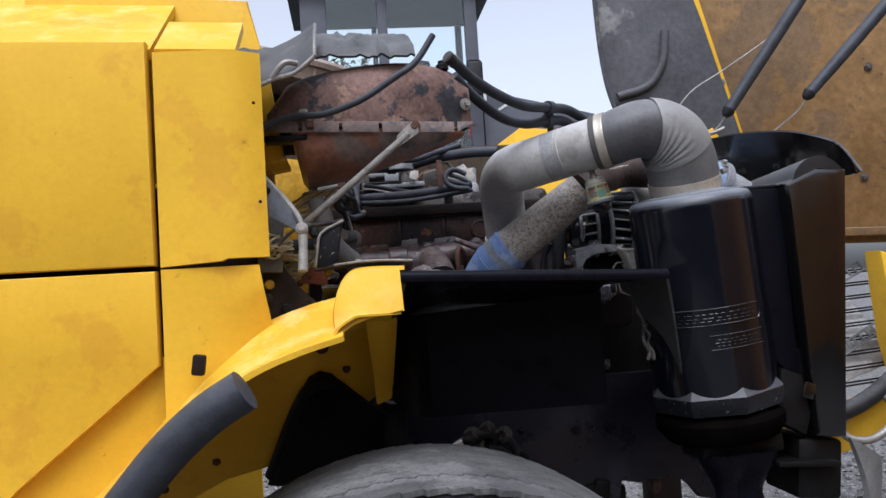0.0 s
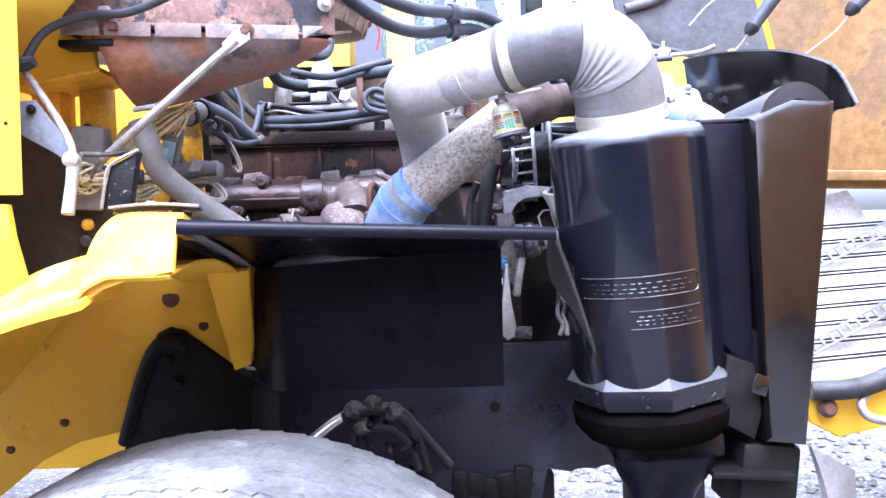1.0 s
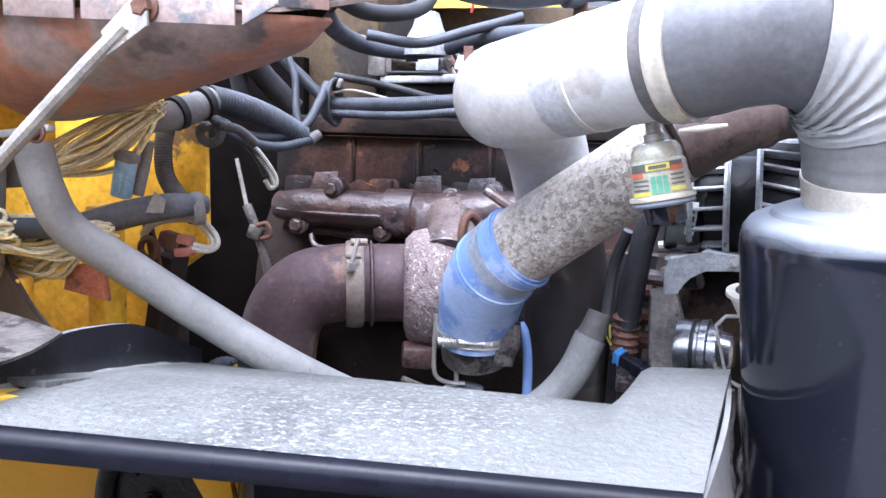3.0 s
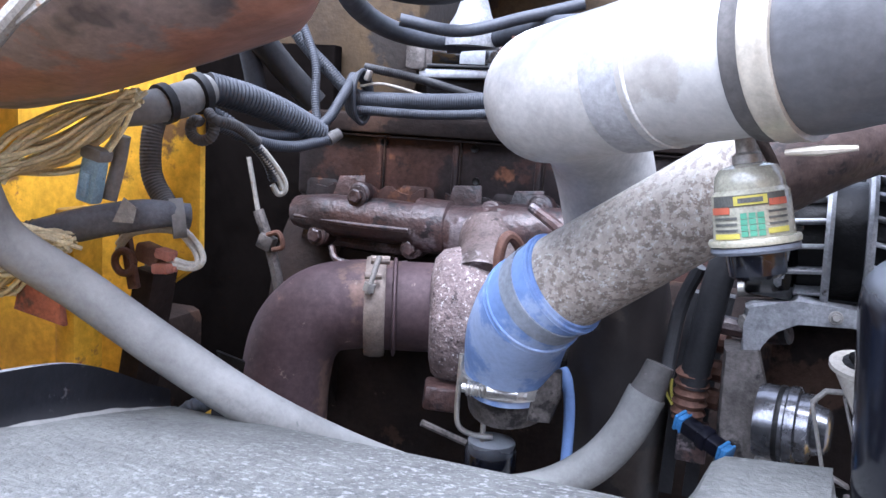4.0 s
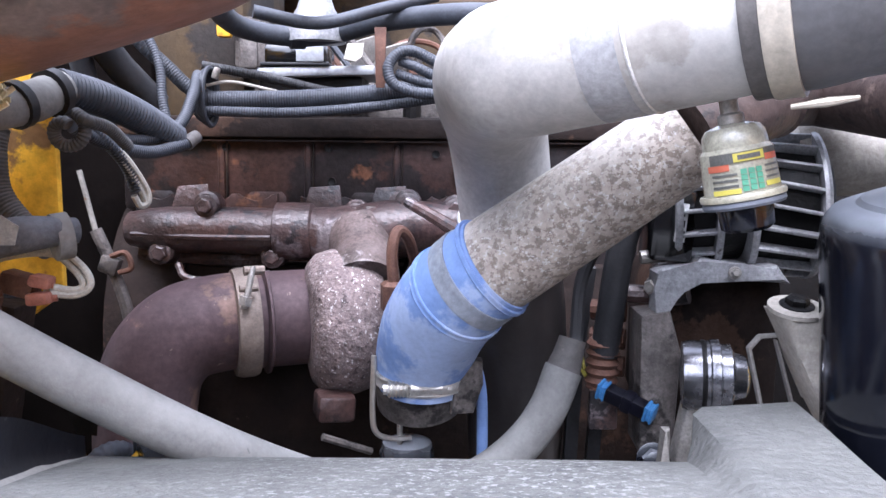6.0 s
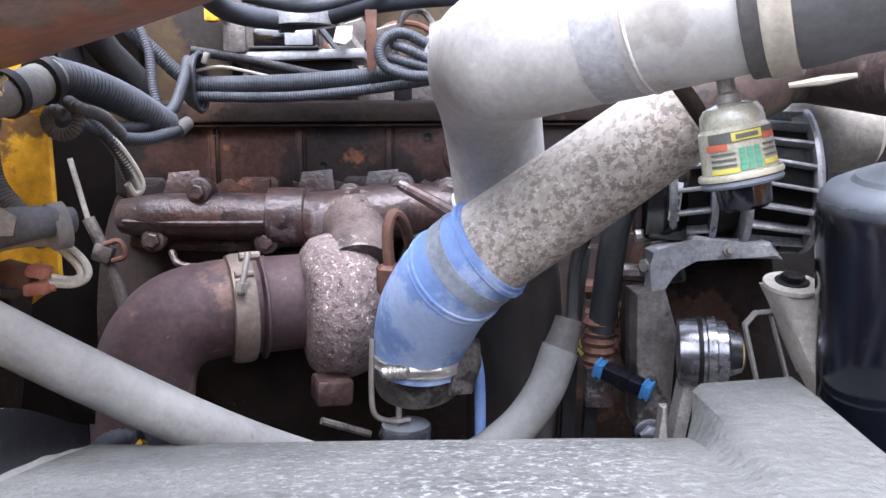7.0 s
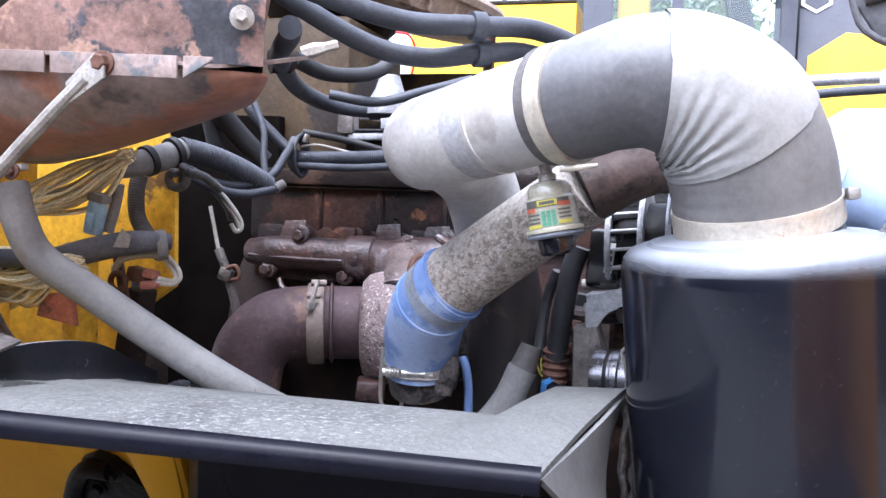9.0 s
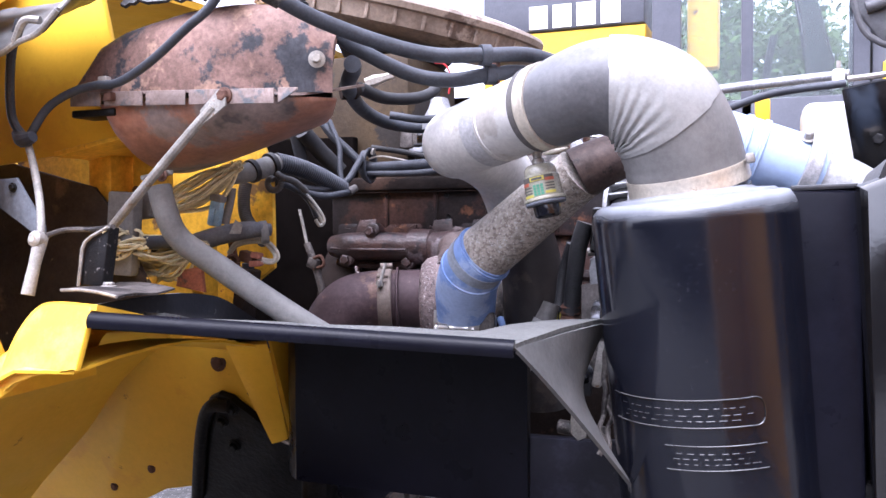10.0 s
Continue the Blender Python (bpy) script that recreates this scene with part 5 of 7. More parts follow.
def turbocharger():
    t = thing("turbocharger", (0.38, 2.30, 1.85), "mottled cast iron turbocharger with a dark bearing housing", "turbocharger")
    ax = V((0.951, 0.305, 0.02)).normalized()
    c = V((0.378, 2.300, 1.925))
    m = axis_matrix(c, ax, (0, 0, 1))
    prof = [(0.066, -0.056), (0.084, -0.052), (0.097, -0.040), (0.103, -0.018), (0.103, 0.004), (0.097, 0.026), (0.086, 0.040), (0.066, 0.046)]
    part("turbine_housing", lathe(prof, m, 48), mottled, t)
    part("scroll_outlet", box((0.05, 0.05, 0.036), pose(c.x - 0.01, c.y - 0.075, c.z - 0.10, 0, 4, 18), 0.006), rust_manifold, t)
    part("backplate", lathe([(0.078, 0.040), (0.084, 0.046), (0.084, 0.056), (0.060, 0.060), (0.052, 0.085), (0.052, 0.12)], m, 40), brown_dark, t)
    for k in range(8):
        a = 2 * math.pi * k / 8
        p = m @ Vector((0.074 * math.cos(a), 0.074 * math.sin(a), 0.056))
        part("housing_bolt", bolt(p, ax, 0.006, 0.008, False), rust_manifold, t)
    part("compressor", lathe([(0.055, 0.09), (0.090, 0.10), (0.098, 0.12), (0.098, 0.15), (0.085, 0.165)], m, 40), grime, t)
    part("outlet_neck", tube([(0.487, 2.15, 1.86), (0.485, 2.135, 1.895)], 0.056, 32, 4), grime, t)
    part("outlet_ear", slab([(-0.015, -0.045), (0.012, -0.045), (0.024, -0.01), (0.022, 0.02), (-0.01, 0.02)], 0.02, axis_matrix((0.535, 2.10, 1.905), (0.2, -1, 0), (1, 0, 0)), 0.006), grime, t)
    part("wastegate_can", lathe([(0.012, 0.03), (0.030, 0.024), (0.034, 0.012), (0.034, -0.012), (0.028, -0.03)], axis_matrix((0.470, 2.13, 1.785), (0, 0, 1)), 28), black_gloss, t)
    part("wastegate_rod", tube([(0.432, 2.10, 1.925), (0.430, 2.10, 1.86), (0.434, 2.10, 1.832), (0.452, 2.105, 1.822), (0.476, 2.11, 1.822)], 0.0035, 8, 6), steel, t)
    part("wastegate_rod", tube([(0.462, 2.11, 1.88), (0.462, 2.115, 1.80)], 0.0035, 8, 3), zinc, t)
    part("shaft", tube([(0.36, 2.17, 1.80), (0.42, 2.2, 1.77)], 0.005, 8, 3), grime, t)
    return t


turbocharger()

EXH = [(0.103, 2.250, 1.58), (0.103, 2.250, 1.74), (0.106, 2.252, 1.815), (0.119, 2.258, 1.872), (0.152, 2.272, 1.910), (0.20, 2.292, 1.922), (0.25, 2.306, 1.924), (0.335, 2.335, 1.925)]


def exhaust_pipe():
    p = thing("exhaust_pipe", (0.103, 2.25, 1.58), "purple-brown heat stained exhaust elbow", "exhaust pipe")
    part("elbow", tube(EXH, 0.0685, 40, 10), exhaust, p)
    ax = (0.931, 0.364, 0.02)
    c = V((0.235, 2.288, 1.924))
    m = axis_matrix(c, ax)
    part("v_band", lathe([(0.068, -0.016), (0.0745, -0.016), (0.077, -0.008), (0.077, 0.008), (0.0745, 0.014), (0.068, 0.014)], m, 48), band_brown, p, "rust stained steel band clamp")
    part("band_lip", lathe([(0.069, 0.024), (0.075, 0.026), (0.075, 0.029), (0.069, 0.031)], m, 48), exhaust, p)
    part("band_bolt", tube([(0.252, 2.213, 1.958), (0.258, 2.216, 1.985), (0.262, 2.225, 2.012)], 0.0042, 10, 4), zinc, p)
    part("band_nut", lathe([(0.009, -0.006), (0.009, 0.006)], axis_matrix((0.254, 2.213, 1.968), (0.2, 0.1, 0.9)), 6), zinc, p)
    part("band_trunnion", tube([(0.250, 2.224, 2.006), (0.274, 2.236, 2.006)], 0.0062, 10, 3), band_brown, p)
    part("band_trunnion", tube([(0.246, 2.214, 1.984), (0.268, 2.224, 1.984)], 0.0050, 10, 3), band_brown, p)


exhaust_pipe()


def dark_tank():
    t = thing("coolant_pipe", (0.62, 2.26, 1.75), "dark grimy rubber coolant elbow behind the pipes", "coolant pipe")
    part("elbow", tube([(0.592, 2.183, 2.083), (0.601, 2.205, 2.02), (0.607, 2.22, 1.96), (0.612, 2.23, 1.87), (0.614, 2.25, 1.72)], [0.060, 0.063, 0.067, 0.068, 0.062], 36, 8), elbow_dark, t)


dark_tank()


def muffler():
    u = thing("muffler", (0.24, 1.72, 2.2), "rusty orange-brown steel muffler shell with flaked dark patches", "muffler")
    x0, x1 = 0.055, 0.432
    def front_y(x):
        f = (x - x0) / (x1 - x0)
        return 1.602 + 0.10 * max(0.0, f - 0.55) ** 1.2 * 2.0
    def end_x(y):
        # the right end is cut aslant
        return 0.428 - 0.60 * max(0.0, y - 1.70) - 0.5 * max(0.0, 1.65 - y)
    tops = [(-0.03, 0.020), (-0.005, 0.050), (0.037, 0.112), (0.075, 0.130), (0.12, 0.140), (0.20, 0.153), (0.30, 0.158), (0.375, 0.152), (0.41, 0.138), (0.436, 0.112), (0.47, 0.100)]
    def height(x):
        for (a, p), (b, q) in zip(tops, tops[1:]):
            if x <= b:
                return p + (q - p) * max(0.0, (x - a) / (b - a))
        return tops[-1][1]
    def shell(u_, v):
        # upper half: steep front, rounded shoulder, flat top
        a = v * math.pi
        c, s = math.cos(a), math.sin(a)
        xm = -0.005 + 0.437 * u_
        yc, hw = (front_y(max(x0, xm)) + 1.93) / 2, (1.93 - front_y(max(x0, xm))) / 2
        y = yc - hw * abs(c) ** 0.30 * (1 if c > 0 else -1)
        x = -0.005 + (end_x(y) + 0.009) * u_
        return (x, y, 2.302 + (height(x) - 0.010) * s ** 0.5)
    part("upper_shell", sheet(shell, 30, 28, 0.004), muffler_mat, u)
    bm = bmesh.new()
    edge = [bm.verts.new(shell(1.0, q / 28)) for q in range(29)]
    bm.faces.new(edge)
    part("end_plate", bm, muffler_mat, u)
    bm = bmesh.new()
    bm.faces.new([bm.verts.new(shell(0.0, q / 28)) for q in range(29)])
    part("end_plate", bm, muffler_mat, u)
    def belly(u_, v):
        f = u_
        x = x0 - 0.012 + (x1 - x0 + 0.012) * f
        a = v * math.pi
        e0 = min(1.0, f / 0.07) ** 0.4
        e1 = max(0.0, 1 - max(0.0, 1 - (1 - f) / 0.06) ** 2) ** 0.5
        yc, hw = (front_y(x) + 1.93) / 2 - 0.008, ((1.93 - front_y(x)) / 2 - 0.014) * (0.8 + 0.2 * e1)
        y = yc - hw * math.cos(a)
        x = x0 - 0.012 + (end_x(y) - x0 + 0.012) * f
        return (x, y, 2.296 - (0.108 - 0.094 * f ** 1.3) * math.sin(a) ** 0.9 * (0.25 + 0.75 * e0) * (0.3 + 0.7 * e1))
    part("belly_shell", sheet(lambda a, b: belly(a, 1 - b), 30, 28, 0.004), muffler_low, u)
    # flange between the shells, its edge turned down and slotted
    def flange(u_, v):
        x = -0.01 + 0.465 * u_
        return (x - 0.03 * v, front_y(max(x0, min(0.42, x))) - 0.008 + 0.55 * max(0, u_ - 0.86) + (0.10 if u_ < 0.8 else 0.008 + 0.092 * max(0.0, 1 - (u_ - 0.8) / 0.06)) * v, 2.317 - 0.020 * u_ + 0.19 * max(0, u_ - 0.86))
    part("flange", sheet(flange, 30, 2, 0.004), flange_mat, u)
    cuts = [-0.008, 0.062, 0.145, 0.227, 0.385, 0.425]
    for a, b in zip(cuts, cuts[1:]):
        o = [(a + 0.0035, 2.316 - 0.042 * a), (b - 0.0035, 2.316 - 0.042 * b), (b - 0.0035, 2.2935 - 0.042 * b + (0.019 if b > 0.40 else 0)), (a + 0.0035, 2.2935 - 0.042 * a)]
        part("flange_tab", slab(o, 0.003, upright(1.5925), 0.001), flange_mat, u)
    part("top_cap", lathe([(0.024, -0.01), (0.024, 0.006), (0.016, 0.010), (0.015, 0.022), (0.008, 0.025)], axis_matrix((0.375, 1.68, 2.440), (0, 0, 1)) @ Matrix.Scale(0.6, 4), 14), black_matt, u)
    part("strut_bolt", bolt((0.297, 1.592, 2.293), (0, -1, 0), 0.009, 0.010), copper, u)
    part("end_bolt", bolt((0.418, 1.655, 2.350), (0.5, -1, 0), 0.007, 0.010), beige, u)
    part("end_washer", lathe([(0.013, 0), (0.013, 0.003), (0.010, 0.005)], axis_matrix((0.417, 1.658, 2.350), (0.5, -1, 0)), 20), beige, u)
    # brace from the flange down to the frame
    part("brace", tube([(0.283, 1.583, 2.277), (0.24, 1.586, 2.242), (0.15, 1.600, 2.172), (0.057, 1.622, 2.103), (0.045, 1.626, 2.094)], [0.0065, 0.0075, 0.0075, 0.0075, 0.0065], 10, 5), strut_mat, u, "pale weathered diagonal brace rod")
    part("brace_end", slab([(-0.030, -0.010), (-0.022, 0.010), (0.022, 0.014), (0.028, 0.0), (0.018, -0.014)], 0.004, axis_matrix((0.282, 1.586, 2.277), (0, -1, 0), (0.8, 0, 0.6)), 0.001), strut_mat, u)
    part("clip", box((0.018, 0.014, 0.018), pose(0.070, 1.590, 2.328), 0.003), beige, u)
    part("clip", box((0.016, 0.014, 0.014), pose(0.082, 1.588, 2.304), 0.003), copper, u)
    part("side_bracket", box((0.09, 0.05, 0.012), pose(0.03, 1.63, 2.283), 0.003), black_matt, u)


muffler()


def rain_dish():
    d = thing("cooling_dish", (0.25, 2.75, 2.6), "large round weathered brown dish with a pale dusty rim", "dish")
    m = axis_matrix((-0.02, 2.95, 2.748), (0.255, -0.05, 1))
    part("dish", lathe([(0.30, -0.085), (0.40, -0.080), (0.435, -0.062), (0.445, -0.02), (0.455, -0.016), (0.458, 0.0), (0.452, 0.010), (0.40, 0.022), (0.2, 0.03)], m, 72), dish_mat, d)
    for k in range(36):
        a = 2 * math.pi * k / 36
        mm = m @ Matrix.Rotation(a, 4, "Z") @ Matrix.Translation((0.441, 0, -0.042))
        part("rim_rib", box((0.008, 0.010, 0.038), mm, 0.002), dish_mat, d)
    part("stem", lathe([(0.09, -0.42), (0.12, -0.2), (0.2, -0.09)], m, 24), brown_dark, d)


rain_dish()


def engine_cover():
    c = thing("rain_cover", (0.1, 1.62, 2.42), "dull black steel cover plate with worn pale edges", "cover")
    def f(u, v):
        x = -0.20 + 0.302 * u
        t = max(0.0, min(1.0, (x + 0.03) / 0.135))
        return (x, 1.468 + 0.17 * v, 2.360 + 0.055 * t * t + 0.004 * math.sin(19 * u) * (1 - v) + 0.12 * v ** 0.8 + 0.014 * v * noise.noise(Vector((9 * u, 5 * v, 3))))
    part("plate", sheet(f, 20, 8, 0.006), dusty_black, c)
    part("worn_edge", tube([tuple(V(f(i / 8, 0)) + V((0, -0.002, -0.003))) for i in range(9)], 0.0045, 8, 3), zinc, c)
    part("worn_edge", tube([tuple(V(f(1, i / 6)) + V((0.001, 0, -0.002))) for i in range(7)], 0.0035, 8, 3), zinc, c)
    def g(u, v):
        x = 0.095 + 0.215 * u
        return (x, 1.600 + 0.25 * v, 2.452 - 0.006 * u + 0.125 * v ** 0.7 + 0.012 * noise.noise(Vector((14 * u, 6 * v, 7))))
    part("rear_plate", sheet(g, 24, 8, 0.005), dusty_black, c, "crumpled dusty rear sheet")
    part("lug", tube([(0.02, 1.466, 2.372), (0.045, 1.460, 2.398), (0.07, 1.466, 2.398)], 0.006, 8, 5), zinc, c)


engine_cover()


def alternator():
    a = thing("alternator", (0.87, 2.13, 2.02), "grey cast aluminium alternator with cooling slots", "alternator")
    m = axis_matrix((0.875, 2.15, 2.105), (1, -0.10, 0.04), (0, 0, 1))
    part("body", lathe([(0.040, -0.090), (0.070, -0.086), (0.078, -0.070), (0.078, -0.044), (0.066, -0.042), (0.066, -0.004), (0.078, -0.003), (0.078, 0.066), (0.06, 0.07)], m, 48), black_matt, a)
    for mid, span in ((-0.066, 0.046), (0.034, 0.076)):
        for k in range(20):
            mm = m @ Matrix.Rotation(2 * math.pi * k / 20, 4, "Z") @ Matrix.Translation((0.080, 0, mid)) @ Matrix.Rotation(radians(-12 if mid > 0 else 4), 4, "X")
            part("fin", box((0.018, 0.0045, span), mm, 0.0015), alloy, a)
        for s in (-1, 1):
            c = mid + s * span / 2
            part("end_ring", lathe([(0.072, c - 0.004), (0.090, c - 0.004), (0.0915, c), (0.090, c + 0.004), (0.072, c + 0.004)], m, 48), alloy, a)
    part("end_housing", lathe([(0.02, -0.06), (0.046, -0.055), (0.052, -0.04), (0.052, 0.045), (0.04, 0.055), (0.02, 0.058)], axis_matrix((0.985, 2.15, 2.168), (1, -0.1, 0.03)), 28), beige, a)
    part("saddle", slab([(0.751, 2.033), (0.758, 2.038), (0.796, 2.041), (0.802, 2.050), (0.855, 2.039), (0.889, 2.042), (0.905, 2.021), (0.855, 2.028), (0.803, 2.025), (0.783, 2.014), (0.774, 2.004), (0.767, 1.975), (0.751, 1.975), (0.755, 2.015)], 0.03, upright(2.065), 0.004), alloy, a)
    part("saddle_bolt", bolt((0.838, 2.058, 2.034), (0, -1, 0.2), 0.005, 0.005), zinc, a)
    part("rear_cap", box((0.05, 0.06, 0.085), pose(0.775, 2.11, 2.085, 0, 4, 0), 0.006), black_satin, a)
    part("rating_label", box((0.012, 0.002, 0.044), pose(0.782, 2.078, 2.088, 0, 6, 0), 0.0005), white_plastic, a)
    for k in range(3):
        part("label_bar", box((0.005, 0.0015, 0.008), pose(0.783, 2.0765, 2.075 + 0.012 * k, 0, 6, 0), 0), decal_dark, a)
    part("stud", tube([(0.742, 2.10, 2.045), (0.785, 2.10, 2.05)], 0.008, 10, 3), zinc, a)
    part("mount_bolt", bolt((0.759, 2.095, 2.012), (-0.8, -0.6, 0), 0.009, 0.010), zinc, a)
    part("pulley_guard", lathe([(0.02, 0.070), (0.062, 0.075), (0.064, 0.088), (0.02, 0.092)], m, 40), hose_dark, a)


alternator()


def belt_tensioner():
    t = thing("belt_tensioner", (0.80, 2.03, 1.88), "shiny steel belt idler pulley on a grimy cast bracket", "pulley")
    m = axis_matrix((0.798, 2.02, 1.927), (1, -0.22, 0.03), (0, 0, 1)) @ Matrix.Scale(0.86, 4)
    part("pulley", lathe([(0.02, -0.030), (0.042, -0.028), (0.044, -0.020), (0.044, 0.004), (0.046, 0.006), (0.046, 0.016), (0.040, 0.018), (0.040, 0.030), (0.030, 0.034), (0.026, 0.048), (0.020, 0.052)], m, 48), dark_steel, t)
    part("groove", lathe([(0.0445, -0.006), (0.0452, -0.004), (0.0452, -0.002), (0.0445, 0)], m, 48, caps=False), black_matt, t)
    part("bracket", slab([(0.735, 1.985), (0.77, 1.99), (0.785, 1.94), (0.78, 1.83), (0.755, 1.80), (0.738, 1.83)], 0.06, upright(2.06), 0.008), grime, t)
    part("arm", box((0.016, 0.03, 0.13), pose(0.783, 2.03, 1.87, 0, 10, 0), 0.004), zinc, t)
    part("cross_bar", tube([(0.725, 2.12, 2.0), (0.78, 2.11, 1.998), (0.80, 2.10, 2.002)], 0.011, 10, 4), rust_manifold, t)
    part("lower_bolt", bolt((0.748, 2.03, 1.828), (-0.1, -1, 0.1), 0.013, 0.014), black_gloss, t)
    # pump body coloured dark for the shaded hole behind the bracket
    part("pump_body", box((0.16, 0.20, 0.22), pose(0.86, 2.25, 1.92), 0.03), brown_dark, t)
    for z in (1.90, 1.935, 1.97):
        part("pipe_stub", tube([(0.70, 2.17, z), (0.74, 2.155, z)], 0.013, 10, 3), copper, t)


belt_tensioner()


def canister_bracket():
    b = thing("mount_arm", (0.84, 1.93, 1.95), "beige cast mounting arm with one dark bolt", "bracket")
    o = [(0.820, 2.022), (0.866, 2.024), (0.880, 2.0), (0.882, 1.90), (0.866, 1.93), (0.842, 1.98)]
    part("arm", slab(o, 0.05, upright(1.885), 0.01), beige, b)
    part("pad", lathe([(0.026, 0), (0.026, 0.004), (0.022, 0.005)], axis_matrix((0.843, 1.905, 2.022), (0, -0.25, 1)), 24), beige, b)
    part("bolt", bolt((0.843, 1.904, 2.026), (0, -0.25, 1), 0.011, 0.008), black_matt, b)
    for a, w in (((0.850, 1.992, 0.822, 1.990), 0.004), ((0.822, 1.990, 0.812, 1.978), 0.004), ((0.812, 1.978, 0.828, 1.915), 0.004), ((0.828, 1.915, 0.850, 1.905), 0.004), ((0.838, 1.986, 0.870, 1.880), 0.003)):
        dx, dz = a[2] - a[0], a[3] - a[1]
        part("bent_strip", box((math.hypot(dx, dz) + 0.002, 0.009, w * 0.8), pose((a[0] + a[2]) / 2, 1.935, (a[1] + a[3]) / 2, 0, -math.degrees(math.atan2(dz, dx)), 0), 0.001), zinc, b)
    part("pivot_lever", slab([(0.743, 1.88), (0.752, 1.88), (0.756, 1.80), (0.762, 1.767), (0.767, 1.742), (0.762, 1.723), (0.747, 1.716), (0.735, 1.728), (0.734, 1.752), (0.741, 1.787)], 0.012, upright(1.98), 0.004), zinc, b)
    part("lower_shaft", tube([(0.71, 2.0, 1.735), (0.80, 1.99, 1.73)], 0.013, 12, 3), grime, b)
    rnd = random.Random(31)
    for lift in (0.0, 0.009):
        line = [(0.828 + lift + rnd.uniform(-0.005, 0.005), 1.83 - 0.006 * k + rnd.uniform(-0.006, 0.006), 1.935 - 0.018 * k) for k in range(11)]
        part("crumpled_cable", tube(line, 0.0042, 8, 4, jitter=0.3), grime, b)


canister_bracket()

# ---- hoses and wiring ----
def single(name, bm, mat, label, category, base, group=""):
    t = thing(name, base, label, category, group)
    part("tube", bm, mat, t)
    return t


GREY = [(0.083, 1.700, 2.165), (0.096, 1.700, 2.122), (0.109, 1.720, 2.075), (0.152, 1.764, 2.028), (0.224, 1.797, 1.972), (0.300, 1.838, 1.914), (0.359, 1.905, 1.860),
        (0.411, 1.985, 1.810), (0.476, 2.046, 1.775), (0.545, 2.080, 1.780), (0.600, 2.090, 1.814), (0.636, 2.095, 1.860), (0.657, 2.105, 1.910)]
g = single("drain_hose", tube(GREY, [0.0205, 0.0205, 0.0205, 0.0215, 0.022, 0.022, 0.0215, 0.021, 0.021, 0.022, 0.023, 0.023, 0.023], 24, 8), rubber_grey, "thick dusty grey rubber hose hanging in a curve", "hose", (0.46, 2.06, 1.77))
part("end_collar", tube([(0.655, 2.104, 1.905), (0.662, 2.108, 1.925), (0.668, 2.112, 1.945)], [0.0215, 0.0185, 0.0165], 18, 4), hose_brown, g)
part("hose_clip", box((0.06, 0.012, 0.008), pose(0.118, 1.652, 2.182, 0, -8, 0), 0.002), zinc, g)
part("hose_clip", bolt((0.140, 1.64, 2.180), (0, -1, 0.2), 0.007, 0.007), copper, g)

for k, (pts, r) in enumerate((
        ([(0.385, 1.59, 2.432), (0.43, 1.64, 2.405), (0.50, 1.70, 2.378), (0.57, 1.75, 2.362), (0.64, 1.797, 2.365), (0.71, 1.86, 2.368), (0.80, 1.95, 2.33), (0.90, 2.1, 2.25)], 0.0118),
        ([(0.40, 1.68, 2.42), (0.45, 1.72, 2.378), (0.52, 1.77, 2.340), (0.58, 1.80, 2.330), (0.64, 1.82, 2.338), (0.70, 1.87, 2.342), (0.80, 1.97, 2.30)], 0.0118))):
    h = single("heater_hose", tube(pts, r, 16, 8), rubber, "dark grey rubber heater hose over the engine", "hose", pts[0], "heater hoses")
    if k == 0:
        part("end_collar", tube([(0.375, 1.583, 2.436), (0.392, 1.598, 2.426)], 0.0132, 14, 3), grime, h)
h = thing("hose_clip", (0.643, 1.80, 2.34), "two rubber clips on a small rusty bracket", "clip")
for p in ((0.640, 1.797, 2.365), (0.640, 1.82, 2.338)):
    part("clip_ring", lathe([(0.012, -0.008), (0.0165, -0.008), (0.0165, 0.008), (0.012, 0.008)], axis_matrix(p, (0.8, 0.6, 0.05)), 20), rubber, h)
part("clip_bracket", slab([(-0.006, -0.04), (-0.008, 0.03), (0.01, 0.03), (0.008, -0.05)], 0.004, axis_matrix((0.648, 1.83, 2.33), (-0.5, -0.8, 0), (0.8, -0.5, 0)), 0.001), copper, h)

J = [(0.396, 1.815, 2.372), (0.370, 1.868, 2.373), (0.291, 2.000, 2.366), (0.225, 2.200, 2.350), (0.220, 2.350, 2.338), (0.285, 2.408, 2.332), (0.353, 2.412, 2.339), (0.421, 2.371, 2.350), (0.524, 2.311, 2.352), (0.60, 2.27, 2.345)]
h = single("coolant_hose", tube(J, 0.0150, 18, 8), rubber, "dark grey rubber coolant hose with taped joint", "hose", (0.41, 1.79, 2.32))
b, _ = band(J, 0.0155, 0.022, 0.66)
part("tape_band", b, rubber, h)
h = single("small_hose", tube([(0.26, 2.26, 2.345), (0.34, 2.29, 2.335), (0.42, 2.33, 2.36), (0.50, 2.36, 2.385)], 0.009, 12, 6), rubber, "thin dark rubber hose beside the coolant hose", "hose", (0.26, 2.26, 2.34))
h = single("return_hose", tube([(0.285, 2.06, 2.375), (0.300, 2.15, 2.366), (0.328, 2.25, 2.378), (0.345, 2.31, 2.40), (0.350, 2.34, 2.43)], 0.013, 14, 6), hose_dark, "black rubber hose rising in a loop", "hose", (0.28, 2.06, 2.37))
part("brass_fitting", lathe([(0.010, -0.02), (0.012, 0), (0.008, 0.022), (0.008, 0.04)], axis_matrix((0.30, 2.10, 2.395), (0.8, 0.3, 0.25)), 6), beige, h)
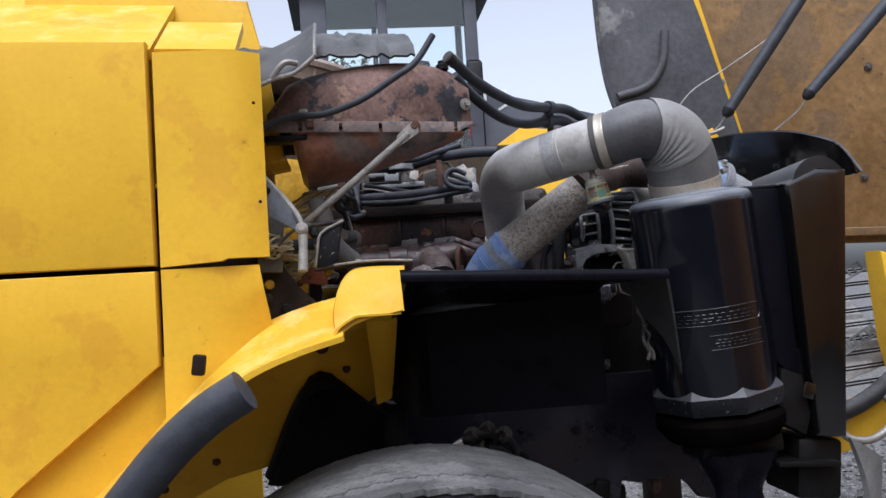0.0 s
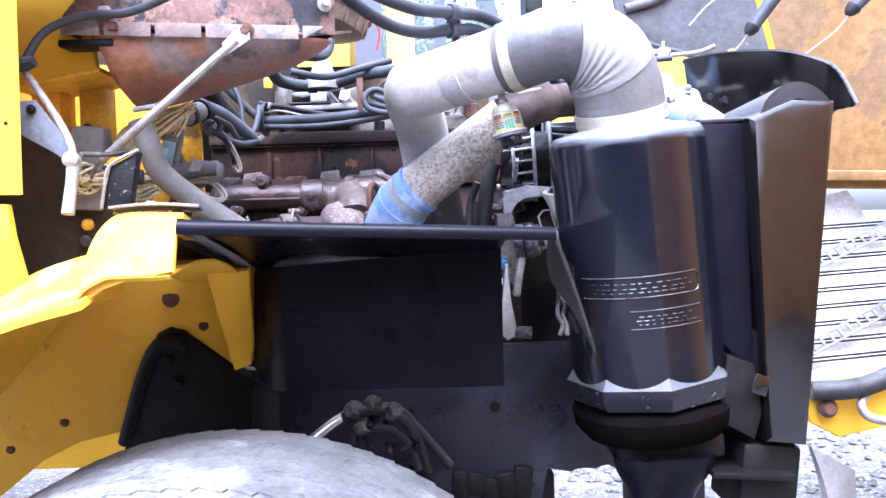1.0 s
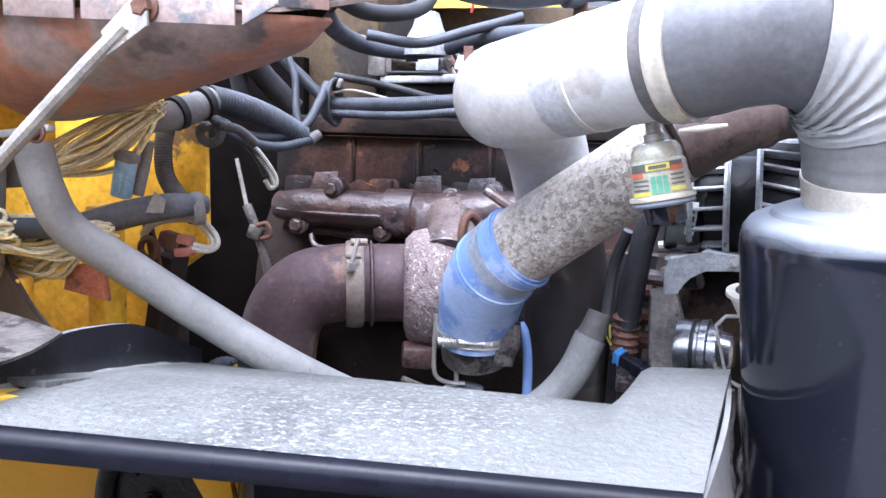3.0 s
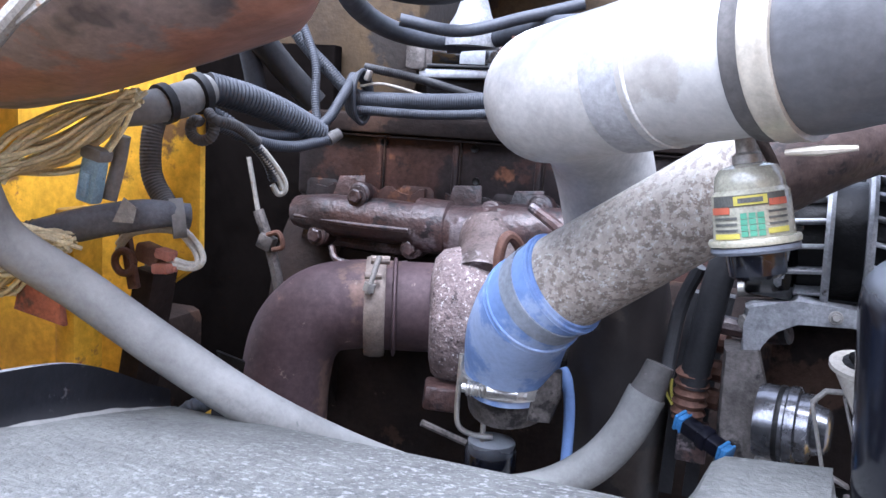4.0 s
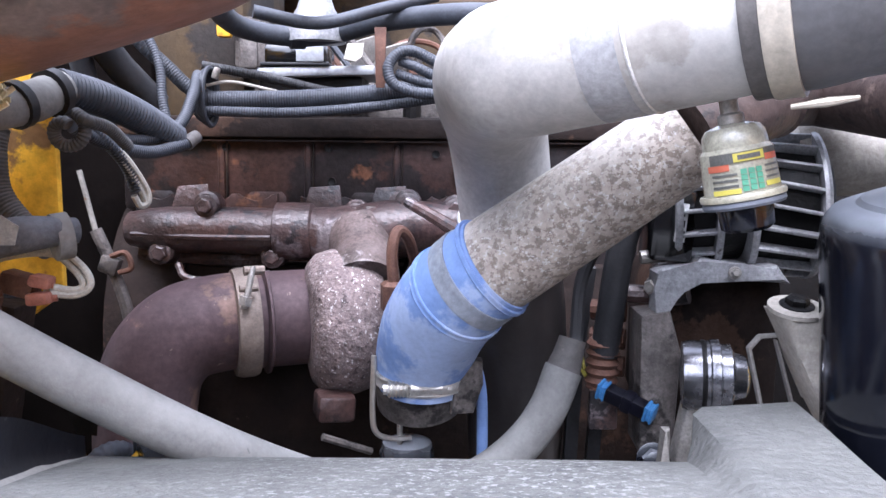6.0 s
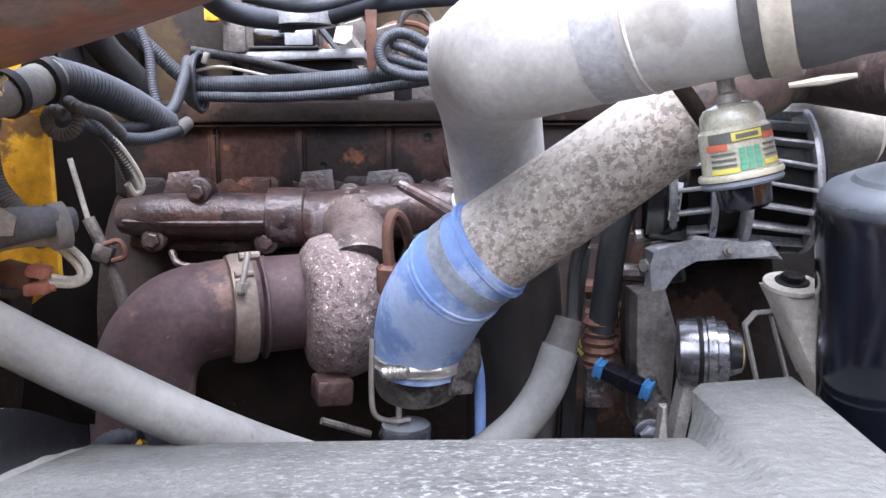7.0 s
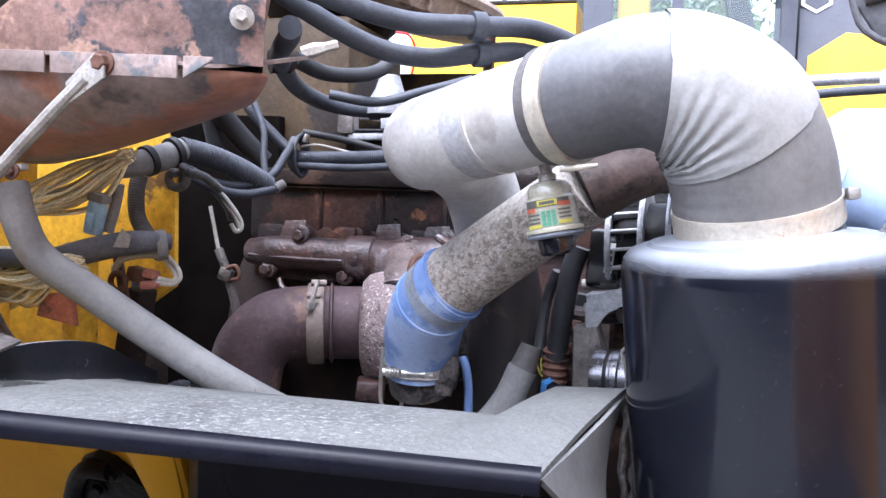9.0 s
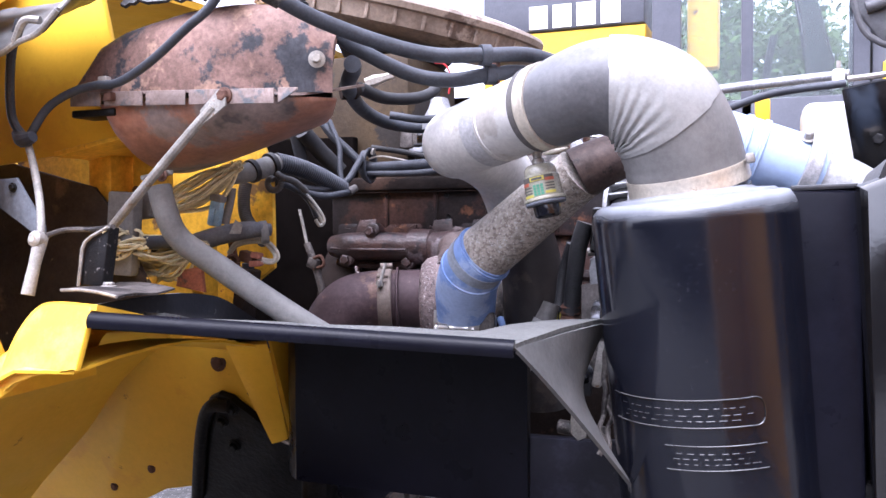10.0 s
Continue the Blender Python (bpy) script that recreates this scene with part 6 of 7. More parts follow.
part("valve_body", lathe([(0.018, -0.02), (0.02, 0.01), (0.012, 0.02)], axis_matrix((0.275, 2.04, 2.368), (0.6, 0.5, 0.1)), 10), brown_dark, h)

# cable over the muffler and levers at the left
CAB = [(0.345, 1.56, 2.475), (0.305, 1.552, 2.418), (0.262, 1.550, 2.388), (0.189, 1.555, 2.344), (0.115, 1.572, 2.322), (0.065, 1.576, 2.321), (0.020, 1.572, 2.312), (-0.018, 1.560, 2.288), (-0.040, 1.545, 2.245)]
h = single("control_cable", tube(CAB, 0.0068, 12, 8), rubber, "dark grey sheathed control cable along the muffler", "cable", (-0.04, 1.545, 2.24))
part("cable_knot", tube([(-0.062, 1.540, 2.248), (-0.043, 1.533, 2.236), (-0.02, 1.532, 2.240)], [0.009, 0.013, 0.009], 10, 4), rubber, h)
h = single("control_rod", tube([(-0.040, 1.541, 2.228), (-0.008, 1.522, 2.188), (0.030, 1.495, 2.142), (0.055, 1.474, 2.105), (0.061, 1.467, 2.080)], 0.0058, 12, 8), strut_mat, "bent pale steel rod from the cable to a lever", "rod", (0.061, 1.467, 2.08))
part("lever", tube([(0.062, 1.468, 2.085), (0.062, 1.455, 2.045), (0.060, 1.443, 2.000)], [0.0105, 0.0085, 0.0095], 12, 5), strut_mat, h)
part("ball_joint", lathe([(0.006, -0.012), (0.012, -0.007), (0.012, 0.007), (0.006, 0.012)], axis_matrix((0.061, 1.462, 2.080), (0, -1, 0.2)), 14), strut_mat, h)
h = single("vertical_cable", tube([(-0.043, 1.54, 2.236), (-0.062, 1.53, 2.275), (-0.050, 1.52, 2.36), (-0.03, 1.52, 2.42)], 0.007, 10, 6), rubber, "dark grey cable rising beside the yellow bracket", "cable", (-0.043, 1.54, 2.23))
h = single("link_rod", tube([(0.070, 1.468, 2.085), (0.055, 1.52, 2.093), (0.090, 1.545, 2.094), (0.138, 1.530, 2.098)], 0.0042, 8, 5), grime, "short bent pale steel link rod", "rod", (0.07, 1.468, 2.08))
h = single("support_rod", tube([(0.050, 1.62, 2.10), (0.02, 1.66, 2.085), (-0.01, 1.70, 2.06)], 0.0035, 8, 5), zinc, "thin bent wire bracket", "bracket", (0.03, 1.66, 2.06))

# yellow bulkhead and brackets at the left
y = thing("bulkhead", (-0.1, 2.0, 1.8), "dirty yellow painted steel bulkhead with rust stains", "bulkhead")
part("plate", slab([(-0.60, 1.60), (-0.002, 1.60), (-0.002, 1.89), (0.035, 1.965), (0.105, 2.01), (0.103, 2.21), (0.07, 2.30), (-0.60, 2.40)], 0.012, upright(2.02), 0.003), yellow_old, y)
part("corner_plate", slab([(-0.50, 2.19), (-0.13, 2.225), (0.022, 2.248), (0.0, 2.42), (-0.04, 2.60), (-0.5, 2.64)], 0.012, upright(1.68), 0.004), yellow, y)
part("folded_edge", slab([(-0.13, 2.222), (0.024, 2.248), (0.024, 2.256), (-0.13, 2.232)], 0.16, upright(1.678), 0.002), yellow_old, y)
part("stiffener", box((0.055, 0.07, 0.12), pose(-0.11, 1.80, 2.20), 0.006), yellow_old, y)
part("stiffener", box((0.05, 0.06, 0.14), pose(-0.04, 1.83, 2.20), 0.006), yellow_old, y)
part("stiffener", box((0.03, 0.05, 0.20), pose(0.00, 1.93, 1.98), 0.005), yellow_old, y)
part("stiffener", box((0.03, 0.05, 0.16), pose(0.055, 1.985, 1.93, 0, 10, 0), 0.005), brown_dark, y)
for x, z in ((-0.10, 2.175), (-0.045, 2.165), (0.02, 1.99), (0.06, 1.93), (-0.08, 1.95)):
    part("plate_bolt", bolt((x, 1.79 if z > 2.1 else 2.005, z), (0, -1, 0), 0.006, 0.006), copper, y)

part("rusty_tab", slab([(0.032, 1.986), (0.096, 1.976), (0.090, 2.023), (0.040, 2.017)], 0.010, upright(1.80), 0.003), rust_red, y)

w = thing("side_plate", (-0.1, 1.72, 1.9), "dark brown grimy steel plate with round holes", "plate")
part("plate", slab([(-0.62, 1.50), (-0.40, 1.548), (-0.249, 1.697), (-0.157, 1.804), (-0.037, 1.888), (0.09, 1.928), (0.075, 1.93), (0.035, 1.975), (0.0, 2.02), (-0.035, 2.10), (-0.10, 2.17), (-0.62, 2.30)], 0.010, upright(1.74), 0.003), brown_plate, w)
for x, z, mat in ((-0.045, 2.115, zinc), (-0.03, 2.03, yellow_old), (-0.03, 1.985, yellow_old), (-0.035, 1.955, grime), (0.005, 1.93, grime)):
    part("boss", lathe([(0.011, 0), (0.011, 0.006), (0.008, 0.009)], axis_matrix((x, 1.738, z), (0, -1, 0)), 12), mat, w)
part("gusset", slab([(-0.10, 2.168), (0.003, 2.172), (0.056, 2.100), (0.056, 2.074), (0.020, 2.098), (-0.03, 2.128), (-0.10, 2.14)], 0.005, upright(1.478), 0.001), slate_plate, w, "dull grey triangular steel gusset")
part("gusset_bolt", bolt((-0.002, 1.477, 2.158), (0, -1, 0), 0.005, 0.004), black_matt, w)

s = thing("loose_plate", (0.15, 1.5, 2.0), "bent bare metal plate lying on the mudguard", "plate")
def plate_at(u, v):
    a = V((0.118, 1.448, 2.008)).lerp(V((0.262, 1.400, 2.006)), u)
    b = V((0.075, 1.610, 2.006)).lerp(V((0.226, 1.560, 2.004)), u)
    return a.lerp(b, v) + V((0, 0, 0.004 * math.sin(3.1 * u) + 0.002 * math.sin(7 * v)))


part("plate", sheet(plate_at, 10, 6, 0.003), grime, s)
part("front_edge", tube([tuple(plate_at(i / 6, 0.0)) for i in range(7)], 0.0022, 6, 2), zinc, s)
part("bolt", bolt((0.165, 1.49, 2.010), (0, 0, 1), 0.008, 0.006), zinc, s)

# corrugated conduits
COIL = (0.140, 1.96, 2.182)


def conduit(pts, r, pitch=0.0036, depth=0.0006, name="corrugated_conduit", label="black corrugated plastic cable conduit", mat=None, seg=14):
    return single(name, tube(pts, r, seg, 8, wave=(pitch, depth)), mat or rubber, label, "conduit", pts[0], "engine wiring conduits")


conduit([(0.104, 2.03, 2.230), (0.126, 2.08, 2.221), (0.147, 2.14, 2.204), (0.170, 2.20, 2.178)], 0.0185, 0.0055, 0.0014, label="thick black corrugated conduit with a taped end", seg=20)
conduit([(0.117, 2.02, 2.201), (0.126, 2.08, 2.181), (0.148, 2.14, 2.175), (0.175, 2.20, 2.192), (0.180, 2.25, 2.232), (0.174, 2.30, 2.266)], 0.0072)
conduit([(0.122, 2.02, 2.188), (0.141, 2.08, 2.168), (0.163, 2.14, 2.161), (0.186, 2.20, 2.172)], 0.0072)
conduit([(0.056, 1.995, 2.185), (0.054, 1.99, 2.160), (0.060, 1.985, 2.120), (0.085, 1.98, 2.088), (0.119, 1.962, 2.066)], 0.0125, 0.0042, 0.0007, mat=rubber_dull)
conduit([(0.193, 1.868, 1.866), (0.2, 1.872, 1.883), (0.215, 1.885, 1.884), (0.221, 1.91, 1.854)], 0.0105, 0.0045, 0.0010, label="short black corrugated conduit behind the mudguard")
conduit([(0.055, 2.0, 2.02), (0.052, 2.0, 1.935), (0.045, 2.0, 1.86)], 0.0125)
conduit([(0.075, 2.19, 2.31), (0.092, 2.24, 2.268), (0.128, 2.27, 2.222)], 0.019, 0.30, 0.0, label="thick smooth black hose behind the conduits", mat=hose_dark)
conduit([(0.05, 2.2, 2.31), (0.052, 2.22, 2.26), (0.05, 2.24, 2.21)], 0.015, 0.30, 0.0, label="smooth grey hose behind the conduits", mat=rubber)
conduit([(0.06, 2.27, 2.37), (0.085, 2.275, 2.33), (0.11, 2.28, 2.30), (0.135, 2.29, 2.275), (0.165, 2.30, 2.245), (0.19, 2.31, 2.235)], 0.0095)
conduit([(0.105, 2.26, 2.34), (0.138, 2.245, 2.28), (0.148, 2.23, 2.225), (0.160, 2.22, 2.185)], 0.0058, label="short black corrugated conduit")
conduit([(COIL[0] + (0.0074 + 0.0009 * i) * math.cos(0.9 + 0.5 * i), COIL[1] + 0.0008 * i, COIL[2] + (0.0074 + 0.0009 * i) * math.sin(0.9 + 0.5 * i)) for i in range(14)] + [(COIL[0] + 0.022, COIL[1] + 0.005, COIL[2] + 0.010), (COIL[0] + 0.030, COIL[1] + 0.035, COIL[2] + 0.004), (COIL[0] + 0.034, COIL[1] + 0.075, COIL[2] - 0.014)], 0.0060, 0.0036, 0.0008, name="coiled_conduit", label="coiled end of a black corrugated conduit", mat=rubber_dull)
conduit([(0.172, 2.305, 2.232), (0.303, 2.310, 2.235), (0.421, 2.310, 2.244), (0.52, 2.31, 2.258)], 0.0120, label="long black corrugated loom along the cylinder head")
conduit([(0.183, 2.298, 2.217), (0.303, 2.302, 2.216), (0.421, 2.302, 2.226), (0.52, 2.30, 2.240)], 0.0068)
conduit([(0.16, 2.37, 2.285), (0.251, 2.38, 2.270), (0.344, 2.36, 2.249), (0.40, 2.34, 2.245)], 0.0065, mat=hose_dark)
t = thing("loom_tie", (0.187, 2.30, 2.23), "several loops of black cable tied round the loom", "cable tie")
for k in range(4):
    part("loop", tube([(0.178 + 0.004 * k + 0.005 * math.cos(a), 2.30 + 0.022 * math.cos(a), 2.236 + (0.030 + 0.003 * k) * math.sin(a)) for a in [math.pi * i / 8 for i in range(17)]], 0.0036, 8, 2), rubber, t)
part("tag", box((0.008, 0.010, 0.016), pose(0.20, 2.295, 2.268, 0, 20, 0), 0.002), zinc, t)
h = single("white_cable", tube([(0.185, 2.30, 2.252), (0.22, 2.305, 2.257), (0.28, 2.31, 2.245)], 0.0022, 8, 6), beige, "thin off-white cable in the loom", "cable", (0.185, 2.30, 2.25))
c2 = conduit([(0.500, 2.275, 2.284), (0.470, 2.272, 2.297), (0.449, 2.268, 2.293), (0.437, 2.264, 2.275), (0.444, 2.262, 2.254), (0.469, 2.264, 2.243), (0.505, 2.268, 2.240)], 0.0072, name="hooked_conduit", label="black corrugated conduit hooked back beside the loom")
conduit([(0.452, 2.278, 2.285), (0.475, 2.272, 2.276), (0.505, 2.275, 2.262)], 0.0065, label="short black corrugated conduit")
conduit([(0.447, 2.28, 2.268), (0.473, 2.275, 2.260), (0.505, 2.275, 2.252)], 0.0065, label="short black corrugated conduit")
part("hanger", slab([(-0.006, -0.05), (-0.008, 0.03), (0.008, 0.03), (0.006, -0.05)], 0.005, axis_matrix((0.425, 2.29, 2.300), (0, -1, 0), (1, 0, 0)), 0.001), copper, c2)
cl = thing("grey_sleeve", (0.08, 1.95, 2.20), "taped grey cable sleeves joined in one bundle", "cable sleeve")
part("sleeve", tube([(0.052, 1.90, 2.190), (0.085, 1.935, 2.200), (0.102, 1.98, 2.212), (0.112, 2.02, 2.228)], [0.016, 0.019, 0.021, 0.019], 16, 6), rubber_grey, cl)
part("collar", lathe([(0.020, -0.006), (0.024, -0.005), (0.024, 0.005), (0.020, 0.006)], axis_matrix((0.095, 1.96, 2.207), (0.3, 0.85, 0.3)), 20), hose_dark, cl)
part("collar", lathe([(0.020, -0.006), (0.025, -0.005), (0.025, 0.005), (0.020, 0.006)], axis_matrix((0.110, 2.005, 2.222), (0.3, 0.85, 0.3)), 20), hose_dark, cl)
part("sleeve_end", tube([(0.186, 2.20, 2.172), (0.196, 2.215, 2.182)], [0.010, 0.008], 12, 3), hose_brown, cl)
lp = thing("cable_loop", (0.15, 2.09, 2.12), "folded grey conduit with white wires looping out", "cable")
part("conduit", tube([(0.112, 2.03, 2.200), (0.127, 2.04, 2.192), (0.140, 2.07, 2.170), (0.148, 2.10, 2.145), (0.150, 2.12, 2.118)], 0.0066, 10, 6, wave=(0.0045, 0.0014)), rubber, lp)
part("white_wire", tube([(0.137, 2.06, 2.176), (0.150, 2.09, 2.155), (0.159, 2.125, 2.120), (0.160, 2.13, 2.103), (0.153, 2.125, 2.098), (0.148, 2.118, 2.110)], 0.0042, 8, 6), white_wire, lp, "off-white wire")
part("white_wire", tube([(0.133, 2.058, 2.178), (0.147, 2.088, 2.152), (0.155, 2.12, 2.118), (0.157, 2.128, 2.104)], 0.0036, 8, 6), white_wire, lp, "off-white wire")
dp = thing("dipstick", (0.078, 2.25, 1.93), "oil dipstick tube with a pale upper end", "dipstick")
part("upper", tube([(0.023, 2.26, 2.135), (0.042, 2.26, 2.053)], 0.0037, 10, 4), strut_mat, dp)
part("tube", tube([(0.042, 2.26, 2.055), (0.059, 2.26, 2.014), (0.082, 2.26, 1.94), (0.09, 2.26, 1.85)], 0.0085, 10, 5), grime, dp)
part("collar", box((0.026, 0.02, 0.024), pose(0.062, 2.255, 2.008, 0, 20, 0), 0.004), grime, dp)
part("clip", tube([(0.065, 2.25, 2.02), (0.085, 2.25, 2.025), (0.092, 2.25, 2.005), (0.075, 2.25, 1.998)], 0.004, 8, 5), copper, dp)

# bundles of tan wires at the connector block
def wire_bundle(a, b, n, spread, sag, r, seed, label):
    rnd = random.Random(seed)
    t = thing("wire_bundle", a, label, "wires")
    a, b = V(a), V(b)
    for k in range(n):
        o1 = V([rnd.uniform(-1, 1) * spread * 0.35 for _ in range(3)])
        o2 = V([rnd.uniform(-1, 1) * spread for _ in range(3)])
        o3 = V([rnd.uniform(-1, 1) * spread * 0.5 for _ in range(3)])
        mid = a.lerp(b, 0.5) + o2 + V((0, 0, -sag))
        part("wire", tube([tuple(a + o1), tuple(a.lerp(b, 0.25) + o2 * 0.7), tuple(mid), tuple(a.lerp(b, 0.75) + o2 * 0.8 + o3 * 0.3), tuple(b + o3)], r, 6, 5), tan_wire, t)
    return t


wire_bundle((0.124, 1.872, 2.212), (-0.005, 1.815, 2.125), 30, 0.026, 0.004, 0.0025, 11, "sagging bundle of thin tan wires")
wire_bundle((0.018, 1.735, 2.068), (-0.032, 1.700, 2.066), 28, 0.028, 0.0, 0.0025, 12, "fan of thin tan wires at a connector")
wire_bundle((0.080, 1.83, 2.058), (-0.02, 1.72, 2.055), 28, 0.030, 0.006, 0.0025, 13, "bundle of thin tan wires below the connector")
wire_bundle((0.07, 1.81, 2.050), (-0.05, 1.79, 2.015), 32, 0.028, 0.012, 0.0025, 14, "loop of thin tan wires hanging low")
cb = thing("connector_block", (0.0, 1.76, 2.0), "grey and olive wiring connector block with tape", "connector")
part("block", box((0.055, 0.03, 0.15), pose(-0.022, 1.730, 2.085, 0, 4, 6), 0.005), rubber_grey, cb)
part("plug", tube([(0.014, 1.742, 2.068), (0.040, 1.745, 2.069), (0.068, 1.75, 2.070)], 0.0125, 12, 4), rubber, cb)
bx = thing("black_box", (0.10, 1.52, 2.0), "small black box with a worn pale edge", "box")
part("case", slab([(0.076, 2.008), (0.094, 2.074), (0.138, 2.096), (0.122, 2.008)], 0.024, upright(1.522), 0.004), grime_black, bx)
part("worn_edge", tube([(0.080, 1.518, 2.008), (0.086, 1.518, 2.042), (0.095, 1.518, 2.075), (0.140, 1.518, 2.098)], 0.0028, 6, 3), strut_mat, bx)
part("block", box((0.07, 0.03, 0.05), pose(-0.035, 1.78, 2.135, 0, -5, 10), 0.006), rubber_grey, cb)
part("block", box((0.04, 0.03, 0.045), pose(-0.005, 1.76, 1.985, 0, 0, 0), 0.005), yellow_old, cb)
tp = thing("taped_loom", (0.08, 1.85, 2.07), "grey tape wrapped cable loom below the connector", "cable loom")
part("loom", tube([(0.172, 1.905, 2.090), (0.137, 1.87, 2.089), (0.079, 1.845, 2.075), (0.012, 1.82, 2.053)], [0.012, 0.017, 0.018, 0.016], 14, 6, jitter=0.15), taped_grey, tp)
part("ribbed_end", tube([(0.04, 1.83, 2.062), (0.0, 1.815, 2.048), (-0.02, 1.81, 2.04)], 0.0165, 14, 5, wave=(0.006, 0.002)), rubber, tp)
part("clamp_ring", lathe([(0.016, -0.007), (0.022, -0.007), (0.022, 0.007), (0.016, 0.007)], axis_matrix((0.160, 1.90, 2.085), (0.6, 0.5, 0.1)), 20), rubber_grey, tp)
part("torn_tape", slab([(-0.012, -0.012), (0.0, 0.014), (0.014, 0.004), (0.010, -0.012)], 0.002, axis_matrix((0.135, 1.845, 2.095), (0.2, -1, 0), (1, 0, 0)), 0), strut_mat, tp)
part("upright_loom", tube([(0.100, 1.885, 2.170), (0.094, 1.885, 2.14), (0.086, 1.88, 2.100)], 0.008, 12, 4), rubber_grey, tp)
part("blue_connector", box((0.024, 0.018, 0.050), pose(0.079, 1.862, 2.122, 0, 12, 0), 0.004), cyan_plastic, tp, "pale blue plastic connector")
part("connector_clip", box((0.012, 0.006, 0.026), pose(0.078, 1.851, 2.118, 0, 12, 0), 0.002), cyan_plastic, tp)
part("connector_cap", box((0.028, 0.022, 0.014), pose(0.085, 1.862, 2.150, 0, 12, 0), 0.004), rubber_grey, tp)
rc = thing("relay_connector", (0.12, 1.92, 2.03), "reddish plastic connector with cream wire loops", "connector")
part("body", box((0.034, 0.024, 0.022), pose(0.108, 1.925, 2.036, 0, 15, 0), 0.004), copper, rc)
part("ring", tube([(0.080 + 0.013 * math.cos(a), 1.912, 2.026 + 0.013 * math.sin(a)) for a in [math.pi * i / 6 for i in range(13)]], 0.0045, 8, 3), copper, rc)
part("body", box((0.020, 0.018, 0.012), pose(0.132, 1.918, 2.040, 0, 10, 0), 0.003), red_plastic, rc)
part("body", box((0.022, 0.018, 0.012), pose(0.130, 1.916, 2.024, 0, -5, 0), 0.003), red_plastic, rc)
part("strap", box((0.014, 0.008, 0.075), pose(0.076, 1.925, 2.030, 0, -12, 0), 0.002), copper, rc)
for k in range(2):
    o = 0.007 * k
    part("wire_loop", tube([(0.064, 1.92, 2.044 - o), (0.088, 1.92, 2.067 - o), (0.136, 1.926, 2.073 - o), (0.164 - o, 1.93, 2.054 - o * 0.5), (0.1735 - o, 1.928, 2.036), (0.160 - o * 0.4, 1.926, 2.026 + o * 0.6), (0.132, 1.92, 2.029 + o)], 0.0037, 8, 6), white_wire, rc, "cream wire")
part("spade", tube([(0.120, 1.915, 2.040), (0.142, 1.92, 2.036)], 0.0035, 8, 3), red_plastic, rc)
part("spade", tube([(0.120, 1.915, 2.024), (0.145, 1.92, 2.024)], 0.0035, 8, 3), red_plastic, rc)

# small hoses and plugs under the pipes
single("blue_tube", tube([(0.548, 2.165, 1.905), (0.557, 2.152, 1.892), (0.563, 2.15, 1.85), (0.564, 2.15, 1.76)], 0.0072, 12, 6), blue_hose, "short bright blue rubber tube", "tube", (0.564, 2.15, 1.76))
single("upright_hose", tube([(0.735, 2.11, 2.10), (0.722, 2.11, 2.056), (0.713, 2.11, 1.99), (0.706, 2.112, 1.925)], 0.0165, 14, 6), hose_dark, "black rubber hose running down behind the pipe", "hose", (0.706, 2.11, 1.92))
cu = thing("copper_joint", (0.708, 2.12, 1.9), "rusty copper spring sleeve at the end of a hose", "sleeve")
part("spring", tube([(0.706, 2.115, 1.945), (0.704, 2.117, 1.885)], 0.0165, 14, 4, wave=(0.011, 0.004)), copper, cu)
part("rusty_plate", box((0.035, 0.012, 0.05), pose(0.712, 2.14, 1.85), 0.003), rust_manifold, cu)
single("thin_hose", tube([(0.70, 2.14, 2.06), (0.683, 2.15, 2.01), (0.677, 2.14, 1.95), (0.676, 2.13, 1.925)], 0.0085, 10, 6), hose_dark, "thin black cable sheath", "cable", (0.676, 2.13, 1.92))
bp = thing("wire_plug", (0.72, 2.10, 1.88), "black weatherproof plug with blue seals and yellow wires", "plug")
d = V((0.749, 2.088, 1.873)) - V((0.690, 2.124, 1.894))
pm = axis_matrix(V((0.692, 2.085, 1.896)).lerp(V((0.754, 2.045, 1.872)), 0.5), d, (0, -0.3, 1)) @ Matrix.Scale(0.84, 4)
part("shell", box((0.021, 0.021, 0.060), pm, 0.003), black_clean, bp)
part("shell", box((0.025, 0.025, 0.016), pm @ Matrix.Translation((0, 0, 0.004)), 0.003), black_clean, bp)
for z in (-0.034, 0.036):
    part("blue_seal", box((0.024, 0.022, 0.005), pm @ Matrix.Translation((0, 0, z - 0.004)), 0.0015), blue_plastic, bp)
    part("blue_seal", box((0.020, 0.019, 0.008), pm @ Matrix.Translation((0, 0, z)), 0.0015), blue_plastic, bp)
    part("blue_seal", box((0.024, 0.022, 0.004), pm @ Matrix.Translation((0, 0, z + 0.005)), 0.0015), blue_plastic, bp)
for o in (0, 0.006):
    part("yellow_wire", tube([(0.676 + o, 2.13, 1.93), (0.677 + o, 2.122, 1.912), (0.686 + o * 0.5, 2.12, 1.897)], 0.0019, 6, 5), decal_yellow, bp)
bl = thing("fan_belt", (0.70, 2.2, 1.8), "black rubber drive belts behind the plug", "belt")
part("belt", tube([(0.700, 2.20, 2.02), (0.690, 2.21, 1.9), (0.685, 2.22, 1.75)], 0.012, 4, 4), hose_dark, bl)
part("belt", tube([(0.735, 2.20, 2.02), (0.722, 2.21, 1.9), (0.715, 2.22, 1.75)], 0.012, 4, 4), hose_dark, bl)
single("red_lead", tube([(0.465, 2.02, 2.405), (0.482, 2.03, 2.402), (0.490, 2.04, 2.380), (0.482, 2.05, 2.350)], 0.0018, 8, 6), red_wire, "thin bright red electric lead", "wire", (0.452, 1.89, 2.30))

